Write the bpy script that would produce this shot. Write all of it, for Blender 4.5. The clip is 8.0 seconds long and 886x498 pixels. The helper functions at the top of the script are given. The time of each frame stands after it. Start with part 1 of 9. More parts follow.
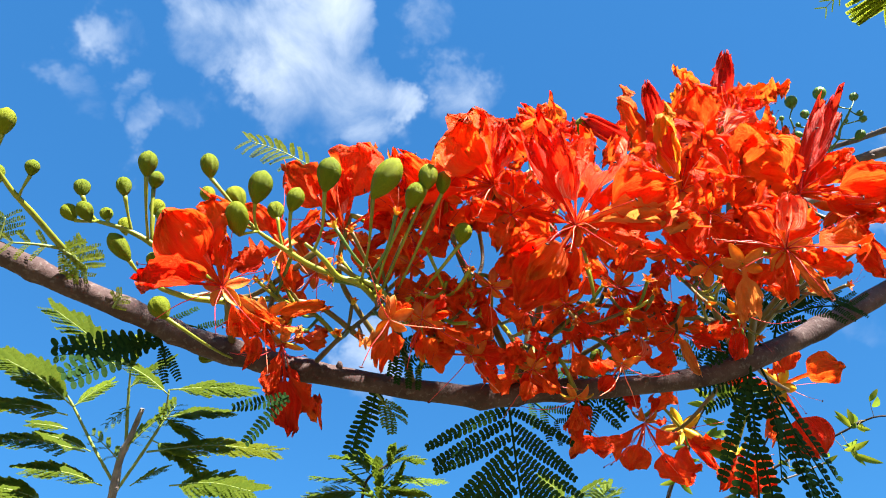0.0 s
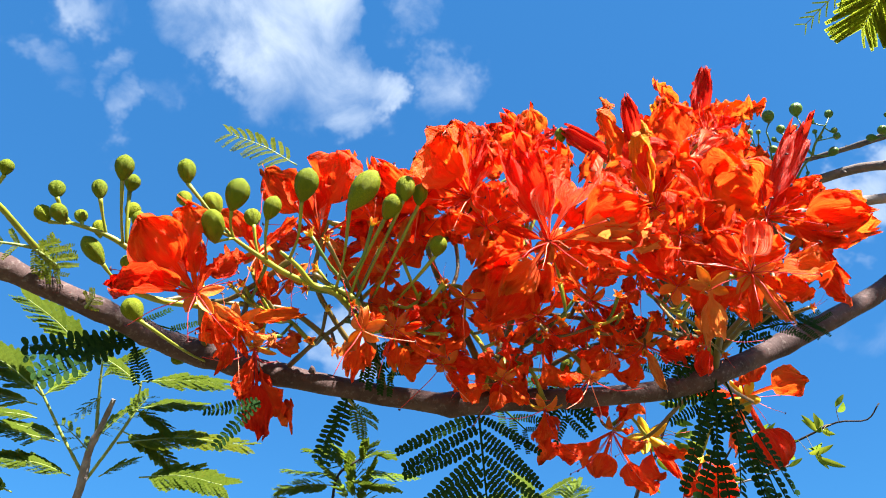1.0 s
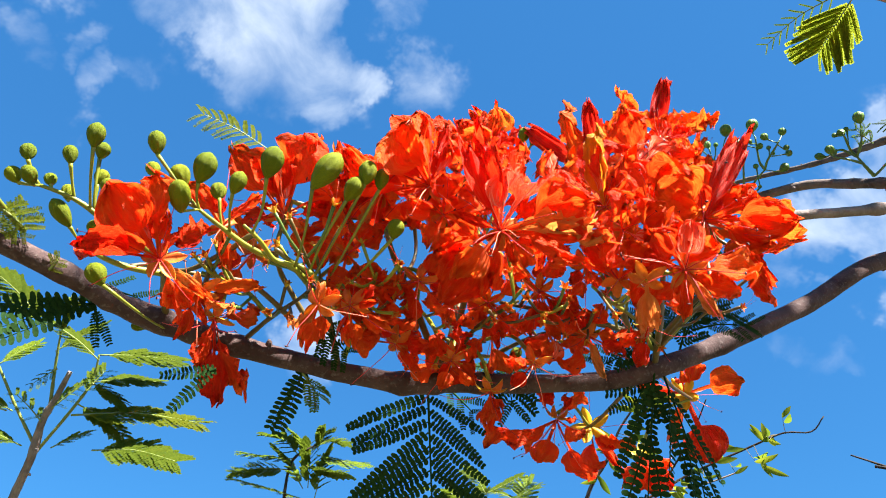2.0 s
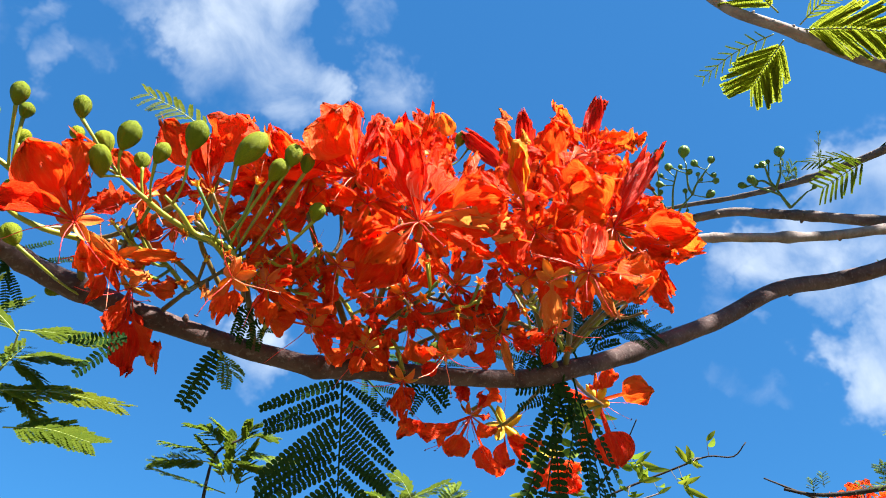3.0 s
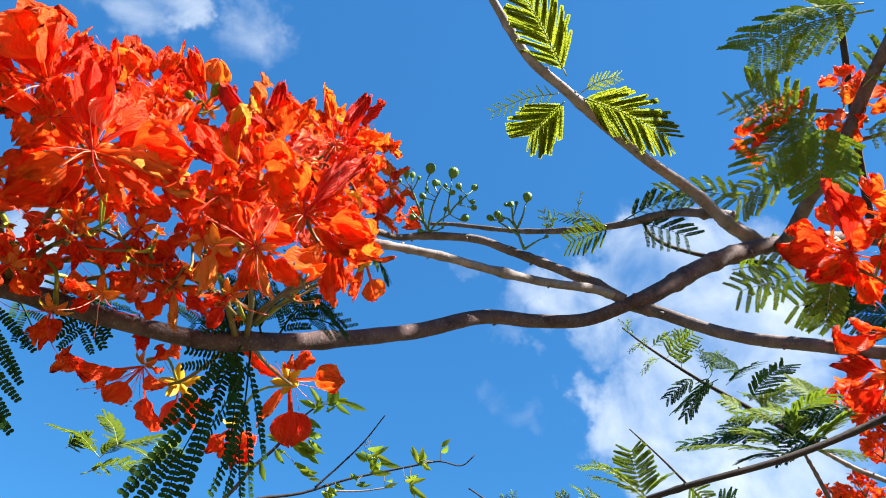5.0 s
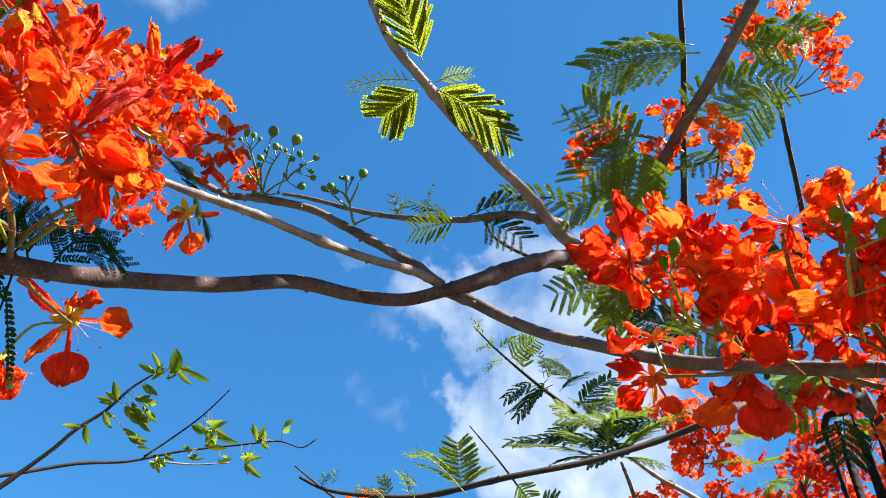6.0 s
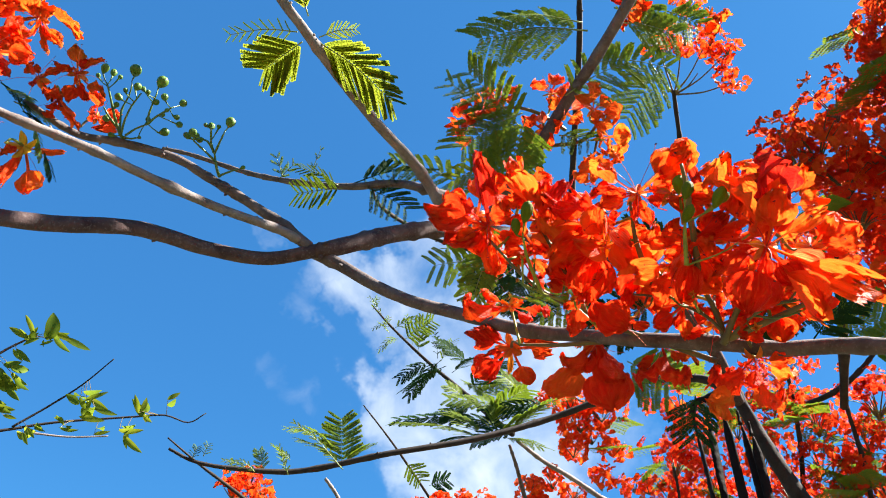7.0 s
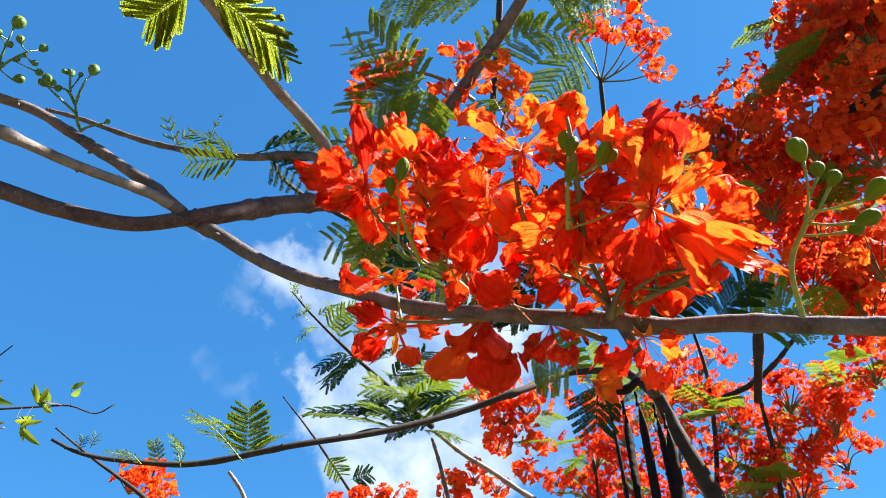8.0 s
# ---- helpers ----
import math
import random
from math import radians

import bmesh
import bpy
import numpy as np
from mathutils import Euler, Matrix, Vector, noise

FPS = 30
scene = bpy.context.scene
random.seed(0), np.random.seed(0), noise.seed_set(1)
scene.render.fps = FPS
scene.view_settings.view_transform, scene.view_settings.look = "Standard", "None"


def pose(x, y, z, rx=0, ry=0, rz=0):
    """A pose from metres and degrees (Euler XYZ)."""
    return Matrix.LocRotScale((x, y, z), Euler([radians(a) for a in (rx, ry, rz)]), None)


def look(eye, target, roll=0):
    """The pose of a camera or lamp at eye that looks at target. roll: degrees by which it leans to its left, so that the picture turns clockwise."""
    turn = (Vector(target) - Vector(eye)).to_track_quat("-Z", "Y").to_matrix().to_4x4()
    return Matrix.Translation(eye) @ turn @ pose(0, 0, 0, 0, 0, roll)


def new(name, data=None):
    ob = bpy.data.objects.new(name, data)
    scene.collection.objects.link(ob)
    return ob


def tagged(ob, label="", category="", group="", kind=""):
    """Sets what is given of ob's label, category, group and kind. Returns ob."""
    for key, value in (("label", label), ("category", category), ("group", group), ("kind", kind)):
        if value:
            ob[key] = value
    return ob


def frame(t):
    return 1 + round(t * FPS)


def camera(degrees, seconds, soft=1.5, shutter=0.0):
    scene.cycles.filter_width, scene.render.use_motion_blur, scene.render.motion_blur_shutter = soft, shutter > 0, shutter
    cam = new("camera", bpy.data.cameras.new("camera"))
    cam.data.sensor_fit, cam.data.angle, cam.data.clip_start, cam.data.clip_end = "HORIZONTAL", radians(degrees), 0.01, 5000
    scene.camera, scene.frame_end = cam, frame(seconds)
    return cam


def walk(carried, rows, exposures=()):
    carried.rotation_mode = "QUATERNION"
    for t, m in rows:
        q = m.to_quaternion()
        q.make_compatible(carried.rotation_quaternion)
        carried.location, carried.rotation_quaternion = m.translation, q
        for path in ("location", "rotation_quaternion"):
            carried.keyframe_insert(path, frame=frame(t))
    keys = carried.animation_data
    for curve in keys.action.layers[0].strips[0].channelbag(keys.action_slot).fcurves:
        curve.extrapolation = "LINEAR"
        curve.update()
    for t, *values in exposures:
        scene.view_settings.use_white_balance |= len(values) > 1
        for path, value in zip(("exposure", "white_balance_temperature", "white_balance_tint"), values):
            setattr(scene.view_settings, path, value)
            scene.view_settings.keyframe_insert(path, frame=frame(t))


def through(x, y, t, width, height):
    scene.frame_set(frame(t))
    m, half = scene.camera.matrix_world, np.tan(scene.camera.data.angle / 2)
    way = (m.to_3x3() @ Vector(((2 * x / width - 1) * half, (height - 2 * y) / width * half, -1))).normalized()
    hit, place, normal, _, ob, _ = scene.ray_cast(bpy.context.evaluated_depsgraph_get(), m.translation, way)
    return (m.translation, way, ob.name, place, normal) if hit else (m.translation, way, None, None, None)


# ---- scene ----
cam = camera(66.2, 8.0, 1.0)
PATH = [
    (0, (0.009, -0.004, 1.487), (-0.003, 1.509, 2.794), -0.5),
    (0.5, (0.006, -0.001, 1.497), (0.033, 1.52, 2.795), -0.1),
    (1, (0.014, -0.021, 1.496), (0.059, 1.507, 2.785), 0.0),
    (1.5, (0.022, -0.035, 1.486), (0.12, 1.502, 2.762), 0.6),
    (3, (0.06, -0.048, 1.435), (0.327, 1.438, 2.747), 1.9),
    (3.5, (0.1, -0.063, 1.437), (0.527, 1.392, 2.741), 2.4),
    (4, (0.127, -0.065, 1.434), (0.67, 1.354, 2.734), 2.1),
    (4.5, (0.15, -0.081, 1.434), (0.791, 1.299, 2.732), 3.1),
    (6, (0.296, -0.188, 1.392), (1.325, 0.928, 2.694), 4.0),
    (6.5, (0.359, -0.213, 1.378), (1.483, 0.813, 2.677), 2.5),
    (7, (0.416, -0.225, 1.389), (1.617, 0.731, 2.67), 1.8),
    (7.5, (0.498, -0.228, 1.4), (1.752, 0.661, 2.681), -0.1),
    (8, (0.564, -0.243, 1.424), (1.866, 0.583, 2.697), -0.6),
]
walk(cam, [(t, look(eye, target, roll)) for t, eye, target, roll in PATH], [(0.0, 2.60), (1.5, 2.60), (3.0, 2.49), (4.5, 2.50), (6.5, 2.46), (8.0, 2.60)])

# ---- light ----
SUN_FROM = Vector((0.38, -0.53, 0.76)).normalized()
sun = new("sun", bpy.data.lights.new("sun", "SUN"))
sun.data.energy, sun.data.angle, sun.data.color = 5.0, radians(0.53), (1.0, 0.95, 0.86)
sun.matrix_world = look(SUN_FROM * 40, (0, 0, 0))

world = bpy.data.worlds.new("sky")
scene.world = world
world.use_nodes = True
wt = world.node_tree
wt.nodes.clear()


def wnode(kind, **inputs):
    n = wt.nodes.new(kind)
    for k, v in inputs.items():
        n.inputs[k].default_value = v
    return n


def wmath(op, a, b=None, clamp=False):
    n = wt.nodes.new("ShaderNodeMath")
    n.operation, n.use_clamp = op, clamp
    for i, v in enumerate((a, b)):
        if v is None:
            continue
        if isinstance(v, (int, float)):
            n.inputs[i].default_value = v
        else:
            wt.links.new(v, n.inputs[i])
    return n.outputs[0]


sky = wt.nodes.new("ShaderNodeTexSky")
sky.sky_type, sky.sun_disc = "NISHITA", False
sky.sun_elevation = math.asin(SUN_FROM.z)
sky.sun_rotation = math.atan2(SUN_FROM.x, SUN_FROM.y)
sky.air_density, sky.dust_density, sky.ozone_density = 1.0, 0.4, 2.0
toward = wt.nodes.new("ShaderNodeTexCoord").outputs["Generated"]
# clouds: soft round masses by direction (x, y, z, half-angle in degrees, weight), broken up by two scales of noise
CLOUDS = [
    ((-0.313, 0.494, 0.811), 4.5, 0.75), ((-0.244, 0.518, 0.82), 5.5, 0.74), ((-0.184, 0.557, 0.81), 6.0, 0.76), ((-0.119, 0.595, 0.795), 5.0, 0.8), ((-0.152, 0.497, 0.854), 4.5, 0.8),
    ((-0.079, 0.595, 0.8), 3.5, 0.8), ((0.004, 0.498, 0.867), 3.0, 0.5), ((-0.419, 0.456, 0.785), 2.8, 0.5), ((-0.481, 0.49, 0.727), 2.6, 0.42), ((-0.347, 0.577, 0.739), 2.6, 0.42),
]
CLOUDS += [
    ((-0.395, 0.582, 0.711), 2.4, 0.5), ((-0.117, 0.847, 0.519), 4.0, 0.7), ((0.027, 0.582, 0.813), 3.4, 0.5), ((-0.421, 0.531, 0.735), 2.0, 0.5), ((0.515, 0.609, 0.603), 3.2, 0.75),
    ((0.576, 0.577, 0.58), 4.0, 0.8), ((0.612, 0.494, 0.617), 5.0, 0.85), ((0.694, 0.506, 0.513), 7.0, 1.1), ((0.745, 0.422, 0.517), 8.0, 1.15), ((0.653, 0.605, 0.455), 5.0, 1.0),
]
CLOUDS += [
    ((0.715, 0.555, 0.425), 6.0, 1.0), ((0.787, 0.455, 0.417), 7.0, 1.0), ((0.429, 0.653, 0.625), 1.6, 0.6), ((0.538, 0.703, 0.466), 2.2, 0.45), ((0.729, 0.357, 0.585), 4.5, 0.8),
    ((0.762, 0.528, 0.374), 6.0, 0.95), ((0.60, 0.54, 0.59), 4.5, 0.85), ((0.66, 0.45, 0.60), 5.0, 0.9), ((0.732, 0.455, 0.507), 6.0, 1.05), ((0.522, 0.645, 0.558), 2.6, 0.75), ((0.825, 0.38, 0.418), 5.0, 0.7), ((-0.7, 0.2, 0.6), 9.0, 0.9),
]
warp = wnode("ShaderNodeTexNoise", Scale=7.0, Detail=5.0, Roughness=0.6)
wt.links.new(toward, warp.inputs["Vector"])
bent = wt.nodes.new("ShaderNodeVectorMath")
bent.operation = "MULTIPLY_ADD"
bent.inputs[1].default_value, bent.inputs[2].default_value = (0.26, 0.26, 0.26), (0, 0, 0)
wt.links.new(warp.outputs["Color"], bent.inputs[0])
shifted = wt.nodes.new("ShaderNodeVectorMath")
shifted.operation = "ADD"
wt.links.new(toward, shifted.inputs[0])
centred = wt.nodes.new("ShaderNodeVectorMath")
centred.operation = "SUBTRACT"
centred.inputs[1].default_value = (0.13, 0.13, 0.13)
wt.links.new(bent.outputs[0], centred.inputs[0])
wt.links.new(centred.outputs[0], shifted.inputs[1])
straight = wt.nodes.new("ShaderNodeVectorMath")
straight.operation = "NORMALIZE"
wt.links.new(shifted.outputs[0], straight.inputs[0])
mass = None
for way, half, weight in CLOUDS:
    dot = wt.nodes.new("ShaderNodeVectorMath")
    dot.operation = "DOT_PRODUCT"
    dot.inputs[1].default_value = Vector(way).normalized()
    wt.links.new(straight.outputs[0], dot.inputs[0])
    rng = wt.nodes.new("ShaderNodeMapRange")
    rng.interpolation_type = "SMOOTHSTEP"
    rng.inputs["From Min"].default_value = math.cos(radians(half * 1.25))
    rng.inputs["From Max"].default_value = 1.0
    rng.inputs["To Max"].default_value = weight
    wt.links.new(dot.outputs["Value"], rng.inputs["Value"])
    mass = rng.outputs[0] if mass is None else wmath("MAXIMUM", mass, rng.outputs[0])
big = wnode("ShaderNodeTexNoise", Scale=8.0, Detail=7.0, Roughness=0.53, Distortion=0.5)
wt.links.new(toward, big.inputs["Vector"])
cover = wmath("MULTIPLY", wmath("ADD", wmath("MULTIPLY", mass, 0.80), wmath("MULTIPLY", wmath("SUBTRACT", big.outputs["Fac"], 0.52), 2.1)), wmath("MULTIPLY", mass, 2.0, True), False)
soft_cover = wt.nodes.new("ShaderNodeMapRange")
soft_cover.interpolation_type = "SMOOTHSTEP"
soft_cover.inputs["From Min"].default_value, soft_cover.inputs["From Max"].default_value = 0.03, 1.45
soft_cover.inputs["To Max"].default_value = 0.94
wt.links.new(cover, soft_cover.inputs["Value"])
tone = wt.nodes.new("ShaderNodeMix")
tone.data_type, tone.blend_type = "RGBA", "MULTIPLY"
tone.inputs["Factor"].default_value = 1.0
tone.inputs["B"].default_value = (0.257, 0.679, 0.886, 1)
wt.links.new(sky.outputs[0], tone.inputs["A"])
# a thin high haze evens out the blue between zenith and horizon
haze = wt.nodes.new("ShaderNodeMix")
haze.data_type = "RGBA"
haze.inputs["Factor"].default_value = 0.6
haze.inputs["B"].default_value = (0.178, 0.895, 2.443, 1)
wt.links.new(tone.outputs["Result"], haze.inputs["A"])
mixed = wt.nodes.new("ShaderNodeMix")
mixed.data_type = "RGBA"
mixed.inputs["B"].default_value = (3.818, 4.232, 4.646, 1)
wt.links.new(soft_cover.outputs[0], mixed.inputs["Factor"])
wt.links.new(haze.outputs["Result"], mixed.inputs["A"])
back = wnode("ShaderNodeBackground", Strength=0.0500)
wt.links.new(mixed.outputs["Result"], back.inputs["Color"])
wt.links.new(back.outputs[0], wt.nodes.new("ShaderNodeOutputWorld").inputs["Surface"])

# ---- materials ----


class Mat:
    """A small wrapper that builds a node material."""

    def __init__(self, name):
        self.m = bpy.data.materials.new(name)
        self.m.use_nodes = True
        self.t = self.m.node_tree
        self.t.nodes.clear()
        self.out = self.t.nodes.new("ShaderNodeOutputMaterial")
        self.random = self.t.nodes.new("ShaderNodeObjectInfo").outputs["Random"]
        self.uv = self.t.nodes.new("ShaderNodeTexCoord").outputs["UV"]
        self.place = self.t.nodes.new("ShaderNodeTexCoord").outputs["Object"]

    def node(self, kind, **inputs):
        n = self.t.nodes.new(kind)
        for k, v in inputs.items():
            self.set(n, k.replace("_", " "), v)
        return n

    def set(self, n, key, v):
        if isinstance(v, bpy.types.NodeSocket):
            self.t.links.new(v, n.inputs[key])
        else:
            n.inputs[key].default_value = v

    def math(self, op, a, b=0.0, clamp=False):
        n = self.t.nodes.new("ShaderNodeMath")
        n.operation, n.use_clamp = op, clamp
        self.set(n, 0, a), self.set(n, 1, b)
        return n.outputs[0]

    def mix(self, f, a, b, how="MIX"):
        n = self.t.nodes.new("ShaderNodeMix")
        n.data_type, n.blend_type = "RGBA", how
        self.set(n, "Factor", f)
        for key, v in (("A", a), ("B", b)):
            self.set(n, key, (*v, 1) if isinstance(v, tuple) else v)
        return n.outputs["Result"]

    def noise(self, scale, detail=3.0, rough=0.55, at=None, warp=0.0):
        return self.node("ShaderNodeTexNoise", Vector=at or self.place, Scale=scale, Detail=detail, Roughness=rough, Distortion=warp).outputs["Fac"]

    def ramp(self, v, lo, hi, to_lo=0.0, to_hi=1.0):
        n = self.node("ShaderNodeMapRange", Value=v)
        n.inputs["From Min"].default_value, n.inputs["From Max"].default_value = lo, hi
        n.inputs["To Min"].default_value, n.inputs["To Max"].default_value = to_lo, to_hi
        return n.outputs[0]

    def bump(self, height, strength, distance):
        return self.node("ShaderNodeBump", Height=height, Strength=strength, Distance=distance).outputs[0]

    def finish(self, colour, rough=0.5, normal=None, through=0.0, through_colour=None, gloss=0.5, metal=0.0):
        p = self.node("ShaderNodeBsdfPrincipled", Roughness=rough, Metallic=metal)
        self.set(p, "Base Color", (*colour, 1) if isinstance(colour, tuple) else colour)
        self.set(p, "Specular IOR Level", gloss)
        if normal is not None:
            self.set(p, "Normal", normal)
        last = p.outputs[0]
        if through:
            tr = self.node("ShaderNodeBsdfTranslucent")
            c = through_colour or colour
            self.set(tr, "Color", (*c, 1) if isinstance(c, tuple) else c)
            if normal is not None:
                self.set(tr, "Normal", normal)
            mixer = self.node("ShaderNodeMixShader")
            mixer.inputs[0].default_value = through
            self.t.links.new(last, mixer.inputs[1])
            self.t.links.new(tr.outputs[0], mixer.inputs[2])
            last = mixer.outputs[0]
        self.t.links.new(last, self.out.inputs["Surface"])
        return self.m


def split(m, vector):
    n = m.node("ShaderNodeSeparateXYZ", Vector=vector)
    return n.outputs


def petal_material(name, deep, mid, edge, through):
    m = Mat(name)
    u, v, _ = split(m, m.uv)
    shift = m.node("ShaderNodeVectorMath")
    shift.operation = "ADD"
    m.set(shift, 0, m.uv)
    m.set(shift, 1, m.node("ShaderNodeCombineXYZ", X=m.math("MULTIPLY", m.random, 37.0), Y=m.math("MULTIPLY", m.random, 11.0)).outputs[0])
    at = shift.outputs[0]
    patches = m.noise(2.6, 4, 0.6, at)
    veins = m.node("ShaderNodeTexWave", Vector=m.node("ShaderNodeCombineXYZ", X=m.math("MULTIPLY", u, 1.0), Y=m.math("MULTIPLY", v, 0.12)).outputs[0], Scale=13.0, Distortion=3.0, Detail=2.0)
    veins.inputs["Detail Scale"].default_value = 1.6
    c = m.mix(m.ramp(patches, 0.3, 0.72), deep, mid)
    warm = m.math("ADD", m.ramp(v, 0.55, 1.0, 0.0, 0.55), m.ramp(m.random, 0.35, 1.0, -0.25, 0.45))
    c = m.mix(m.math("MULTIPLY", warm, m.ramp(m.noise(3.4, 3, 0.5, at), 0.3, 0.7), True), c, edge)
    c = m.mix(m.ramp(veins.outputs["Fac"], 0.0, 0.4, 0.16, 0.0), c, deep)
    fine = m.noise(26, 4, 0.65, at)
    # fine wrinkles that run from claw to rim
    crease = m.noise(1.0, 4, 0.65, m.node("ShaderNodeCombineXYZ", X=m.math("MULTIPLY", u, 17.0), Y=m.math("MULTIPLY", v, 3.2), Z=m.math("MULTIPLY", m.random, 50.0)).outputs[0], 0.8)
    c = m.mix(m.ramp(crease, 0.54, 0.72, 0.0, 0.34), c, (0.97, 0.26, 0.05))
    c = m.mix(m.ramp(crease, 0.44, 0.28, 0.0, 0.22), c, deep)
    height = m.math("ADD", m.math("MULTIPLY", crease, 1.6), m.math("MULTIPLY", fine, 0.6))
    return m.finish(c, m.ramp(fine, 0.3, 0.7, 0.42, 0.62), m.bump(height, 0.6, 0.02), through, c, 0.2)


PETAL = petal_material("petal_vermilion", (0.91, 0.034, 0.006), (0.965, 0.106, 0.010), (0.98, 0.24, 0.020), 0.57)
# crown petals: the shade on their undersides is put into a deeper red
PETAL_CROWN_SHADED = petal_material("petal_red_shaded", (0.76, 0.024, 0.008), (0.93, 0.070, 0.011), (0.96, 0.20, 0.018), 0.58)
PETAL_ORANGE = petal_material("petal_orange", (0.93, 0.085, 0.010), (0.96, 0.165, 0.014), (0.975, 0.29, 0.024), 0.58)
PETAL_CRIMSON = petal_material("petal_crimson", (0.56, 0.012, 0.008), (0.78, 0.026, 0.012), (0.88, 0.08, 0.018), 0.45)
# deeper red that varies the flowers; on the second cluster it stands for shade
PETAL_VARIED_SHADED = petal_material("petal_vermilion_varied_shaded", (0.80, 0.017, 0.005), (0.93, 0.045, 0.007), (0.96, 0.12, 0.012), 0.54)
PETAL_YELLOW = petal_material("petal_yellow_orange", (0.90, 0.22, 0.012), (0.92, 0.40, 0.02), (0.94, 0.55, 0.03), 0.45)
PETAL_OLD = petal_material("petal_withered", (0.78, 0.16, 0.03), (0.90, 0.32, 0.06), (0.92, 0.46, 0.14), 0.4)


def standard_material():
    m = Mat("petal_streaked_white")
    u, v, _ = split(m, m.uv)
    streak = m.noise(5.0, 3, 0.6, m.node("ShaderNodeCombineXYZ", X=m.math("MULTIPLY", u, 5.0), Y=m.math("MULTIPLY", v, 0.35), Z=m.math("MULTIPLY", m.random, 9.0)).outputs[0])
    mask = m.math("MULTIPLY", m.ramp(streak, 0.46, 0.68, 0.0, 0.75), m.ramp(v, 0.85, 0.45), True)
    c = m.mix(mask, (0.90, 0.09, 0.03), m.mix(m.ramp(m.random, 0.5, 0.9), (0.90, 0.58, 0.42), (0.88, 0.54, 0.10)))
    return m.finish(c, 0.5, m.bump(m.noise(24, 3, 0.6, m.uv), 0.4, 0.02), 0.38, c, 0.3)


STANDARD = standard_material()


def plain_material(name, low, high, scale, rough, through=0.0, bump=0.3, distance=0.002, gloss=0.4, vary=0.35):
    m = Mat(name)
    n = m.noise(scale, 4, 0.6)
    c = m.mix(m.math("ADD", m.ramp(n, 0.3, 0.7, 0.0, 1.0 - vary), m.math("MULTIPLY", m.random, vary), True), low, high)
    return m.finish(c, rough, m.bump(m.noise(scale * 4, 3), bump, distance), through, c, gloss)


SEPAL_RED = plain_material("sepal_inner_red", (0.62, 0.05, 0.01), (0.86, 0.30, 0.03), 6, 0.5, 0.4)
SEPAL_YELLOW = plain_material("sepal_yellow", (0.62, 0.34, 0.01), (0.88, 0.56, 0.02), 6, 0.5, 0.4)
SEPAL_GREEN = plain_material("sepal_outer_yellow_green", (0.48, 0.40, 0.03), (0.84, 0.55, 0.03), 6, 0.5, 0.4)
STAMEN = plain_material("stamen_red", (0.42, 0.010, 0.012), (0.66, 0.03, 0.02), 4, 0.45)
STAMEN_PALE = plain_material("stamen_pale", (0.78, 0.10, 0.05), (0.86, 0.28, 0.16), 4, 0.45)
ANTHER = plain_material("anther_dark", (0.03, 0.008, 0.012), (0.10, 0.02, 0.02), 8, 0.6)
STALK = plain_material("stalk_olive_green", (0.09, 0.11, 0.010), (0.28, 0.29, 0.020), 30, 0.45, 0.0, 0.25, 0.001)
STALK_DARK = plain_material("stalk_brown_green", (0.05, 0.032, 0.014), (0.16, 0.115, 0.025), 30, 0.5, 0.0, 0.3, 0.001)
STALK_GREEN = plain_material("stalk_dark_green", (0.035, 0.075, 0.018), (0.10, 0.17, 0.03), 30, 0.45, 0.0, 0.25, 0.001)
BUD = plain_material("bud_yellow_green", (0.034, 0.068, 0.004), (0.20, 0.215, 0.005), 45, 0.6, 0.0, 0.45, 0.0015, 0.1)
BUD_DARK = plain_material("bud_green", (0.030, 0.085, 0.012), (0.115, 0.20, 0.015), 90, 0.45, 0.05, 0.3, 0.001, 0.3)
# near-black green: the shade under limb and flowers is put into the colour
LEAF_SHADED = plain_material("leaflet_green_shaded", (0.006, 0.024, 0.007), (0.022, 0.058, 0.010), 30, 0.7, 0.12, 0.2, 0.001, 0.06)
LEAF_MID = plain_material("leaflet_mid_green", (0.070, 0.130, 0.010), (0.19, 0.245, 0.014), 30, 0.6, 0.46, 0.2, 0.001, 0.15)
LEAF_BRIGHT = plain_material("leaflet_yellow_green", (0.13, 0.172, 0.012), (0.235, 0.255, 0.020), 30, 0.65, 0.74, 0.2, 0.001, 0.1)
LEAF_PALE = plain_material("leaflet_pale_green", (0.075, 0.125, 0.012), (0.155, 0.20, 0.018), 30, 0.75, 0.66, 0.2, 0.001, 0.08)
RACHIS = plain_material("rachis_green", (0.10, 0.14, 0.03), (0.22, 0.26, 0.06), 40, 0.45)
POD = plain_material("pod_black_brown", (0.006, 0.004, 0.004), (0.020, 0.013, 0.010), 18, 0.65, 0.0, 0.5, 0.004, 0.06)


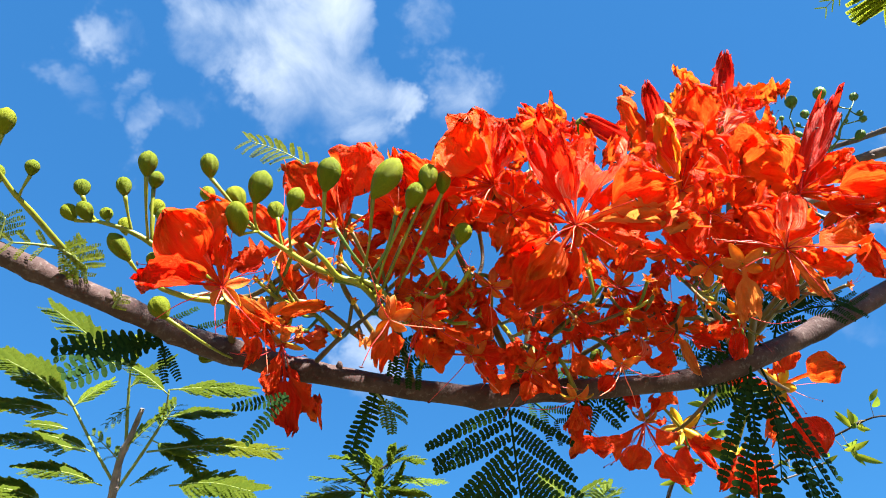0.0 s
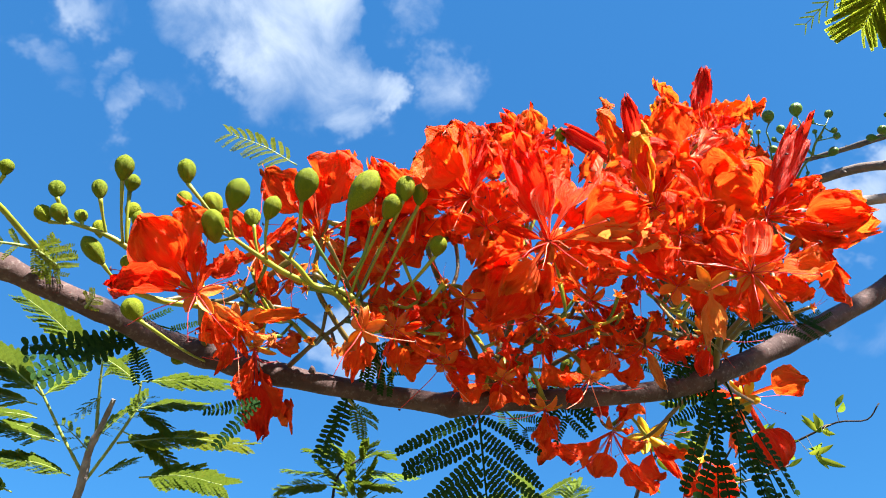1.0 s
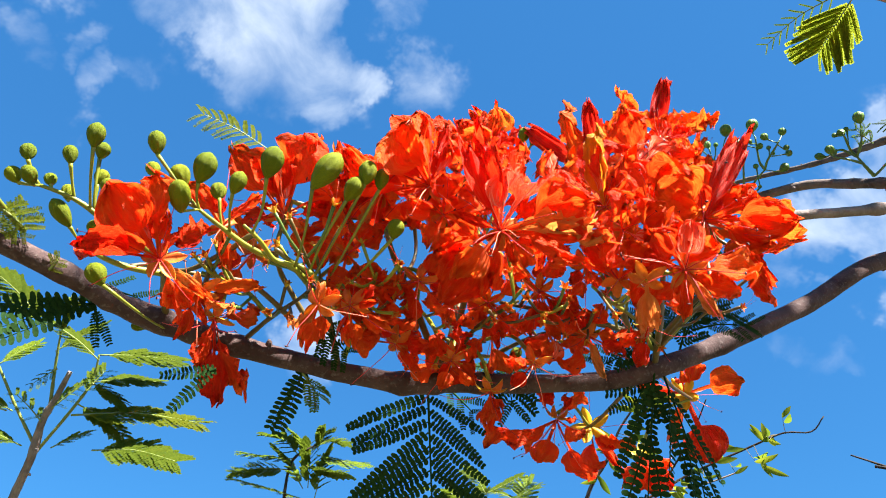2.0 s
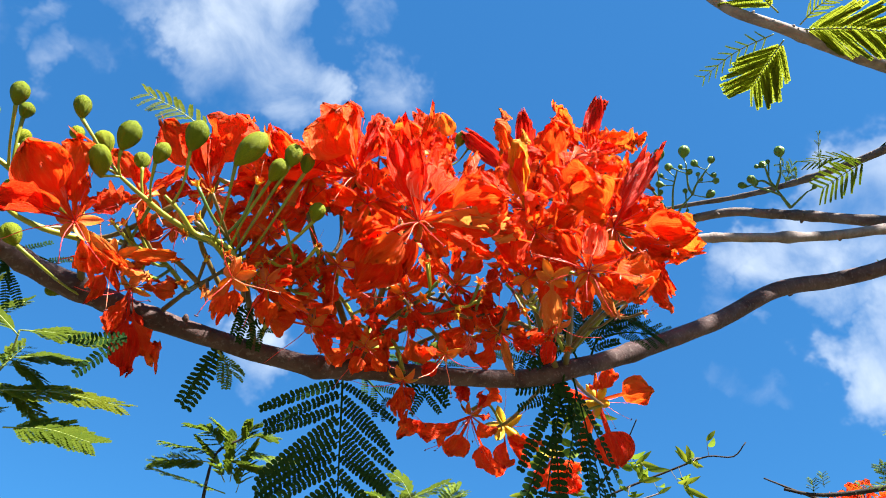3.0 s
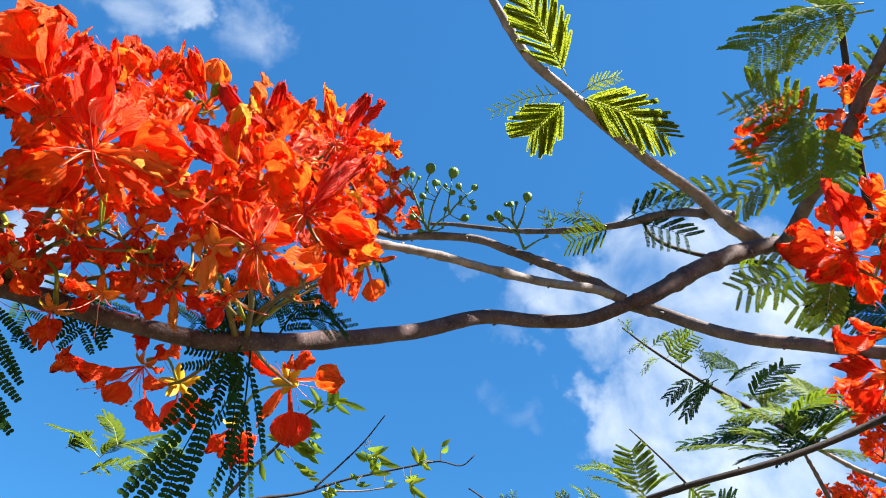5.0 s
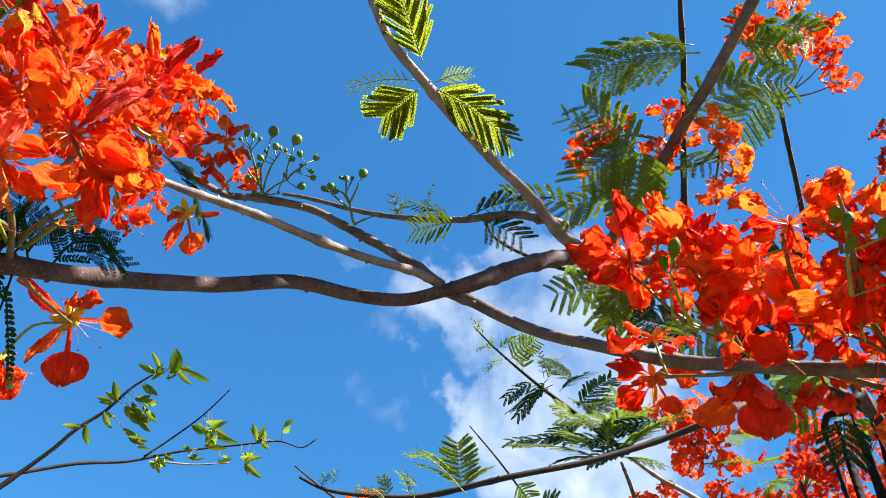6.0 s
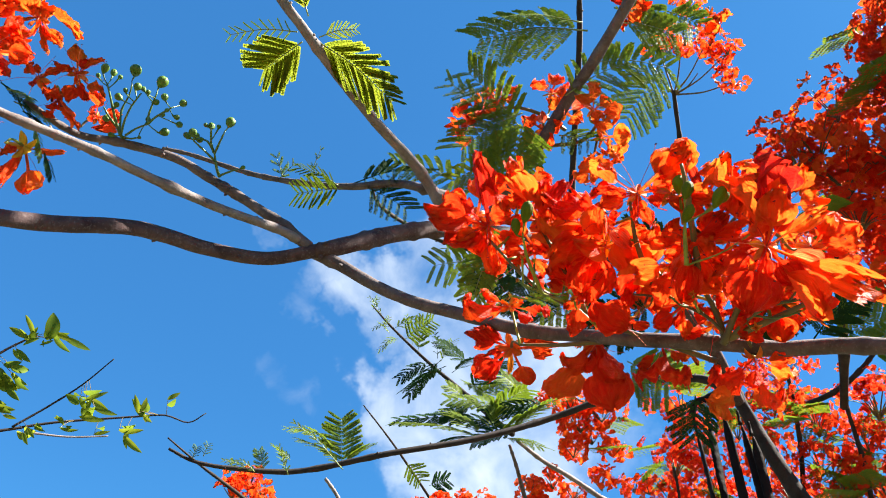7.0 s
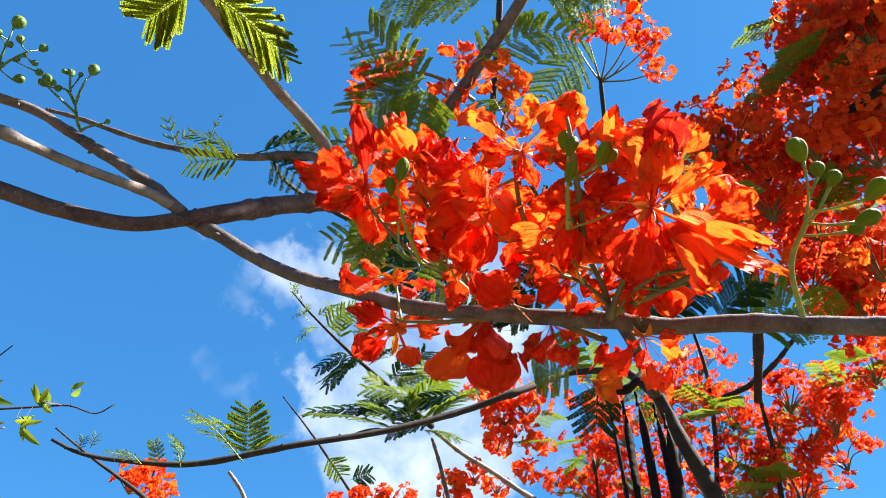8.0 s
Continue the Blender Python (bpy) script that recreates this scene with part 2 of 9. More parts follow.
def bark_material(name, low, high, spot):
    m = Mat(name)
    u, v, _ = split(m, m.uv)
    at = m.place
    broad = m.noise(22, 5, 0.62, at, 0.4)
    fine = m.noise(190, 4, 0.65, at)
    rings = m.noise(1.0, 3, 0.6, m.node("ShaderNodeCombineXYZ", X=m.math("MULTIPLY", u, 2.0), Y=m.math("MULTIPLY", v, 240.0)).outputs[0])
    pores = m.node("ShaderNodeTexVoronoi", Vector=at, Scale=210.0).outputs["Distance"]
    c = m.mix(m.ramp(broad, 0.3, 0.7), low, high)
    c = m.mix(m.ramp(fine, 0.55, 0.8, 0.0, 0.32), c, spot)
    c = m.mix(m.ramp(rings, 0.60, 0.75, 0.0, 0.35), c, low)
    c = m.mix(m.ramp(pores, 0.0, 0.16, 0.5, 0.0), c, (0.05, 0.035, 0.03))
    height = m.math("ADD", m.math("ADD", fine, m.math("MULTIPLY", rings, 0.8)), m.math("MULTIPLY", broad, 1.2))
    return m.finish(c, 0.82, m.bump(height, 0.6, 0.002), 0.0, None, 0.25)


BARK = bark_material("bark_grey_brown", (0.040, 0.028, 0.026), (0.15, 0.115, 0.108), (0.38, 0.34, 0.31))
# cluster shade and red light bounced from the flowers, put into the bark colour
BARK_LIMB_SHADED = bark_material("bark_grey_shaded", (0.027, 0.0125, 0.0125), (0.098, 0.060, 0.057), (0.40, 0.35, 0.33))
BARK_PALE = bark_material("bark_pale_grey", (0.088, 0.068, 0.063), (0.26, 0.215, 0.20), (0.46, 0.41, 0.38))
# trunk and far wood: crown shade is put into this near-black brown
BARK_FAR_SHADED = bark_material("bark_brown_shaded", (0.014, 0.010, 0.008), (0.038, 0.026, 0.021), (0.08, 0.062, 0.052))


def ground_material():
    m = Mat("dry_grass_ground")
    c = m.mix(m.ramp(m.noise(0.6, 5, 0.6), 0.35, 0.65), (0.105, 0.085, 0.052), (0.075, 0.080, 0.035))
    c = m.mix(m.ramp(m.noise(9, 4, 0.7), 0.4, 0.7, 0.0, 0.5), c, (0.14, 0.12, 0.08))
    return m.finish(c, 0.9, m.bump(m.noise(14, 5, 0.7), 0.8, 0.05), 0.0, None, 0.2)


GROUND = ground_material()

# ---- shapes ----


def mesh_of(name, verts, faces, uvs=None, mats=(), slots=None, smooth=True):
    me = bpy.data.meshes.new(name)
    me.from_pydata([tuple(v) for v in verts], [], faces)
    for m in mats:
        me.materials.append(m)
    if slots:
        me.polygons.foreach_set("material_index", slots)
    if uvs is not None:
        layer = me.uv_layers.new(name="map")
        flat = []
        for loop in me.loops:
            flat += uvs[loop.vertex_index]
        layer.data.foreach_set("uv", flat)
    me.polygons.foreach_set("use_smooth", [smooth] * len(me.polygons))
    me.update()
    return me


def join_data(pieces):
    """Lays several (verts, faces, uvs) together as one."""
    vs, fs, us = [], [], []
    for v, f, u in pieces:
        k = len(vs)
        vs += list(v)
        fs += [tuple(i + k for i in q) for q in f]
        us += list(u)
    return vs, fs, us


def moved(data, m):
    return [m @ Vector(v) for v in data[0]], data[1], data[2]


def part(name, me, parent, local=None, label=""):
    ob = new(name, me)
    ob.parent = parent
    if local is not None:
        ob.matrix_basis = local
    return tagged(ob, label)


def world_part(name, me, parent, label=""):
    """A part whose mesh is given in world places."""
    ob = part(name, me, parent, None, label)
    ob.matrix_parent_inverse = parent.matrix_basis.inverted()
    return ob


def glide(points, n):
    """n + 1 places on a smooth curve through the points."""
    p = [Vector(q) for q in points]
    if len(p) == 2:
        return [p[0].lerp(p[1], i / n) for i in range(n + 1)]
    p = [2 * p[0] - p[1], *p, 2 * p[-1] - p[-2]]
    out, spans = [], len(p) - 3
    for i in range(n + 1):
        s = min(i / n * spans, spans - 1e-6)
        k, f = int(s), s - int(s)
        a, b, c, d = p[k : k + 4]
        out.append(0.5 * ((2 * b) + (c - a) * f + (2 * a - 5 * b + 4 * c - d) * f**2 + (3 * b - a - 3 * c + d) * f**3))
    return out


def tube_data(points, radii, sides=8, n=24, rough=0.0, seed=0.0, knots=0):
    """A tapered tube along a smooth curve, with an uneven skin and swollen nodes."""
    path = glide(points, n)
    reach = [0.0]
    for a, b in zip(path, path[1:]):
        reach.append(reach[-1] + (b - a).length)
    rnd = random.Random(int(seed * 977) + 5)
    nodes = [(rnd.random(), rnd.uniform(0.10, 0.28)) for _ in range(knots)]
    vs, us, fs = [], [], []
    side = None
    for i, p in enumerate(path):
        way = (path[min(i + 1, n)] - path[max(i - 1, 0)]).normalized()
        if side is None:
            side = way.cross(Vector((0.31, 0.17, 0.93))).normalized()
        side = (side - way * side.dot(way)).normalized()
        up = way.cross(side)
        f = i / n * (len(radii) - 1)
        k = min(int(f), len(radii) - 2)
        r = radii[k] + (radii[k + 1] - radii[k]) * (f - k)
        swell = 1 + sum(h * math.exp(-(((i / n - q) * reach[-1] / (1.1 * r)) ** 2)) for q, h in nodes)
        for j in range(sides):
            a = 2 * math.pi * j / sides
            w = r * swell * (1 + rough * noise.noise(Vector((reach[i] / (2.5 * r) + seed, math.cos(a) * 1.3, math.sin(a) * 1.3))))
            vs.append(p + (side * math.cos(a) + up * math.sin(a)) * w)
            us.append((j / sides if j <= sides / 2 else 1 - j / sides, reach[i]))
    for i in range(n):
        for j in range(sides):
            b, c = i * sides + j, i * sides + (j + 1) % sides
            fs.append((b, c, c + sides, b + sides))
    fs.append(tuple(reversed(range(sides))))
    fs.append(tuple(range(n * sides, (n + 1) * sides)))
    return vs, fs, us


def tube(name, points, radii, mat, **how):
    v, f, u = tube_data(points, radii, **how)
    return mesh_of(name, v, f, u, (mat,))


def facing(at, face, roll=0.0, size=1.0):
    """A pose at a place whose z axis looks along face."""
    z = Vector(face).normalized()
    x = z.orthogonal().normalized()
    m = Matrix((x, z.cross(x), z)).transposed().to_4x4()
    return Matrix.Translation(Vector(at)) @ m @ Matrix.Rotation(roll, 4, "Z") @ Matrix.Diagonal((size, size, size, 1))


def along(at, way, normal, size=1.0):
    """A pose at a place whose y axis runs along way and whose z axis is as near normal as it can be."""
    y = Vector(way).normalized()
    z = Vector(normal)
    z = (z - y * z.dot(y)).normalized()
    return Matrix.Translation(Vector(at)) @ Matrix((y.cross(z), y, z)).transposed().to_4x4() @ Matrix.Diagonal((size, size, size, 1))


def smooth_step(a, b, x):
    s = min(max((x - a) / (b - a), 0), 1)
    return s * s * (3 - 2 * s)


# ---- flower parts, all one unit long ----


def petal_data(seed, width=0.36, claw=0.40, curl=0.5, cup=0.2, ruffle=0.07, fold=0.0, twist=0.0, nu=24, nv=24):
    """A petal along +y: a narrow claw that opens into a round, crinkled blade."""
    vs, us, fs = [], [], []
    place, angle = Vector((0, 0, 0)), 0.0
    for i in range(nv + 1):
        v = i / nv
        s = min(max((v - claw) / (1 - claw), 0), 1)
        w = 0.028 + 0.03 * v + width * (math.sin(math.pi * min(s, 0.999) ** 0.72) ** 0.62 if s > 0 else 0)
        if i == nv:
            w *= 0.72
        angle = curl * smooth_step(claw * 0.6, 1, v) + 0.10 * math.sin(seed + 5 * v)
        if i:
            place = place + Vector((0, math.cos(angle), -math.sin(angle))) / nv
        out = Vector((0, math.sin(angle), math.cos(angle)))
        lean = Matrix.Rotation(twist * v, 3, "Y")
        for j in range(nu + 1):
            u = 2 * j / nu - 1
            x = u * w
            edge = max(abs(u) ** 2.5 * smooth_step(claw, claw + 0.3, v), smooth_step(0.72, 1.0, v))
            z = cup * (abs(u) ** 1.7) * w * 1.2
            z += ruffle * edge * (1.5 * noise.noise(Vector((seed * 7.3 + u * 2.6, v * 5.5, seed))) + 0.8 * noise.noise(Vector((seed + u * 7.0, v * 11.0, 3 + seed))))
            z += smooth_step(claw, 0.6, v) * (0.15 * noise.noise(Vector((u * 1.9 + seed, v * 3.0, seed * 2))) - 0.05 * abs(noise.noise(Vector((u * 3.1 + seed * 5, v * 4.2, seed)))))
            # pleats that fan out from the claw, and a frilled rim
            z += 0.024 * smooth_step(claw, 0.75, v) * math.sin(14 * u + seed + 2.5 * noise.noise(Vector((u * 2, v * 2.5, seed))))
            z += 0.7 * ruffle * edge * noise.noise(Vector((u * 13.0 + seed, v * 15.0, seed * 1.3)))
            x *= 1 - fold * u * u * 0.55
            z += fold * abs(u) * w * 1.1
            tip = 0.05 * edge * noise.noise(Vector((u * 12.0 + seed, 1.5, seed))) + 0.06 * edge * noise.noise(Vector((u * 4.2 + seed * 3, 0.5, seed))) - 0.05 * (u * u) * smooth_step(0.7, 1, v)
            q = place + Vector((0, math.cos(angle), -math.sin(angle))) * tip + out * z
            q = lean @ Vector((x, 0, q.z)) + Vector((0, q.y, 0))
            vs.append(q)
            us.append((j / nu, v))
    for i in range(nv):
        for j in range(nu):
            b = i * (nu + 1) + j
            fs.append((b, b + 1, b + nu + 2, b + nu + 1))
    return vs, fs, us


PETAL_SHAPES = [
    dict(width=0.30, curl=0.45, cup=0.15, ruffle=0.22),
    dict(width=0.34, curl=0.75, cup=0.28, ruffle=0.23),
    dict(width=0.27, curl=0.25, cup=-0.15, ruffle=0.22, twist=0.5),
    dict(width=0.32, curl=1.1, cup=0.1, ruffle=0.20, twist=-0.4),
    dict(width=0.33, curl=0.15, cup=0.35, ruffle=0.22),
    dict(width=0.29, curl=0.6, cup=0.5, ruffle=0.24, fold=0.5),
    dict(width=0.35, curl=-0.25, cup=0.2, ruffle=0.23),
    dict(width=0.29, curl=0.9, cup=-0.25, ruffle=0.22, twist=0.7),
    dict(width=0.28, curl=1.4, cup=0.4, ruffle=0.24, fold=0.3, twist=0.3),
    dict(width=0.30, curl=0.35, cup=0.7, ruffle=0.20, fold=0.6, twist=-0.6),
    dict(width=0.35, curl=-0.5, cup=0.3, ruffle=0.20),
]
STOCKS = {"R": PETAL, "D": PETAL_VARIED_SHADED, "O": PETAL_ORANGE, "C": PETAL_CRIMSON, "W": PETAL_OLD, "Y": PETAL_YELLOW}
SHAPES = {
    "b": [petal_data(1.7 + 2.31 * k, **how) for k, how in enumerate(PETAL_SHAPES)],
    "n": [petal_data(51 + 3 * k, width=0.13, claw=0.2, curl=0.3 + 0.25 * k, cup=0.4, ruffle=0.14, fold=0.5, twist=0.6 - 0.5 * k) for k in range(3)],
    "f": [petal_data(31 + k, width=0.11, claw=0.25, curl=0.15 + 0.3 * k, cup=0.5, ruffle=0.07, fold=0.5) for k in range(3)],
    "c": [petal_data(61 + k, width=0.27, claw=0.46, curl=0.25 + 0.2 * k, cup=0.3, ruffle=0.07) for k in range(3)],
}
PETAL_MESHES = {(stock, shape): [mesh_of("petal", *d, (mat,)) for d in datas] for stock, mat in STOCKS.items() for shape, datas in SHAPES.items()}
PETALS, PETALS_ORANGE, PETALS_OLD, ROLLED = PETAL_MESHES["R", "b"], PETAL_MESHES["O", "b"], PETAL_MESHES["W", "n"], PETAL_MESHES["C", "f"]
STANDARDS = [mesh_of("standard_petal", *petal_data(71 + k, width=0.25, claw=0.34, curl=0.5, cup=0.35 + 0.3 * k, ruffle=0.1, fold=0.3 * k), (STANDARD,)) for k in range(2)]


def sepal_mesh(seed, curl, inner=SEPAL_RED, outer=SEPAL_GREEN):
    """A thick pointed sepal, red within and yellow-green without."""
    top, n = [], 7
    y, z = 0.0, 0.0
    for i in range(n + 1):
        v = i / n
        a = curl * v * v
        if i:
            y, z = y + math.cos(a) * 0.35 / n, z - math.sin(a) * 0.35 / n
        w = 0.080 * math.sin(math.pi * (0.14 + 0.86 * v)) ** 0.8 + 0.002
        top.append([Vector((u * w, y, z + 0.5 * u * u * w)) for u in (-1, -0.45, 0, 0.45, 1)])
    vs, fs, sl = [], [], []
    for layer in (0, 1):
        for row in top:
            vs += [p - Vector((0, 0, layer * 0.022 * (1 - abs(p.x) / 0.1))) for p in row]
    k = 5 * (n + 1)
    for i in range(n):
        for j in range(4):
            b = 5 * i + j
            fs.append((b, b + 1, b + 6, b + 5)), sl.append(0)
            fs.append((k + b, k + b + 5, k + b + 6, k + b + 1)), sl.append(1)
        for b in (5 * i, 5 * i + 4):
            fs.append((b, b + 5, k + b + 5, k + b)), sl.append(1)
    return mesh_of("sepal", vs, fs, None, (inner, outer), sl)


SEPALS = [sepal_mesh(1, 0.5), sepal_mesh(2, 1.0), sepal_mesh(3, -0.3)]
SEPALS_OPEN = {"green": SEPALS, "yellow": [sepal_mesh(k, 0.2 * k, SEPAL_YELLOW, SEPAL_YELLOW) for k in range(3)], "red": [sepal_mesh(k, 0.2 * k, SEPAL_RED, SEPAL_RED) for k in range(3)]}


def stamen_mesh(seed, mat):
    rnd = random.Random(seed)
    bend, side = rnd.uniform(0.15, 0.4), rnd.uniform(-0.12, 0.12)
    pts = [(0, 0, 0), (side * 0.3, bend * 0.15, 0.30), (side, bend * 0.5, 0.58), (side * 1.3, bend * 1.3, 0.86)]
    v, f, u = tube_data(pts, (0.009, 0.007, 0.005), sides=5, n=8)
    slots = [0] * len(f)
    a = Vector(pts[-1])
    b, g, w = tube_data([a - Vector((0.03, 0, 0.01)), a + Vector((0, 0, 0.012)), a + Vector((0.035, 0, 0.012))], (0.004, 0.015, 0.005), sides=5, n=4)
    v, f, u = join_data([(v, f, u), (b, g, w)])
    return mesh_of("stamen", v, f, u, (mat, ANTHER), slots + [1] * len(g))


STAMENS = [stamen_mesh(k, STAMEN) for k in range(3)] + [stamen_mesh(7, STAMEN_PALE)]
RACEMES = []
count = [0]


def nearest_node(at):
    best = None
    for line in RACEMES:
        for p in line:
            d = (p - at).length
            if p.z < at.z + 0.06 and (best is None or d < best[0]):
                best = (d, p)
    return best


def flower(at, face, size=0.060, open_by=68, stock="red", standard=True, stalk=True, stamens=8, petals=4, group="flowers of the large cluster", label="", seed=None, reach=0.78):
    """An open flower: four broad petals, a streaked standard, five sepals, ten stamens and a stalk. Its z axis looks along face."""
    count[0] += 1
    rnd = random.Random(count[0] * 31 + 7 if seed is None else seed)
    at, face = Vector(at), Vector(face).normalized()
    size *= 0.895
    m = facing(at, face, rnd.uniform(0, 6.28), size)
    ob = new("flower")
    ob.empty_display_size = 0.2
    ob.matrix_basis = m
    words = {"red": "vermilion red flame tree flower with crinkled petals", "orange": "bright orange flame tree flower with crinkled petals", "furled": "crimson flame tree flower with long furled petals", "old": "withered pale orange flame tree flower with shrivelled petals"}
    tagged(ob, label or words[stock] + (", fully open" if open_by > 60 else ", half closed"), "flower", group)
    shapes = {"red": PETALS, "orange": PETALS_ORANGE, "old": PETALS_OLD, "furled": ROLLED}[stock]
    total = petals + 1
    for k in range(total):
        turn = 2 * math.pi * k / total + rnd.uniform(-0.22, 0.22)
        lift = radians(90 - open_by + rnd.uniform(-16, 16))
        long = rnd.uniform(0.88, 1.12)
        local = Matrix.Rotation(turn, 4, "Z") @ Matrix.Translation((0, 0.03, 0.02)) @ Matrix.Rotation(lift, 4, "X") @ Matrix.Rotation(rnd.uniform(-0.45, 0.45), 4, "Y") @ Matrix.Diagonal((long, long, long, 1))
        if k == petals and standard and stock in ("red", "orange") and count[0] % 5 < 2:
            part("standard_petal", rnd.choice(STANDARDS), ob, local @ Matrix.Diagonal((0.8, 0.82, 0.8, 1)), "white and yellow petal streaked with red")
        elif rnd.random() < 0.08 and stock == "red":
            part("petal", rnd.choice(ROLLED), ob, local)
        else:
            part("petal", rnd.choice(shapes), ob, local)
    for k in range(5):
        turn = 2 * math.pi * (k + 0.5) / 5 + rnd.uniform(-0.1, 0.1)
        part("sepal", rnd.choice(SEPALS), ob, Matrix.Rotation(turn, 4, "Z") @ Matrix.Translation((0, 0.02, -0.03)) @ Matrix.Rotation(radians(rnd.uniform(-35, -5)), 4, "X"))
    for k in range(stamens):
        turn = 2 * math.pi * k / max(stamens, 1) + rnd.uniform(-0.2, 0.2)
        part("stamen", rnd.choice(STAMENS), ob, Matrix.Rotation(turn, 4, "Z") @ Matrix.Rotation(radians(-rnd.uniform(8, 42)), 4, "X") @ Matrix.Diagonal((1, 1, reach * rnd.uniform(0.8, 1.2), 1)))
    if stalk:
        root = at - face * 0.015
        near = nearest_node(at)
        end = near[1] if near and near[0] < 0.22 else at - face * 0.05 - Vector((0, 0, 0.03))
        mid = root.lerp(end, 0.45) - face * min(0.3 * (end - root).length, 0.03)
        world_part("stalk", tube("stalk", [root, mid, end], (0.0028, 0.0021, 0.0023), rnd.choice((STALK, STALK, STALK_DARK)), sides=6, n=8), ob)
    return ob


def bloom(at, face, petals, stamens=7, sepals="green", group="flowers of the large cluster", label="", stalk=True, reach=1.0):
    """An open flower whose petals each reach their own place: (stock and shape, tip, width, tilt). Its z axis looks along face."""
    count[0] += 1
    rnd = random.Random(count[0] * 29 + 3)
    at, face = Vector(at), Vector(face).normalized()
    size = 0.058
    m = facing(at, face, rnd.uniform(0, 6.28), size)
    back = m.inverted()
    ob = new("flower")
    ob.empty_display_size = 0.2
    ob.matrix_basis = m
    kinds = [kind[0] for kind, *_ in petals]
    words = "orange" if kinds.count("O") > kinds.count("R") else "vermilion red"
    tagged(ob, label or words + " flower with long-clawed crinkled petals" + (" and a white-streaked standard" if "S" in kinds else ""), "flower", group)
    for kind, tip, wide, tilt in petals:
        way = Vector(tip) - at
        long = way.length * 1.06
        normal = Matrix.Rotation(tilt, 3, way.normalized()) @ (face + Vector((rnd.uniform(-0.25, 0.25), rnd.uniform(-0.25, 0.25), rnd.uniform(-0.1, 0.3))))
        wide *= 0.86
        local = back @ along(at + way.normalized() * 0.002, way, normal, long) @ Matrix.Diagonal((wide, 1, 0.5 + 0.5 * wide, 1))
        if kind[0] == "S":
            part("standard_petal", rnd.choice(STANDARDS), ob, local, "white and yellow petal streaked with red")
        else:
            part("petal", rnd.choice(PETAL_MESHES[kind[0], kind[1]]), ob, local)
        if kind[1] == "b":
            # a smaller petal of the same whorl, turned aside and set further back
            aside = Matrix.Rotation(rnd.choice((-1, 1)) * rnd.uniform(0.25, 0.6), 3, face) @ way - face * 0.012
            part("petal", rnd.choice(PETAL_MESHES[rnd.choice("RD"), "b"]), ob, back @ along(at - face * 0.003, aside, normal + face * 0.4, long * rnd.uniform(0.62, 0.85)) @ Matrix.Diagonal((wide * rnd.uniform(0.8, 1.0), 1, 1, 1)))
    turned = sepals != "green"
    for k in range(5):
        turn = 2 * math.pi * (k + 0.5) / 5 + rnd.uniform(-0.15, 0.15)
        part("sepal", rnd.choice(SEPALS_OPEN[sepals]), ob, Matrix.Rotation(turn, 4, "Z") @ Matrix.Translation((0, 0.02, -0.03)) @ Matrix.Rotation(radians(rnd.uniform(-35, 0)), 4, "X") @ Matrix.Diagonal((1.5, 1.5, 1.5, 1) if turned else (1, 1, 1, 1)))
    for k in range(stamens):
        turn = 2 * math.pi * k / max(stamens, 1) + rnd.uniform(-0.3, 0.3)
        part("stamen", rnd.choice(STAMENS), ob, Matrix.Rotation(turn, 4, "Z") @ Matrix.Rotation(radians(-rnd.uniform(8, 62)), 4, "X") @ Matrix.Diagonal((1, 1, reach * rnd.uniform(0.7, 1.15), 1)))
    if stalk:
        root = at - face * 0.008
        near = nearest_node(at)
        end = near[1] if near and near[0] < 0.24 else at - face * 0.05 - Vector((0, 0, 0.03))
        mid = root.lerp(end, 0.4) - face * min(0.3 * (end - root).length, 0.03)
        world_part("stalk", tube("stalk", [root, mid, end], (0.0030, 0.0021, 0.0023), rnd.choice((STALK, STALK, STALK_DARK)), sides=6, n=8), ob)
    return ob


def bud_data(long, wide):
    """A plump pointed bud along +z with five faint seams, its base at the origin."""
    vs, us, fs, nr, ns = [], [], [], 12, 30
    for i in range(nr + 1):
        v = i / nr
        r = wide * (math.sin(math.pi * min(v, 0.999) ** 1.22) ** 0.52) * (0.86 + 0.14 * v) if 0 < i < nr else wide * 0.12
        for j in range(ns):
            a = 2 * math.pi * j / ns
            seam = 1 - 0.17 * max(0, math.cos(5 * a)) ** 10 * math.sin(math.pi * v)
            vs.append(Vector((math.cos(a) * r * seam, math.sin(a) * r * seam, v * long)))
            us.append((j / ns, v))
    for i in range(nr):
        for j in range(ns):
            b, c = i * ns + j, i * ns + (j + 1) % ns
            fs.append((b, c, c + ns, b + ns))
    fs += [tuple(reversed(range(ns))), tuple(range(nr * ns, (nr + 1) * ns))]
    return vs, fs, us


BUDS = {k: (mesh_of("bud", *bud_data(1.0, w), (BUD,)), mesh_of("bud", *bud_data(1.0, w), (BUD_DARK,))) for k, w in (("tall", 0.285), ("plump", 0.36), ("round", 0.43))}


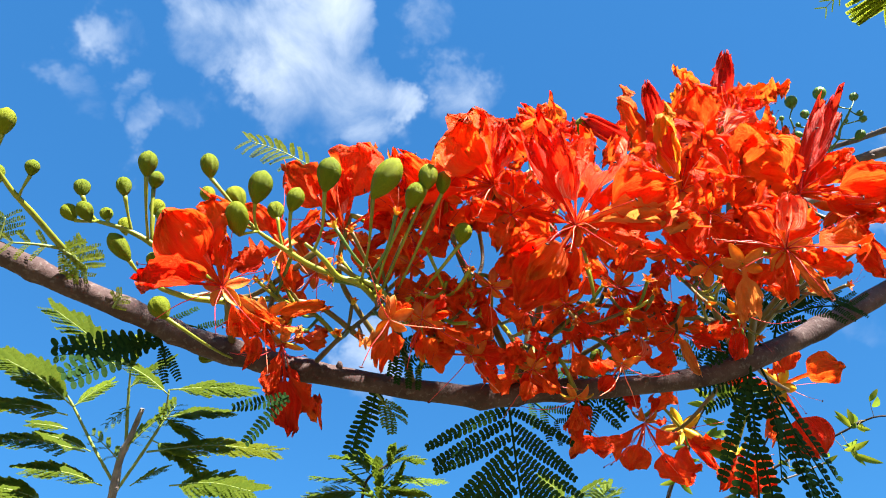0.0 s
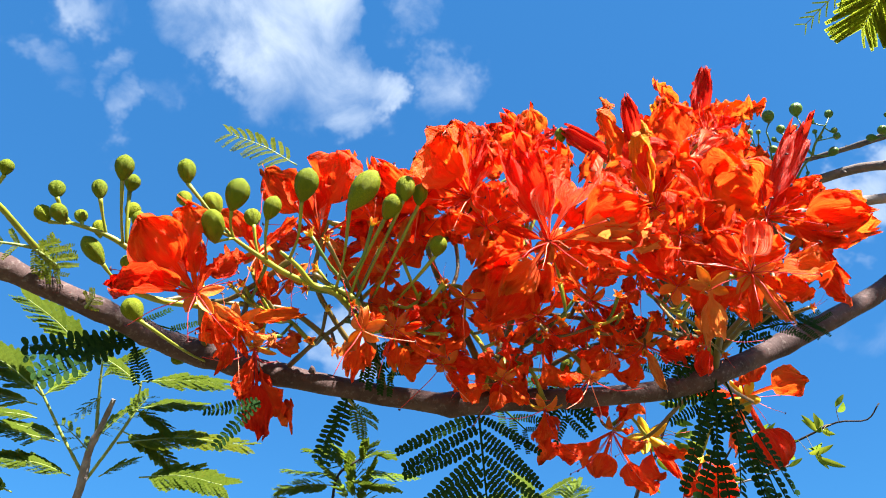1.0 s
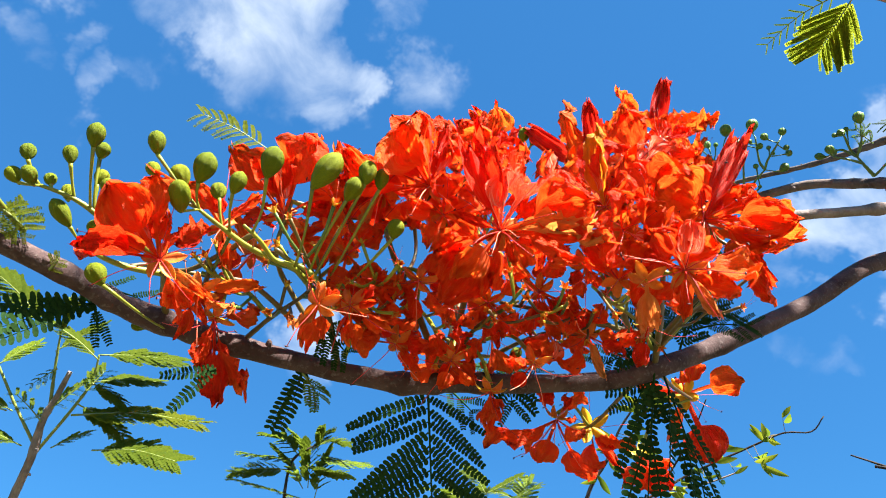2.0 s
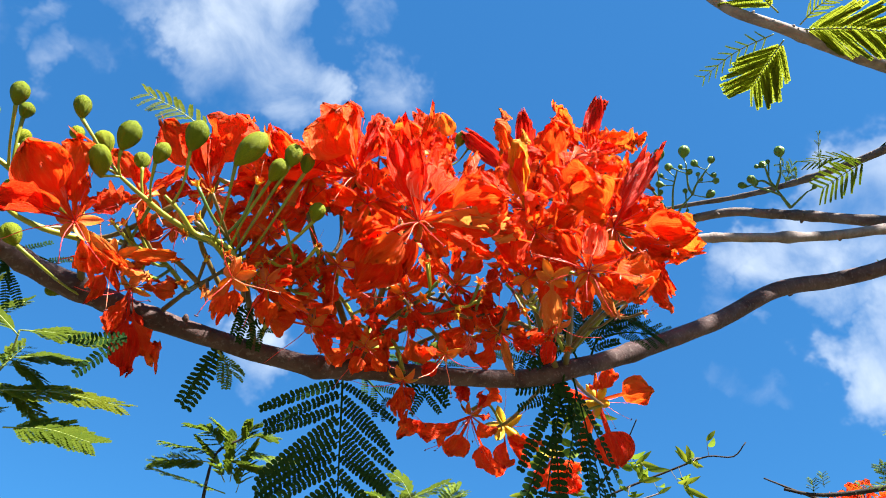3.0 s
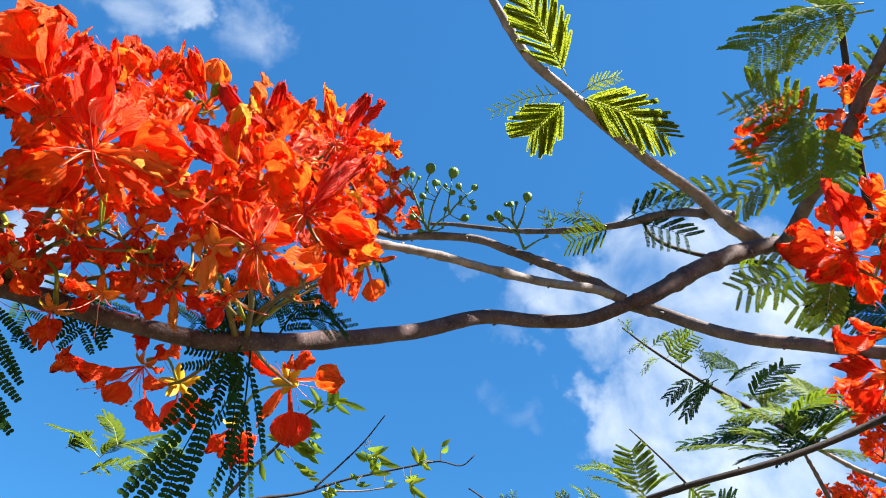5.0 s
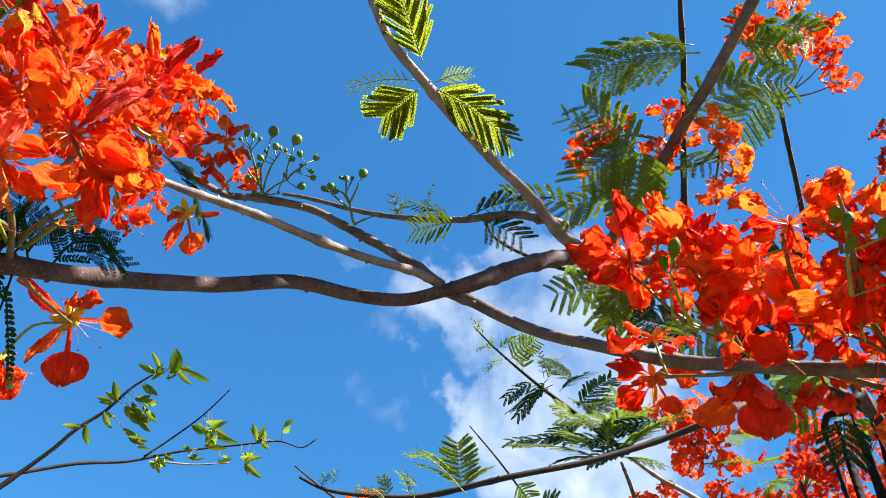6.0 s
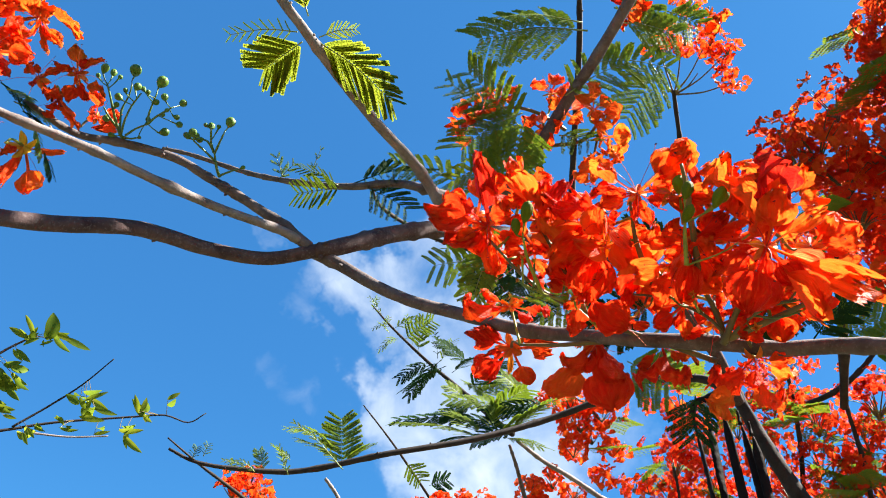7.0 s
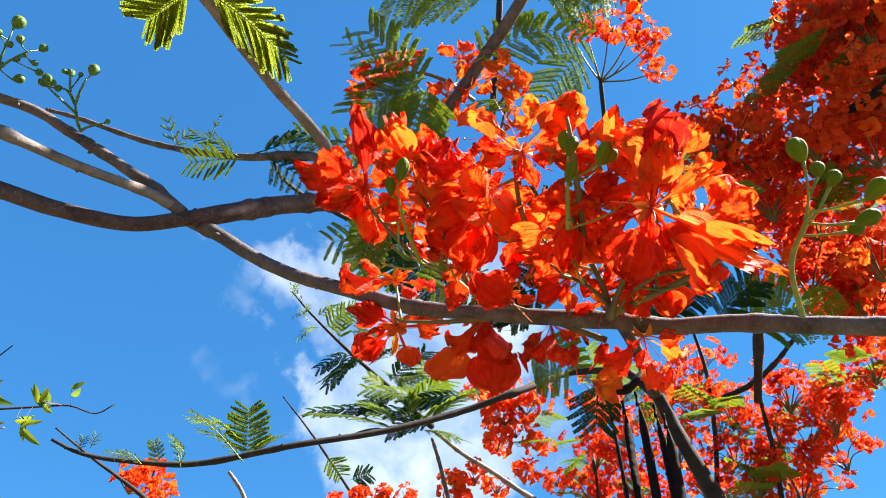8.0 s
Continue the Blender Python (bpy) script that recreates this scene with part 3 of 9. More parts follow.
def bud_spray(stem, buds, label, dark=False, group="bud sprays", radius=0.0026, side_stems=()):
    """A stem, forked or not, with unopened buds (place, height, shape), each on a stalk from the nearest place of the stems."""
    ob = new("bud_spray")
    ob.empty_display_size = 0.02
    ob.matrix_basis = Matrix.Translation(Vector(stem[0]))
    tagged(ob, label, "flower buds", group)
    line = glide(stem, 30)
    grow = (line[-1] - line[0]).normalized()
    world_part("stem", tube("stem", stem, (radius * 1.25, radius, radius * 0.6), STALK_GREEN if dark else STALK, sides=7, n=20, rough=0.12, seed=count[0]), ob)
    for k, side in enumerate(side_stems):
        world_part("side_stem", tube("side_stem", side, (radius * 0.9, radius * 0.7, radius * 0.5), STALK_GREEN if dark else STALK, sides=7, n=12, rough=0.18, seed=k, knots=2), ob)
        line = line + glide(side, 14)
    for at, high, shape in buds:
        count[0] += 1
        rnd = random.Random(count[0] * 13)
        at = Vector(at)
        best = min(line, key=lambda p: (p - at).length + 0.9 * max(0, 0.7 * (p - at).length - (at - p).dot(grow)))
        way = ((at - best).normalized() * 0.7 + Vector((rnd.uniform(-0.3, 0.3), rnd.uniform(-0.3, 0.3), 0.38))).normalized()
        low = at - way * high * 0.5
        m = facing(low, way, rnd.uniform(0, 6), high)
        mid = best.lerp(low, 0.5) + Vector((rnd.uniform(-0.05, 0.05), rnd.uniform(-0.05, 0.05), rnd.uniform(-0.09, 0.01))) * (low - best).length
        bud_stalk = world_part("bud_stalk", tube("bud_stalk", [best, mid, low + way * high * 0.04], (0.0014, 0.0011, 0.0019), STALK_GREEN if dark else STALK, sides=6, n=8), ob)
        part("bud", BUDS[shape][1 if dark else 0], bud_stalk, m)
    return ob


def spent_stalks(stem, n, way, long, label="thin olive flower stalks that have shed their petals", group="spent flower stalks"):
    """A stem whose thin side stalks end in open calyxes, some with a few stamens left."""
    count[0] += 1
    rnd = random.Random(count[0] * 41)
    ob = new("flower_stalk")
    ob.empty_display_size = 0.02
    ob.matrix_basis = Matrix.Translation(Vector(stem[0]))
    tagged(ob, label, "flower stalk", group)
    line = glide(stem, 20)
    RACEMES.append(line[8:])
    world_part("stem", tube("stem", stem, (0.0027, 0.0021, 0.0016), rnd.choice((STALK, STALK_DARK)), sides=7, n=18, rough=0.15, seed=count[0], knots=3), ob)
    for k in range(n):
        p = line[int(5 + 15 * (k + rnd.random()) / n)]
        w = (Vector(way) + Vector((rnd.gauss(0, 0.55), rnd.gauss(0, 0.45), rnd.gauss(0, 0.55)))).normalized()
        tip = p + w * long * rnd.uniform(0.6, 1.15)
        side = world_part("side_stalk", tube("side_stalk", [p, p.lerp(tip, 0.5) + Vector((rnd.uniform(-0.004, 0.004), 0, -0.006)), tip], (0.0017, 0.0015, 0.0019), rnd.choice((STALK, STALK_GREEN, STALK_DARK)), sides=6, n=8), ob)
        m = facing(tip, w, rnd.uniform(0, 6), rnd.uniform(0.018, 0.027))
        for q in range(5):
            part("sepal", rnd.choice(SEPALS), side, m @ Matrix.Rotation(1.257 * q, 4, "Z") @ Matrix.Translation((0, 0.02, 0)) @ Matrix.Rotation(radians(rnd.uniform(48, 82)), 4, "X"))
        for q in range(rnd.choice((0, 0, 3, 4))):
            part("stamen", rnd.choice(STAMENS), side, m @ Matrix.Rotation(rnd.uniform(0, 6), 4, "Z") @ Matrix.Rotation(radians(-rnd.uniform(5, 30)), 4, "X"))
    return ob


def raceme(limb, points, r0, r1, label="olive green flower stalk"):
    """A flower stalk that the single flower stems leave."""
    RACEMES.append(glide(points, 12)[3:])
    me = tube("flower_stem", points, (r0, (r0 + r1) / 2, r1), STALK_DARK, sides=8, n=22, rough=0.15, seed=r0 * 999 + len(RACEMES), knots=3)
    return world_part("flower_stem", me, limb, label)


# ---- leaves ----


def pinna_data(seed, pairs=20, rise=0.25, droop=0.3, leaflet=0.115, wide=0.042, lean=62):
    """One feather of a leaf along +y: a thin axis with paired oblong leaflets."""
    rnd = random.Random(seed)
    axis = [Vector((0.02 * math.sin(3 * s + seed), s * (1 - 0.12 * droop * s), -0.42 * droop * s * s)) for s in (i / 12 for i in range(13))]
    pieces = [tube_data(axis[::3], (0.010, 0.006), sides=4, n=8)]
    for k in range(pairs):
        s = 0.05 + 0.94 * k / (pairs - 1)
        i = min(int(s * 12), 11)
        p = axis[i].lerp(axis[i + 1], s * 12 - i)
        long = leaflet * (0.62 + 0.38 * math.sin(math.pi * (0.12 + 0.8 * s))) * rnd.uniform(0.9, 1.08)
        for side in (-1, 1):
            a = radians(rnd.uniform(lean - 8, lean + 8) - 14 * s)
            way = Vector((side * math.sin(a), math.cos(a), rise + rnd.uniform(-0.12, 0.12))).normalized()
            across = Vector((-way.y, way.x, rnd.uniform(-0.25, 0.25))) * side
            across.normalize()
            v, u = [], []
            for f, w in ((0.0, 0.2), (0.18, 0.85), (0.55, 1.0), (0.88, 0.72), (1.0, 0.15)):
                q = p + way * (long * f) + Vector((0, 0, -0.06 * f * f * long))
                for e in (-1, 1):
                    v.append(q + across * (e * w * wide * 0.5) + Vector((0, 0, 0.004)))
                    u.append((0.5 + 0.5 * e, f))
            pieces.append((v, [(2 * n, 2 * n + 1, 2 * n + 3, 2 * n + 2) for n in range(4)], u))
    return join_data(pieces)


PINNA_KINDS = {
    "herring": dict(rise=0.35, droop=0.16, pairs=17, leaflet=0.082, wide=0.052, lean=74), "fern": dict(rise=0.15, droop=0.12, pairs=13, leaflet=0.135, wide=0.060, lean=80), "blade": dict(rise=0.12, droop=0.2, pairs=16, leaflet=0.19, wide=0.085), "comb": dict(rise=0.08, droop=0.22, pairs=24, leaflet=0.076, wide=0.056, lean=60),
    "flat": dict(rise=0.12, droop=0.12, leaflet=0.13, wide=0.056), "dense": dict(rise=0.15, droop=0.35, pairs=14, leaflet=0.17, wide=0.078), "arched": dict(rise=0.2, droop=0.5, leaflet=0.118, wide=0.047), "stroke": dict(rise=0.1, droop=0.25, pairs=15, leaflet=0.105, wide=0.075), "sparse": dict(rise=0.12, droop=0.22, pairs=17, leaflet=0.110, wide=0.050), "short": dict(rise=0.3, droop=0.4, pairs=10, leaflet=0.20, wide=0.085),
}
PINNAE = {}
for leaf_mat in (LEAF_SHADED, LEAF_MID, LEAF_BRIGHT, LEAF_PALE):
    for kind, how in PINNA_KINDS.items():
        PINNAE[leaf_mat.name, kind] = [mesh_of("pinna", *pinna_data(k * 5 + 3, **how), (leaf_mat,)) for k in range(3)]


def leaf(base, tip, normal, pairs=9, feather=0.075, mat=None, kind="flat", sag=0.06, slant=62, label="", group="feathered leaves", end=0.6, start=0.14, one_sided=0):
    """A twice-feathered leaf: an axis from base to tip with pairs of pinnae, its upper face along normal.
    feather and slant are one number or two, one for each side of the axis."""
    mat = mat or LEAF_SHADED
    count[0] += 1
    rnd = random.Random(count[0] * 17 + 3)
    feathers = feather if isinstance(feather, tuple) else (feather, feather)
    slants = slant if isinstance(slant, tuple) else (slant, slant)
    base, tip, normal = Vector(base), Vector(tip), Vector(normal).normalized()
    span = (tip - base).length
    pts = [base, base.lerp(tip, 0.5) + Vector((0, 0, sag * span)), tip]
    line = glide(pts, 24)
    ob = new("leaf")
    ob.empty_display_size = 0.02
    ob.matrix_basis = Matrix.Translation(base)
    tagged(ob, label or "shade-darkened green feathery flame tree leaf with tiny leaflets", "leaf", group)
    world_part("rachis", tube("rachis", pts, (max(0.0016, span * 0.009), max(0.0007, span * 0.003)), RACHIS if mat is not LEAF_SHADED else LEAF_SHADED, sides=6, n=14), ob)
    for k in range(pairs):
        s = start + (0.98 - start) * k / max(pairs - 1, 1)
        i = min(int(s * 24), 23)
        p = line[i].lerp(line[i + 1], s * 24 - i)
        way = (line[i + 1] - line[i]).normalized()
        side = way.cross(normal).normalized()
        swell = (end + (1 - end) * math.sin(math.pi * (0.22 + 0.70 * s)))
        for sign in (-1, 1):
            if one_sided and sign != one_sided:
                continue
            long = feathers[sign > 0] * swell
            a = radians(slants[sign > 0] + rnd.uniform(-6, 6) - 10 * s)
            y = side * sign * math.sin(a) + way * math.cos(a) + Vector((0, 0, rnd.uniform(-0.10, 0.06)))
            n = normal + side * sign * rnd.uniform(-0.1, 0.25) + way * rnd.uniform(-0.15, 0.15)
            part("pinna", rnd.choice(PINNAE[mat.name, kind]), ob, Matrix.Translation(-base) @ along(p, y, n, long * rnd.uniform(0.92, 1.06)))
    return ob


def branch(name, points, radii, mat=None, label="", n=60, sides=14, rough=0.09, knots=6, group="limbs of the flame tree", category="tree branch"):
    """A limb: a tapered, knotty tube, with small raised leaf scars as parts."""
    count[0] += 1
    ob = new(name, tube(name, points, radii, mat or BARK, sides=sides, n=n, rough=rough, seed=count[0] * 1.7, knots=knots))
    line, rnd = glide(points, n), random.Random(count[0])
    for k in range(knots if radii[0] < 0.03 else 0):
        i = rnd.randrange(2, n - 1)
        f = i / n * (len(radii) - 1)
        r = radii[int(f)] + (radii[min(int(f) + 1, len(radii) - 1)] - radii[int(f)]) * (f - int(f))
        way = (line[i + 1] - line[i - 1]).normalized()
        out = (way.orthogonal().normalized() @ Matrix.Rotation(rnd.uniform(0, 6.28), 3, way) + way * rnd.uniform(-0.5, 0.5)).normalized()
        p, long = line[i] + out * r * 0.7, r * rnd.uniform(0.5, 0.9)
        world_part("leaf_scar", tube("leaf_scar", [p, p + out * long * 0.6, p + out * long], (r * 0.42, r * 0.34, r * 0.14), mat or BARK, sides=7, n=5, rough=0.25, seed=k), ob)
    return tagged(ob, label or "grey-brown bark-covered limb of the flame tree", category, group)

# ---- the ground ----
edge_ring = [(math.cos(2 * math.pi * k / 64), math.sin(2 * math.pi * k / 64)) for k in range(64)]
gv, gf = [(0, 0, 0)], []
for r in (1, 2, 4, 8, 16, 40, 120, 400, 1200, 3000):
    for c, s in edge_ring:
        gv.append((c * r, s * r, (0.05 * noise.noise(Vector((c * r * 0.4, s * r * 0.4, 0))) if r < 100 else 0)))
for k in range(64):
    gf.append((0, 1 + k, 1 + (k + 1) % 64))
for ring in range(9):
    for k in range(64):
        a, b = 1 + ring * 64 + k, 1 + ring * 64 + (k + 1) % 64
        gf.append((a, a + 64, b + 64, b))
tagged(new("ground", mesh_of("ground", gv, gf, None, (GROUND,))), "dry grassy earth below the tree", "ground", "", "structure")

# ---- limbs ----
main_limb = branch("tree_branch", [(-0.478, 0.378, 1.894), (-0.427, 0.411, 1.883), (-0.377, 0.437, 1.87), (-0.341, 0.469, 1.866), (-0.283, 0.512, 1.859), (-0.237, 0.542, 1.849), (-0.171, 0.572, 1.842), (-0.103, 0.606, 1.843), (-0.023, 0.633, 1.842), (0.048, 0.637, 1.835), (0.103, 0.648, 1.846), (0.199, 0.665, 1.861), (0.305, 0.686, 1.885), (0.372, 0.689, 1.911), (0.435, 0.711, 1.947), (0.543, 0.725, 2.005), (0.654, 0.735, 2.07), (0.785, 0.745, 2.158), (0.93, 0.757, 2.216), (1.039, 0.729, 2.252), (1.113, 0.67, 2.293)],
       (0.0075, 0.0095, 0.0105, 0.0108, 0.0108, 0.0115, 0.01074, 0.01276, 0.0128, 0.01344, 0.014, 0.0152), BARK_LIMB_SHADED,
       "long curving grey-brown limb under the large flower cluster", n=200, knots=16)
branch("tree_branch", [(1.11, 0.676, 2.291), (1.136, 0.645, 2.304), (1.207, 0.618, 2.363), (1.298, 0.599, 2.44), (1.42, 0.575, 2.525), (1.58, 0.545, 2.615), (1.973, 0.44, 2.765), (2.37, 0.378, 2.878), (2.882, 0.37, 2.87), (3.143, 0.379, 2.715)],
       (0.0150, 0.0185, 0.0198, 0.0205, 0.0205, 0.021, 0.022, 0.024, 0.026), BARK_LIMB_SHADED, "thick mottled limb that rises behind the flowers", n=110, knots=8)
branch("tree_branch", [(0.563, 0.923, 2.417), (0.671, 0.948, 2.443), (0.746, 0.925, 2.469), (0.841, 0.863, 2.465), (0.906, 0.815, 2.429), (0.956, 0.773, 2.394), (1.037, 0.712, 2.339), (1.098, 0.676, 2.296)],
       (0.0056, 0.0076, 0.0092, 0.0096, 0.01, 0.0108, 0.0128), BARK, "slender grey limb with bud sprays on it", n=90, knots=9)
branch("tree_branch", [(0.441, 0.715, 2.174), (0.517, 0.722, 2.191), (0.598, 0.71, 2.204), (0.666, 0.693, 2.208), (0.754, 0.682, 2.216), (0.883, 0.684, 2.249), (1.024, 0.692, 2.302), (1.075, 0.686, 2.305)],
       (0.0048, 0.0068, 0.0076, 0.008, 0.0084, 0.0092, 0.01), BARK_PALE, "slender pale grey limb beside the bud sprays", n=90, knots=9)
branch("tree_branch", [(1.016, 1.421, 3.023), (1.084, 1.35, 3.004), (1.219, 1.201, 2.94), (1.29, 1.032, 2.857), (1.349, 0.878, 2.798), (1.382, 0.724, 2.746), (1.407, 0.627, 2.686), (1.474, 0.591, 2.683)],
       (0.0056, 0.0072, 0.0088, 0.0108, 0.012, 0.0136), BARK, "thin grey twig-bearing limb behind the bud sprays", n=90, knots=12)
branch("tree_branch", [(0.645, 0.59, 3.029), (0.73, 0.606, 2.945), (0.811, 0.61, 2.849), (0.91, 0.594, 2.779), (1.022, 0.603, 2.755), (1.181, 0.609, 2.728), (1.328, 0.598, 2.69), (1.42, 0.585, 2.625), (1.53, 0.56, 2.58)],
       (0.0088, 0.0108, 0.0116, 0.0124, 0.0128, 0.0136, 0.0152, 0.0176), BARK_PALE, "straight pale grey limb slanting up against the sky", n=90, knots=7)
upper_limb = branch("tree_branch", [(1.56, 0.552, 2.60), (1.493, 0.487, 2.555), (1.41, 0.376, 2.545), (1.369, 0.268, 2.574), (1.359, 0.171, 2.669), (1.323, 0.053, 2.738), (1.284, -0.066, 2.819), (1.277, -0.197, 2.96)],
       (0.0172, 0.0155, 0.0142, 0.0135, 0.0128, 0.012), BARK, "dark limb rising through the upper leaves and flowers", n=70, knots=5)
second_limb = branch("tree_branch", [(1.106, 0.699, 2.307), (1.152, 0.643, 2.272), (1.199, 0.572, 2.213), (1.238, 0.503, 2.167), (1.273, 0.422, 2.127), (1.304, 0.292, 2.056), (1.306, 0.192, 2.009), (1.301, 0.114, 1.971), (1.335, -0.02, 1.932), (1.35, -0.088, 1.906), (1.356, -0.167, 1.886), (1.356, -0.253, 1.852), (1.364, -0.33, 1.827), (1.407, -0.431, 1.82), (1.523, -0.558, 1.86)],
       (0.0132, 0.0124, 0.012, 0.0116, 0.0112, 0.0108, 0.0108, 0.0112), BARK, "long grey-brown limb crossing in front of flowers", n=150, knots=12)
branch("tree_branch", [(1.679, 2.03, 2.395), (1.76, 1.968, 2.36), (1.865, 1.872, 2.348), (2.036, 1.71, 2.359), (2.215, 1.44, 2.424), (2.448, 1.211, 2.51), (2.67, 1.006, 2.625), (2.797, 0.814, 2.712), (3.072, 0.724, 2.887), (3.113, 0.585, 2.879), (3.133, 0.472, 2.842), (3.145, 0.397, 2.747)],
       (0.005, 0.0075, 0.0105, 0.0115, 0.013, 0.0145, 0.017, 0.021), BARK_FAR_SHADED, "low bare-ended limb curving up from the trunk", n=110, knots=12)
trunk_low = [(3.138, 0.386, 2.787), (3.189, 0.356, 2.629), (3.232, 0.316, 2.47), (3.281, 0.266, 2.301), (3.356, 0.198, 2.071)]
flame_tree = tagged(new("flame_tree"), "flame tree with shade-darkened bark, rooted in dry ground", "tree")
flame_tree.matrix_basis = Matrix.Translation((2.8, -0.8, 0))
world_part("trunk", tube("trunk", [*trunk_low, (2.9, -0.75, 1.0), (2.85, -0.8, 0.45), (2.8, -0.8, -0.1)], (0.024, 0.027, 0.030, 0.033, 0.037, 0.05, 0.09, 0.16), BARK_FAR_SHADED, sides=20, n=60, rough=0.12, knots=5), flame_tree)
for turn in (0.3, 1.6, 2.9, 4.1, 5.3):
    c, q = math.cos(turn), math.sin(turn)
    world_part("root", tube("root", [(2.8 + 0.1 * c, -0.8 + 0.1 * q, 0.16), (2.8 + 0.28 * c, -0.8 + 0.28 * q, 0.05), (2.8 + 0.6 * c, -0.8 + 0.55 * q, -0.05)], (0.09, 0.06, 0.03), BARK_FAR_SHADED, sides=10, n=10, rough=0.15, seed=turn), flame_tree)

# thin twigs behind
FAR_TWIGS = []


def twig(points, radii, mat=None, label="thin bare grey twig against the sky"):
    return branch("twig", points, radii, mat or BARK, label, n=36, sides=8, rough=0.12, knots=4, group="twigs", category="twig")


twig([(3.276, 2.669, 3.421), (3.493, 2.668, 3.319), (3.676, 2.679, 3.236), (3.876, 2.678, 3.118), (4.137, 2.633, 2.904)], (0.004, 0.008, 0.010), BARK_FAR_SHADED)
twig([(1.806, 2.29, 2.552), (1.942, 2.243, 2.48), (2.063, 2.191, 2.418), (2.16, 2.146, 2.363), (2.337, 2.111, 2.268)], (0.003, 0.007, 0.010), BARK_FAR_SHADED)
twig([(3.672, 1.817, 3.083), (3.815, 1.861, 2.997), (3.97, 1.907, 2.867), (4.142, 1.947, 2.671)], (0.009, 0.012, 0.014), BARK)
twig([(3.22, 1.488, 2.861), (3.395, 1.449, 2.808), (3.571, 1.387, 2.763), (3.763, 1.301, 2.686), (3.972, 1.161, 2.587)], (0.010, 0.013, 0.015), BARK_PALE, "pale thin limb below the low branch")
twig([(2.686, 2.096, 3.644), (2.835, 2.042, 3.532), (3.053, 1.933, 3.367), (3.18, 1.802, 3.215), (3.191, 1.643, 3.037), (3.061, 1.416, 2.818)], (0.004, 0.009, 0.013, 0.016), BARK_FAR_SHADED, "shade-darkened twig with feathery leaves along it")
twig([(1.372, 0.805, 2.772), (1.433, 0.83, 2.765), (1.575, 0.857, 2.81), (1.723, 0.80, 2.80), (1.797, 0.70, 2.76)], (0.0035, 0.0055, 0.007, 0.008), BARK_FAR_SHADED, "thin shade-darkened twig behind the limbs")
FAR_TWIGS.append((twig([(0.377, 4.848, 2.574), (0.885, 4.77, 2.768), (1.284, 4.659, 2.943), (1.573, 4.549, 3.078), (1.849, 4.44, 3.159), (2.116, 4.295, 3.284), (2.474, 4.028, 3.393), (2.616, 3.879, 3.421), (2.757, 3.806, 3.404), (2.823, 3.727, 3.478)], (0.016, 0.013, 0.009, 0.006, 0.004), BARK_FAR_SHADED), glide([(0.377, 4.848, 2.574), (0.885, 4.77, 2.768), (1.284, 4.659, 2.943), (1.573, 4.549, 3.078), (1.849, 4.44, 3.159), (2.116, 4.295, 3.284), (2.474, 4.028, 3.393), (2.616, 3.879, 3.421), (2.757, 3.806, 3.404), (2.823, 3.727, 3.478)], 60)))
FAR_TWIGS.append((twig([(1.923, 4.397, 3.205), (2.04, 4.288, 3.366), (2.126, 4.129, 3.51), (2.188, 3.956, 3.677)], (0.008, 0.006, 0.004), BARK_FAR_SHADED), glide([(1.923, 4.397, 3.205), (2.04, 4.288, 3.366), (2.126, 4.129, 3.51), (2.188, 3.956, 3.677)], 60)))
FAR_TWIGS.append((twig([(0.818, 4.679, 2.306), (1.1, 4.516, 2.637), (1.325, 4.313, 2.987), (1.407, 4.232, 3.155), (1.508, 4.145, 3.3), (1.577, 4.054, 3.456), (1.668, 3.964, 3.58)], (0.016, 0.012, 0.006), BARK_FAR_SHADED, "leafy shade-darkened twig of the tree behind"), glide([(0.818, 4.679, 2.306), (1.1, 4.516, 2.637), (1.325, 4.313, 2.987), (1.407, 4.232, 3.155), (1.508, 4.145, 3.3), (1.577, 4.054, 3.456), (1.668, 3.964, 3.58)], 60)))
FAR_TWIGS.append((twig([(2.01, 4.421, 3.212), (2.232, 4.325, 3.238), (2.444, 4.209, 3.291)], (0.007, 0.005), BARK_PALE), glide([(2.01, 4.421, 3.212), (2.232, 4.325, 3.238), (2.444, 4.209, 3.291)], 60)))
twig([(-0.751, 1.497, 1.968), (-0.715, 1.432, 2.04), (-0.701, 1.389, 2.103), (-0.677, 1.357, 2.145), (-0.653, 1.322, 2.189)], (0.0095, 0.0085, 0.007, 0.005), BARK_PALE, "cut pale twig of a leafy young shoot")
twig([(-0.719, 1.417, 2.071), (-0.759, 1.371, 2.127), (-0.8, 1.314, 2.192), (-0.813, 1.297, 2.21)], (0.0035, 0.003, 0.002), RACHIS, "green side shoot of a leafy young tree")
twig([(-0.709, 1.43, 2.051), (-0.646, 1.379, 2.13), (-0.605, 1.33, 2.171), (-0.591, 1.288, 2.215)], (0.0035, 0.003, 0.002), RACHIS, "green side shoot of a leafy young tree")
twig([(-0.692, 1.385, 2.12), (-0.688, 1.325, 2.196), (-0.68, 1.274, 2.25)], (0.004, 0.003, 0.002), RACHIS, "green side shoot of a leafy young tree")
twig([(-0.254, 2.092, 2.102), (-0.259, 2.048, 2.234), (-0.244, 2.021, 2.31), (-0.176, 2.008, 2.357)], (0.006, 0.004, 0.003), BARK_FAR_SHADED, "thin twig of the leafy bush behind")
twig([(2.284, 0.106, 3.648), (2.348, 0.132, 3.59), (2.441, 0.171, 3.497), (2.547, 0.215, 3.381), (2.67, 0.274, 3.225)], (0.008, 0.009, 0.011), BARK_FAR_SHADED, "upright shade-darkened twig carrying a far flower cluster")
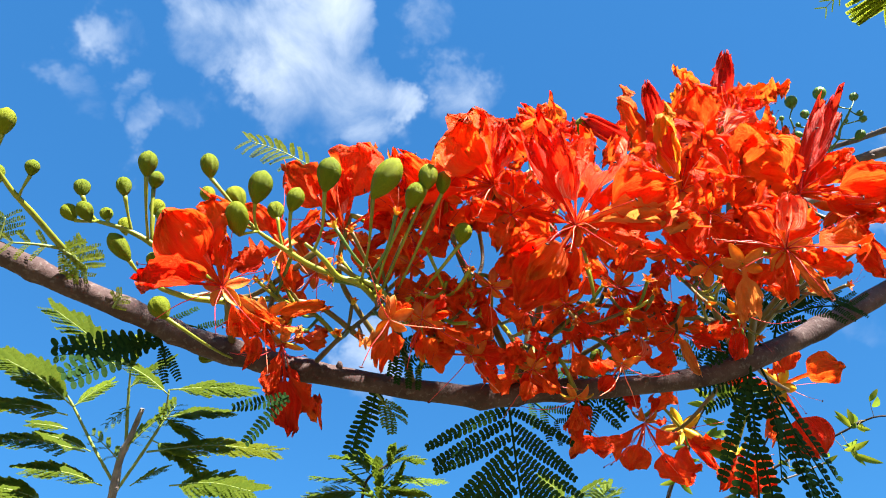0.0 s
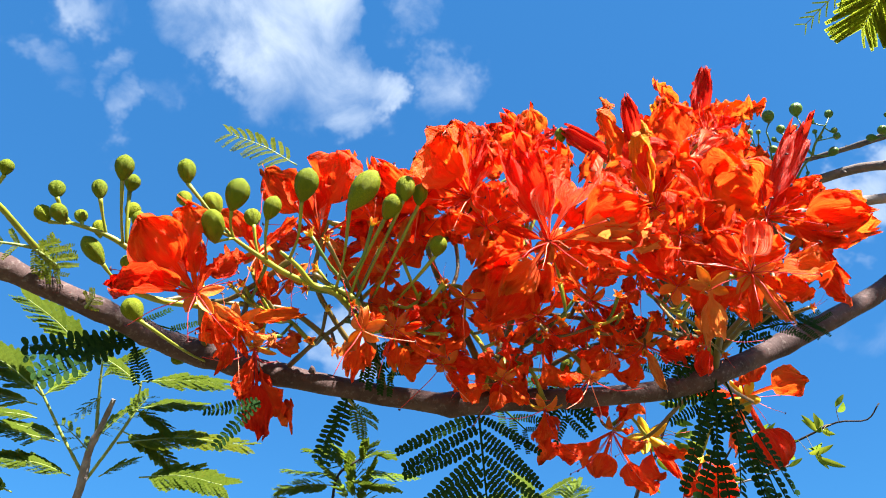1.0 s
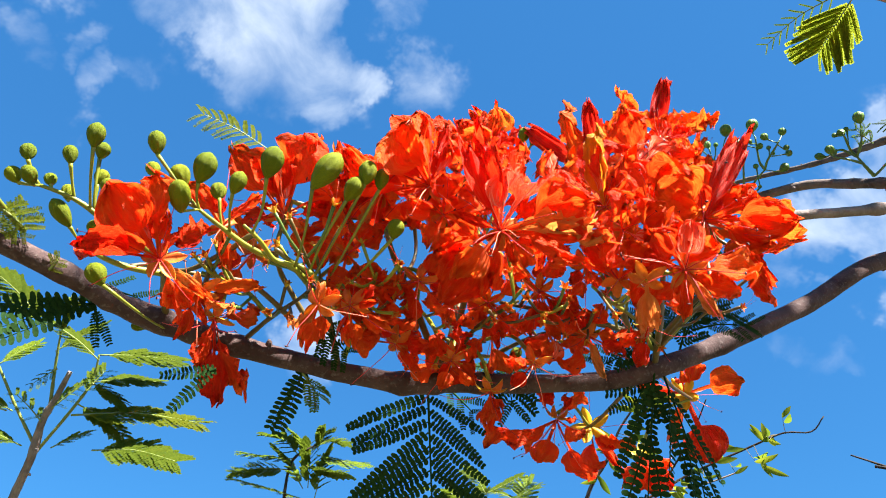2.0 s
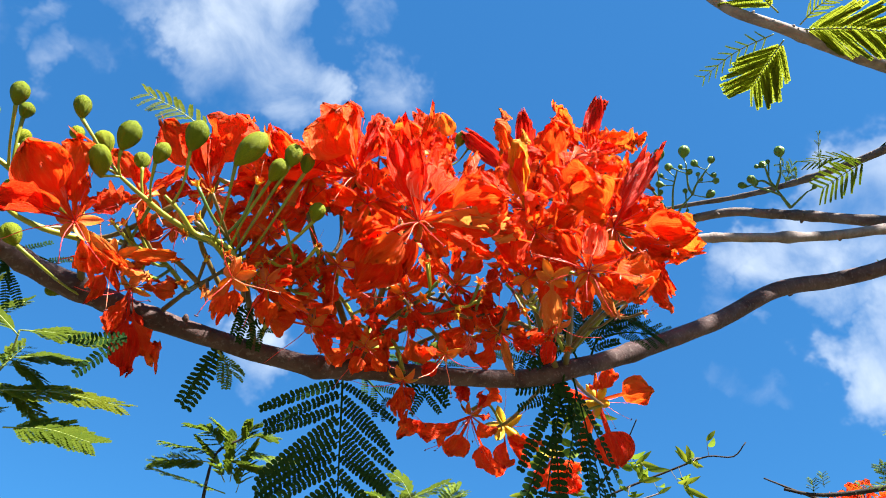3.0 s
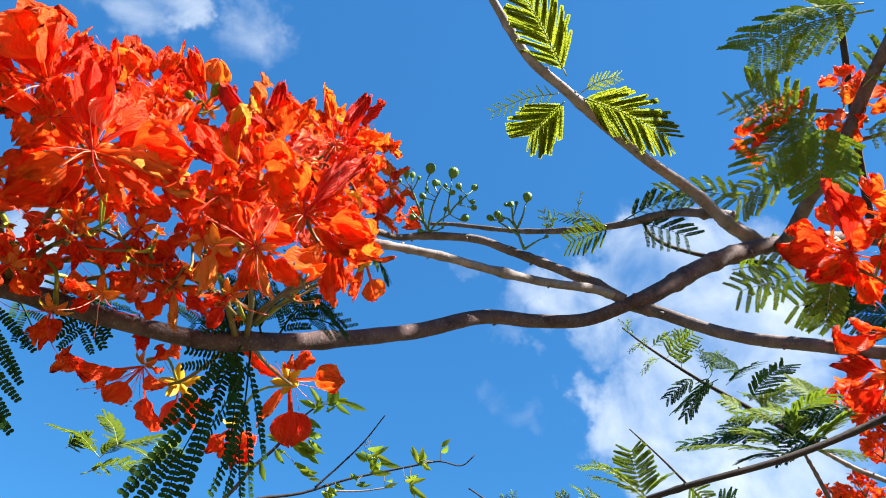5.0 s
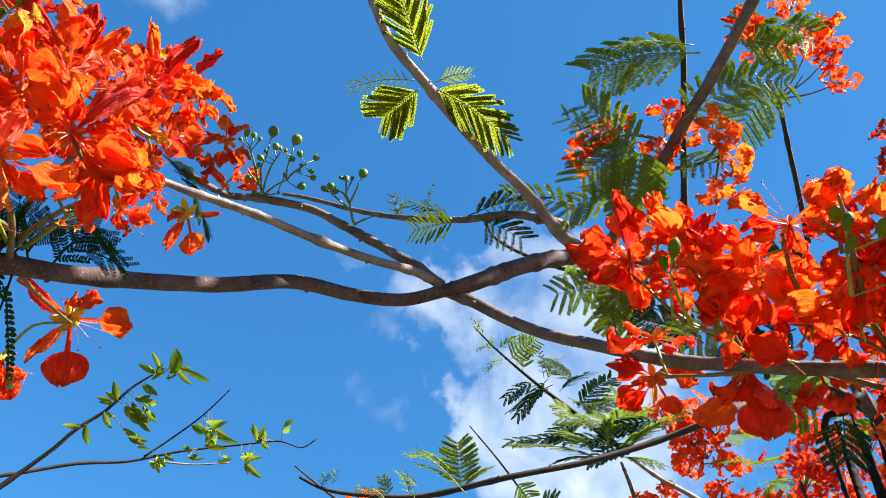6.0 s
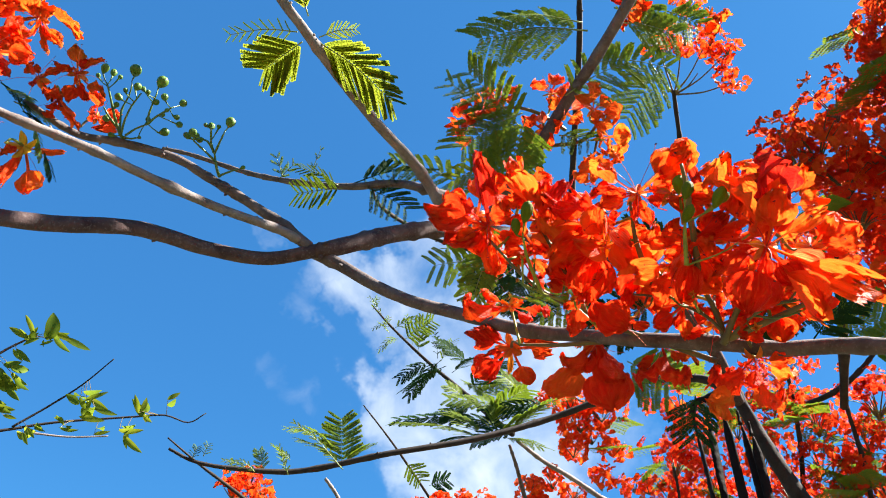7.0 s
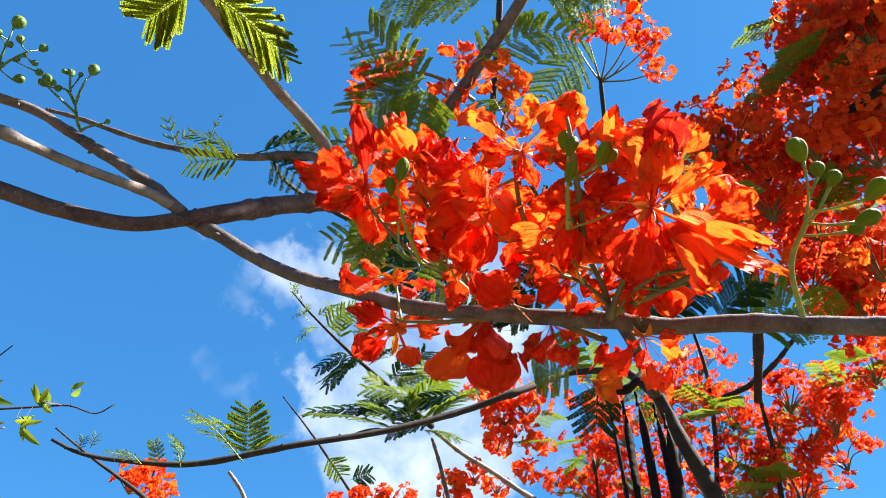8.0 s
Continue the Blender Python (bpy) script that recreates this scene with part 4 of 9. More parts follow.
twig([(1.164, -0.062, 3.464), (1.322, 0.04, 3.324), (1.456, 0.126, 3.235), (1.567, 0.198, 3.145), (1.751, 0.34, 2.956), (1.827, 0.399, 2.858), (1.907, 0.462, 2.741)], (0.005, 0.007, 0.009, 0.010, 0.012), BARK_FAR_SHADED, "upright shade-darkened twig behind the upper leaves")
branch("tree_branch", [(1.991, -0.78, 2.868), (2.073, -0.622, 2.834), (2.154, -0.484, 2.851), (2.221, -0.374, 2.866), (2.38, -0.275, 2.916), (2.618, -0.182, 2.90), (3.0, -0.10, 2.86), (3.5, 0.05, 2.75)], (0.012, 0.014, 0.015, 0.016, 0.016), BARK_FAR_SHADED, "shade-darkened limb inside the red flowering crown", n=60)
twig([(3.469, 0.22, 3.129), (3.558, 0.229, 2.965), (3.656, 0.277, 2.739), (3.741, 0.357, 2.475)], (0.007, 0.009, 0.011), BARK_FAR_SHADED, "thin shade-darkened stem in the far crown")
twig([(3.454, -0.033, 3.003), (3.553, 0.04, 2.794), (3.64, 0.066, 2.577), (3.701, 0.103, 2.389)], (0.007, 0.009, 0.011), BARK_FAR_SHADED, "thin shade-darkened stem in the far crown")
twig([(3.391, -0.172, 2.922), (3.422, -0.064, 2.851), (3.484, 0.051, 2.821), (3.527, 0.185, 2.811)], (0.008, 0.011, 0.014), BARK_FAR_SHADED, "thin shade-darkened stem in the far crown")
twig([(3.713, 0.887, 2.753), (3.745, 0.897, 2.666), (3.782, 0.92, 2.544)], (0.005, 0.008), BARK_FAR_SHADED)
twig([(2.293, 1.85, 2.445), (2.347, 1.83, 2.391), (2.395, 1.817, 2.326)], (0.006, 0.009), BARK_PALE)

# ---- hanging pods ----
def pod(top, long, turn):
    """A long flat hanging seed pod with bulging seeds."""
    vs, us, fs, n, ns = [], [], [], 26, 10
    for i in range(n + 1):
        v = i / n
        w = 0.0165 * min(1, 5 * v + 0.15, 4 * (1 - v) + 0.12)
        th = 0.0075 * min(1, 5 * v + 0.3, 4 * (1 - v) + 0.3) * (1 + 0.25 * math.sin(v * 60))
        sway = 0.02 * math.sin(2.5 * v + turn)
        for j in range(ns):
            a = 2 * math.pi * j / ns
            p = Matrix.Rotation(turn + 0.5 * v, 3, "Z") @ Vector((math.cos(a) * w, math.sin(a) * th, 0))
            vs.append(p + Vector((sway, 0, -v * long)))
            us.append((j / ns, v))
    for i in range(n):
        for j in range(ns):
            b, c = i * ns + j, i * ns + (j + 1) % ns
            fs.append((b, b + ns, c + ns, c))
    fs += [tuple(range(ns)), tuple(reversed(range(n * ns, (n + 1) * ns)))]
    ob = new("seed_pod", mesh_of("seed_pod", vs, fs, us, (POD,)))
    ob.matrix_basis = Matrix.Translation(Vector(top))
    tagged(ob, "long black woody seed pod hanging from the limb", "seed pod", "hanging seed pods")
    k = Vector(top)
    world_part("pod_stalk", tube("pod_stalk", [k + Vector((0, 0, 0.05)), k + Vector((0.008, 0, 0.025)), k - Vector((0, 0, 0.006))], (0.006, 0.005, 0.008), POD, sides=7, n=6), ob)
    return ob


for top, long, turn in (((2.946, 0.515, 2.57), 0.50, 0.3), ((2.933, 0.402, 2.596), 0.48, 1.3), ((2.997, 0.478, 2.608), 0.46, 2.2), ((3.02, 0.366, 2.575), 0.5, 0.9), ((2.973, 0.327, 2.502), 0.42, 1.8)):
    pod(top, long, turn)
branch("twig", [(2.782, 0.468, 2.539), (2.77, 0.44, 2.578), (2.78, 0.393, 2.584), (2.798, 0.351, 2.614), (2.845, 0.323, 2.668)], (0.011, 0.013, 0.016), POD, "black hooked twig that carries the seed pods", n=24, sides=8, group="twigs", category="twig")

# ---- flower stems of the large cluster ----
raceme(main_limb, [(-0.201, 0.557, 1.849), (-0.193, 0.508, 1.851), (-0.183, 0.462, 1.848), (-0.178, 0.438, 1.847)], 0.00396, 0.0024)
raceme(main_limb, [(-0.029, 0.625, 1.845), (-0.04, 0.579, 1.871), (-0.047, 0.527, 1.875), (-0.069, 0.48, 1.867), (-0.085, 0.453, 1.864)], 0.0036, 0.0022)
raceme(main_limb, [(0.088, 0.641, 1.852), (0.066, 0.6, 1.875), (0.041, 0.542, 1.891), (0.024, 0.49, 1.893), (0.014, 0.458, 1.9)], 0.00468, 0.0024)
raceme(main_limb, [(0.091, 0.641, 1.852), (0.098, 0.594, 1.878), (0.103, 0.534, 1.892), (0.115, 0.485, 1.901)], 0.00468, 0.0024)
raceme(main_limb, [(0.082, 0.625, 1.87), (0.03, 0.592, 1.873), (-0.016, 0.564, 1.877), (-0.048, 0.535, 1.881)], 0.0036, 0.0024)
raceme(main_limb, [(0.347, 0.682, 1.901), (0.302, 0.607, 1.913), (0.26, 0.523, 1.909), (0.225, 0.448, 1.901), (0.21, 0.415, 1.897)], 0.00432, 0.0024)
raceme(main_limb, [(0.36, 0.684, 1.909), (0.335, 0.596, 1.904), (0.302, 0.508, 1.882), (0.272, 0.434, 1.855)], 0.00432, 0.0024)
raceme(main_limb, [(0.341, 0.635, 1.92), (0.264, 0.618, 1.921), (0.199, 0.602, 1.922), (0.148, 0.591, 1.922)], 0.0036, 0.0022)
raceme(main_limb, [(0.352, 0.643, 1.918), (0.369, 0.562, 1.923), (0.379, 0.505, 1.913), (0.374, 0.455, 1.905)], 0.0036, 0.0022)
raceme(main_limb, [(-0.104, 0.442, 1.872), (-0.137, 0.466, 1.863), (-0.171, 0.486, 1.857), (-0.199, 0.477, 1.854), (-0.213, 0.466, 1.843)], 0.00288, 0.0018)
raceme(main_limb, [(-0.078, 0.568, 1.864), (-0.116, 0.519, 1.87), (-0.159, 0.499, 1.863), (-0.185, 0.483, 1.855)], 0.00288, 0.0018)
raceme(main_limb, [(0.098, 0.635, 1.869), (0.142, 0.622, 1.896), (0.195, 0.62, 1.916), (0.247, 0.622, 1.924)], 0.0036, 0.002)
raceme(main_limb, [(0.088, 0.635, 1.862), (0.103, 0.63, 1.932), (0.129, 0.632, 2.054), (0.132, 0.668, 2.217), (0.138, 0.708, 2.342)], 0.00396, 0.0022)
raceme(main_limb, [(0.342, 0.684, 1.902), (0.344, 0.64, 1.984), (0.361, 0.604, 2.081), (0.377, 0.573, 2.174), (0.387, 0.568, 2.214)], 0.00432, 0.0024)
raceme(main_limb, [(0.353, 0.619, 2.038), (0.324, 0.637, 2.158), (0.3, 0.65, 2.255), (0.289, 0.665, 2.314)], 0.00324, 0.0022)
raceme(main_limb, [(0.351, 0.69, 1.906), (0.34, 0.77, 1.905), (0.325, 0.827, 1.899), (0.31, 0.857, 1.898)], 0.00324, 0.0022)
raceme(main_limb, [(0.37, 0.702, 1.913), (0.427, 0.785, 1.937), (0.49, 0.863, 1.963)], 0.00324, 0.0022)
raceme(main_limb, [(-0.046, 0.608, 1.862), (-0.079, 0.563, 1.888), (-0.098, 0.517, 1.91), (-0.086, 0.482, 1.953)], 0.00324, 0.002)

# ---- the large cluster of flowers ----
bloom((-0.167, 0.416, 1.814), (0.010, -0.930, -0.367), [("Rb", (-0.203, 0.370, 1.846), 0.95, -0.26), ("Db", (-0.210, 0.380, 1.795), 0.8, -0.1), ("Ob", (-0.181, 0.383, 1.875), 0.9, -0.35), ("Rn", (-0.154, 0.411, 1.858), 1, -0.43), ("Rb", (-0.139, 0.472, 1.802), 0.7, -0.1), ("Wn", (-0.136, 0.445, 1.805), 1, 0.3), ("Ss", (-0.193, 0.393, 1.831), 1, -0.28)], stamens=8)
bloom((-0.146, 0.469, 1.822), (0.003, -0.614, -0.789), [("On", (-0.097, 0.467, 1.835), 1, -0.22), ("Rb", (-0.167, 0.454, 1.799), 0.6, -0.39), ("Wn", (-0.119, 0.468, 1.804), 1, 0.43), ("Db", (-0.160, 0.491, 1.792), 0.6, 0.31)], stamens=4)
bloom((-0.149, 0.542, 1.842), (-0.218, 0.001, -0.976), [("Rb", (-0.113, 0.547, 1.857), 0.9, -0.31), ("Rb", (-0.157, 0.550, 1.798), 0.6, 0.13), ("Rb", (-0.127, 0.584, 1.783), 0.6, 0.35), ("Db", (-0.143, 0.590, 1.775), 0.55, -0.41)], stamens=5)
bloom((-0.093, 0.492, 1.941), (0.010, -0.930, -0.367), [("Rb", (-0.142, 0.440, 1.975), 0.8, 0.17), ("Rb", (-0.073, 0.431, 1.995), 1.1, -0.32), ("Rb", (-0.033, 0.463, 1.969), 0.9, -0.41), ("Db", (-0.129, 0.502, 1.935), 0.8, 0.37), ("Rb", (-0.067, 0.514, 1.914), 0.9, -0.2), ("Rb", (-0.114, 0.467, 1.974), 0.7, 0.07), ("Ss", (-0.099, 0.468, 1.975), 0.8, 0.35)])
bloom((-0.137, 0.450, 1.883), (0.010, -0.930, -0.367), [("Rb", (-0.162, 0.415, 1.901), 0.8, -0.09), ("Db", (-0.173, 0.450, 1.863), 0.8, -0.07), ("Rb", (-0.124, 0.457, 1.849), 0.7, -0.19), ("Rn", (-0.109, 0.439, 1.913), 1, -0.46)], stamens=5)
bloom((-0.122, 0.522, 1.914), (0.005, -0.688, -0.726), [("Rb", (-0.148, 0.524, 1.862), 0.7, 0.13), ("On", (-0.140, 0.486, 1.928), 1, 0.03)], stamens=5)
bloom((-0.031, 0.494, 1.948), (0.010, -0.930, -0.367), [("Db", (-0.015, 0.446, 1.986), 0.9, -0.16), ("Rb", (-0.062, 0.485, 1.972), 0.9, -0.3), ("Rb", (-0.003, 0.503, 1.926), 0.9, -0.3), ("Rb", (-0.043, 0.522, 1.913), 0.9, -0.22), ("Dn", (-0.069, 0.497, 1.922), 1, 0.25)], stamens=6)
bloom((0.007, 0.470, 1.964), (-0.344, -0.866, -0.363), [("Rb", (-0.030, 0.428, 1.976), 0.8, 0.06), ("Rb", (-0.033, 0.485, 1.951), 0.9, -0.4), ("Rb", (0.032, 0.476, 1.928), 1, -0.27), ("Db", (0.000, 0.504, 1.933), 0.9, 0.12), ("Rn", (0.021, 0.437, 1.976), 1, -0.17), ("Wn", (-0.012, 0.483, 1.917), 1, -0.04)])
bloom((0.055, 0.452, 1.961), (-0.344, -0.866, -0.363), [("Rb", (0.029, 0.391, 1.979), 1.4, 0.2), ("Rb", (0.041, 0.407, 2.011), 1.2, 0.45), ("Ob", (-0.037, 0.442, 1.995), 0.75, 0.23), ("Dn", (0.068, 0.420, 2.008), 1, -0.48), ("Rb", (0.039, 0.466, 1.922), 0.9, 0.47), ("Ob", (0.076, 0.489, 1.931), 0.95, -0.09), ("Rb", (0.107, 0.482, 1.950), 0.9, 0.12), ("Ss", (0.074, 0.428, 1.993), 0.7, -0.21), ("Rb", (0.009, 0.448, 2.002), 0.9, -0.31)], stamens=9)
bloom((0.121, 0.429, 1.886), (-0.344, -0.866, -0.363), [("Dn", (0.090, 0.390, 1.978), 1.5, -0.06), ("Rb", (0.158, 0.399, 1.957), 1.1, -0.36), ("Rb", (0.195, 0.396, 1.900), 1.1, 0.46), ("Rb", (0.188, 0.425, 1.868), 0.8, -0.49), ("Ob", (0.084, 0.440, 1.841), 0.75, -0.46), ("Ob", (0.146, 0.432, 1.852), 0.7, -0.33), ("Ss", (0.124, 0.394, 1.927), 0.8, -0.14), ("Wn", (0.208, 0.410, 1.879), 1, -0.4), ("Dn", (0.082, 0.428, 1.902), 1, -0.08), ("Rb", (0.077, 0.485, 1.847), 0.9, -0.29)], stamens=10)
bloom((0.133, 0.568, 2.142), (-0.344, -0.866, -0.363), [("Rb", (0.100, 0.524, 2.150), 0.8, -0.44), ("Rb", (0.133, 0.515, 2.162), 0.9, 0.18), ("Db", (0.162, 0.533, 2.146), 0.9, -0.46), ("Rb", (0.183, 0.574, 2.125), 1, -0.25), ("Ob", (0.118, 0.598, 2.131), 0.8, -0.38), ("Rb", (0.070, 0.556, 2.143), 0.9, 0.27)], stamens=6)
bloom((0.204, 0.786, 2.387), (-0.344, -0.866, -0.363), [("Oc", (0.187, 0.718, 2.432), 1.1, 0.49), ("Rb", (0.146, 0.726, 2.431), 0.7, -0.26), ("Db", (0.119, 0.739, 2.418), 0.7, -0.46), ("Cn", (0.223, 0.738, 2.414), 1, -0.25)], stamens=2)
bloom((0.254, 0.494, 1.993), (-0.344, -0.866, -0.363), [("Rb", (0.190, 0.468, 2.038), 1.1, 0.33), ("Rb", (0.229, 0.505, 1.976), 0.9, -0.47), ("Rb", (0.285, 0.445, 2.008), 1.1, -0.26), ("Yn", (0.222, 0.430, 2.033), 1.2, -0.27), ("Db", (0.253, 0.450, 2.043), 0.9, -0.36), ("Rb", (0.279, 0.486, 1.961), 0.9, 0.43), ("Ss", (0.225, 0.464, 2.020), 0.8, 0.49)], stamens=8)
bloom((0.243, 0.470, 1.871), (-0.344, -0.866, -0.363), [("Ob", (0.252, 0.420, 1.909), 1.05, -0.1), ("Rb", (0.212, 0.458, 1.904), 0.8, 0.15), ("Rb", (0.233, 0.449, 1.904), 0.9, 0.24)], stamens=3)
bloom((0.297, 0.611, 2.178), (-0.344, -0.866, -0.363), [("On", (0.236, 0.554, 2.229), 1, -0.41), ("Cf", (0.275, 0.533, 2.225), 1.3, 0.37), ("Cf", (0.290, 0.551, 2.241), 1.2, 0.42), ("On", (0.324, 0.531, 2.222), 1, 0.16), ("Db", (0.251, 0.611, 2.194), 0.9, 0.14), ("Rb", (0.294, 0.573, 2.219), 0.8, 0.03), ("Rb", (0.341, 0.588, 2.187), 0.9, 0.19), ("Rb", (0.276, 0.620, 2.154), 0.9, 0.42), ("Cf", (0.200, 0.588, 2.228), 1.2, -0.43)], stamens=5)
bloom((0.407, 0.638, 2.260), (-0.344, -0.866, -0.363), [("Ob", (0.341, 0.628, 2.302), 0.8, 0.46), ("Ob", (0.467, 0.581, 2.283), 1.15, -0.46), ("On", (0.353, 0.581, 2.331), 0.8, -0.37), ("Cf", (0.412, 0.556, 2.335), 1.2, 0.17), ("Dn", (0.346, 0.622, 2.261), 1, -0.33), ("Rb", (0.418, 0.665, 2.230), 0.9, 0.07), ("Rb", (0.364, 0.609, 2.300), 0.7, 0.43), ("On", (0.464, 0.559, 2.279), 0.7, -0.5)])
bloom((0.345, 0.571, 2.147), (-0.344, -0.866, -0.363), [("Rb", (0.306, 0.604, 2.140), 0.9, -0.49), ("Db", (0.322, 0.559, 2.174), 0.8, -0.38), ("Rb", (0.399, 0.571, 2.135), 0.9, 0.28), ("Rb", (0.381, 0.593, 2.125), 0.9, 0.05), ("Rb", (0.415, 0.547, 2.154), 0.8, -0.3)], stamens=4)
bloom((0.287, 0.422, 1.850), (-0.344, -0.866, -0.363), [("Db", (0.239, 0.424, 1.863), 0.9, -0.17), ("Rb", (0.271, 0.450, 1.834), 0.8, 0.27), ("Ss", (0.285, 0.387, 1.873), 1.25, -0.03), ("Rn", (0.288, 0.443, 1.814), 1.2, -0.47), ("Ob", (0.355, 0.417, 1.856), 0.9, -0.47), ("Wn", (0.314, 0.437, 1.814), 1, -0.01), ("Rb", (0.309, 0.430, 1.842), 0.8, 0.11), ("Db", (0.253, 0.392, 1.864), 0.9, -0.14)], stamens=9)
bloom((0.329, 0.435, 1.927), (-0.344, -0.866, -0.363), [("Ob", (0.280, 0.394, 1.940), 1.1, 0.27), ("Cn", (0.366, 0.380, 2.002), 1.1, 0.02), ("Rb", (0.391, 0.395, 1.899), 0.75, 0.34), ("Ob", (0.410, 0.422, 1.907), 0.6, -0.41), ("Ob", (0.382, 0.431, 1.897), 0.8, -0.12), ("Rb", (0.368, 0.406, 1.943), 0.7, -0.19), ("Rb", (0.305, 0.426, 1.920), 0.8, -0.01)], stamens=10)
bloom((0.365, 0.444, 1.916), (-0.344, -0.866, -0.363), [("Dn", (0.399, 0.473, 1.881), 1.5, -0.4), ("Rn", (0.384, 0.460, 1.853), 1, 0.12), ("Ob", (0.400, 0.446, 1.906), 0.8, 0.01), ("Rb", (0.361, 0.463, 1.882), 0.9, 0.36)], stamens=3)
bloom((0.050, 0.499, 1.874), (-0.285, -0.297, -0.912), [("Rb", (0.007, 0.512, 1.854), 1, -0.43), ("Db", (0.041, 0.528, 1.847), 1, -0.3), ("Rb", (0.066, 0.474, 1.886), 0.9, 0.34), ("Rb", (0.073, 0.509, 1.850), 0.9, 0.3)], stamens=5)
bloom((0.031, 0.568, 1.843), (-0.285, -0.297, -0.912), [("Rb", (-0.009, 0.544, 1.834), 0.8, 0.37), ("Db", (0.060, 0.555, 1.836), 0.9, -0.35), ("Rb", (0.057, 0.577, 1.822), 0.8, -0.16), ("Wn", (-0.020, 0.536, 1.867), 1, 0.4)], stamens=4)
bloom((0.091, 0.580, 1.834), (-0.175, -0.270, -0.947), [("Rb", (0.043, 0.572, 1.842), 0.9, -0.49), ("Rb", (0.082, 0.582, 1.804), 0.8, 0.04), ("Db", (0.108, 0.553, 1.864), 0.9, 0.22), ("Rb", (0.113, 0.585, 1.814), 0.7, -0.42)], stamens=4)
bloom((0.126, 0.545, 1.887), (-0.096, -0.303, -0.948), [("Rb", (0.091, 0.519, 1.894), 0.9, 0.35), ("Rb", (0.154, 0.519, 1.901), 0.9, 0.27), ("Db", (0.143, 0.577, 1.861), 1, 0.13), ("Rb", (0.103, 0.559, 1.867), 0.8, 0.11), ("On", (0.111, 0.514, 1.905), 1, 0.41)], stamens=5)
bloom((0.184, 0.550, 1.911), (-0.096, -0.303, -0.948), [("Rb", (0.149, 0.523, 1.935), 0.9, 0.41), ("Rb", (0.198, 0.515, 1.930), 0.9, 0.37), ("Db", (0.227, 0.559, 1.899), 0.9, 0.11), ("Rb", (0.170, 0.569, 1.872), 0.9, -0.36), ("Rb", (0.204, 0.579, 1.873), 0.8, -0.14)], stamens=5)
bloom((0.233, 0.525, 1.933), (-0.096, -0.303, -0.948), [("Rb", (0.194, 0.513, 1.952), 0.9, -0.37), ("Db", (0.252, 0.497, 1.927), 0.9, -0.36), ("Rb", (0.262, 0.545, 1.908), 0.9, -0.32), ("Rb", (0.226, 0.559, 1.906), 0.9, -0.13)], stamens=4)
bloom((0.244, 0.587, 1.882), (-0.070, -0.241, -0.968), [("Rb", (0.219, 0.605, 1.855), 0.8, -0.15), ("Db", (0.281, 0.590, 1.863), 0.8, -0.41), ("Rb", (0.254, 0.560, 1.900), 0.9, 0.44), ("Rb", (0.214, 0.572, 1.879), 0.8, 0.15), ("Wn", (0.259, 0.597, 1.839), 1, -0.2)], stamens=4)
bloom((0.179, 0.578, 1.836), (-0.070, -0.241, -0.968), [("Rb", (0.147, 0.556, 1.828), 0.9, -0.48), ("Db", (0.161, 0.599, 1.822), 0.8, 0.33), ("Rb", (0.198, 0.568, 1.857), 0.8, 0.31)], stamens=3)
bloom((0.302, 0.553, 1.877), (-0.070, -0.241, -0.968), [("Rb", (0.276, 0.577, 1.870), 0.8, -0.34), ("Rb", (0.313, 0.530, 1.897), 0.8, -0), ("Db", (0.292, 0.574, 1.842), 0.7, 0.44)], stamens=3)
bloom((0.253, 0.432, 1.842), (-0.184, -0.509, -0.841), [("Wn", (0.260, 0.467, 1.811), 2, 0.26)], stamens=0, label="single withered pale orange petal hanging on its stalk")
bloom((-0.039, 0.454, 1.807), (-0.184, -0.509, -0.841), [("Wn", (-0.056, 0.473, 1.791), 1.6, -0.38), ("Wn", (-0.040, 0.443, 1.820), 1, 0.18), ("Rb", (-0.046, 0.475, 1.777), 0.8, 0.12), ("Rb", (-0.023, 0.456, 1.821), 0.7, -0.2)], stamens=3, label="withered flame tree flower with curled pale petals")
bloom((-0.014, 0.492, 1.834), (-0.124, -0.369, -0.921), [("Rb", (-0.038, 0.487, 1.848), 0.8, -0.09), ("Db", (0.006, 0.483, 1.848), 0.8, 0.4), ("Rb", (-0.009, 0.514, 1.806), 0.9, -0.19), ("Rb", (0.017, 0.493, 1.813), 0.8, -0.17)], stamens=4)
bloom((0.263, 0.814, 1.892), (-0.183, 0.323, -0.928), [("Rb", (0.296, 0.790, 1.921), 1.2, 0.5), ("Db", (0.228, 0.809, 1.926), 0.9, -0.1), ("Rc", (0.239, 0.831, 1.840), 1.2, 0.32), ("Rb", (0.293, 0.804, 1.868), 0.9, -0.09), ("Rn", (0.169, 0.816, 1.852), 0.9, -0.32), ("Dc", (0.294, 0.838, 1.816), 1.2, 0.19)], stamens=9, label="red flame tree flower hanging face down under the limb", reach=1.5)
bloom((0.323, 0.854, 1.902), (0.194, 0.953, 0.233), [("Rb", (0.334, 0.872, 1.854), 0.8, -0.14), ("Rn", (0.363, 0.878, 1.858), 1, 0.12), ("On", (0.367, 0.842, 1.861), 1, -0.43)], stamens=8, sepals="yellow", label="red flame tree flower seen from behind with open yellow sepals", reach=1.3)
bloom((0.490, 0.880, 1.979), (0.589, 0.771, 0.241), [("Rc", (0.566, 0.852, 1.995), 1.15, 0.49), ("Dc", (0.530, 0.919, 1.895), 1.15, 0.1), ("On", (0.465, 0.911, 1.909), 1, -0.41), ("Rb", (0.500, 0.836, 2.014), 0.8, -0.28), ("Rn", (0.409, 0.899, 2.014), 1, 0.39)], stamens=9, sepals="yellow", label="red flame tree flower seen from behind with open yellow sepals", reach=1.2)
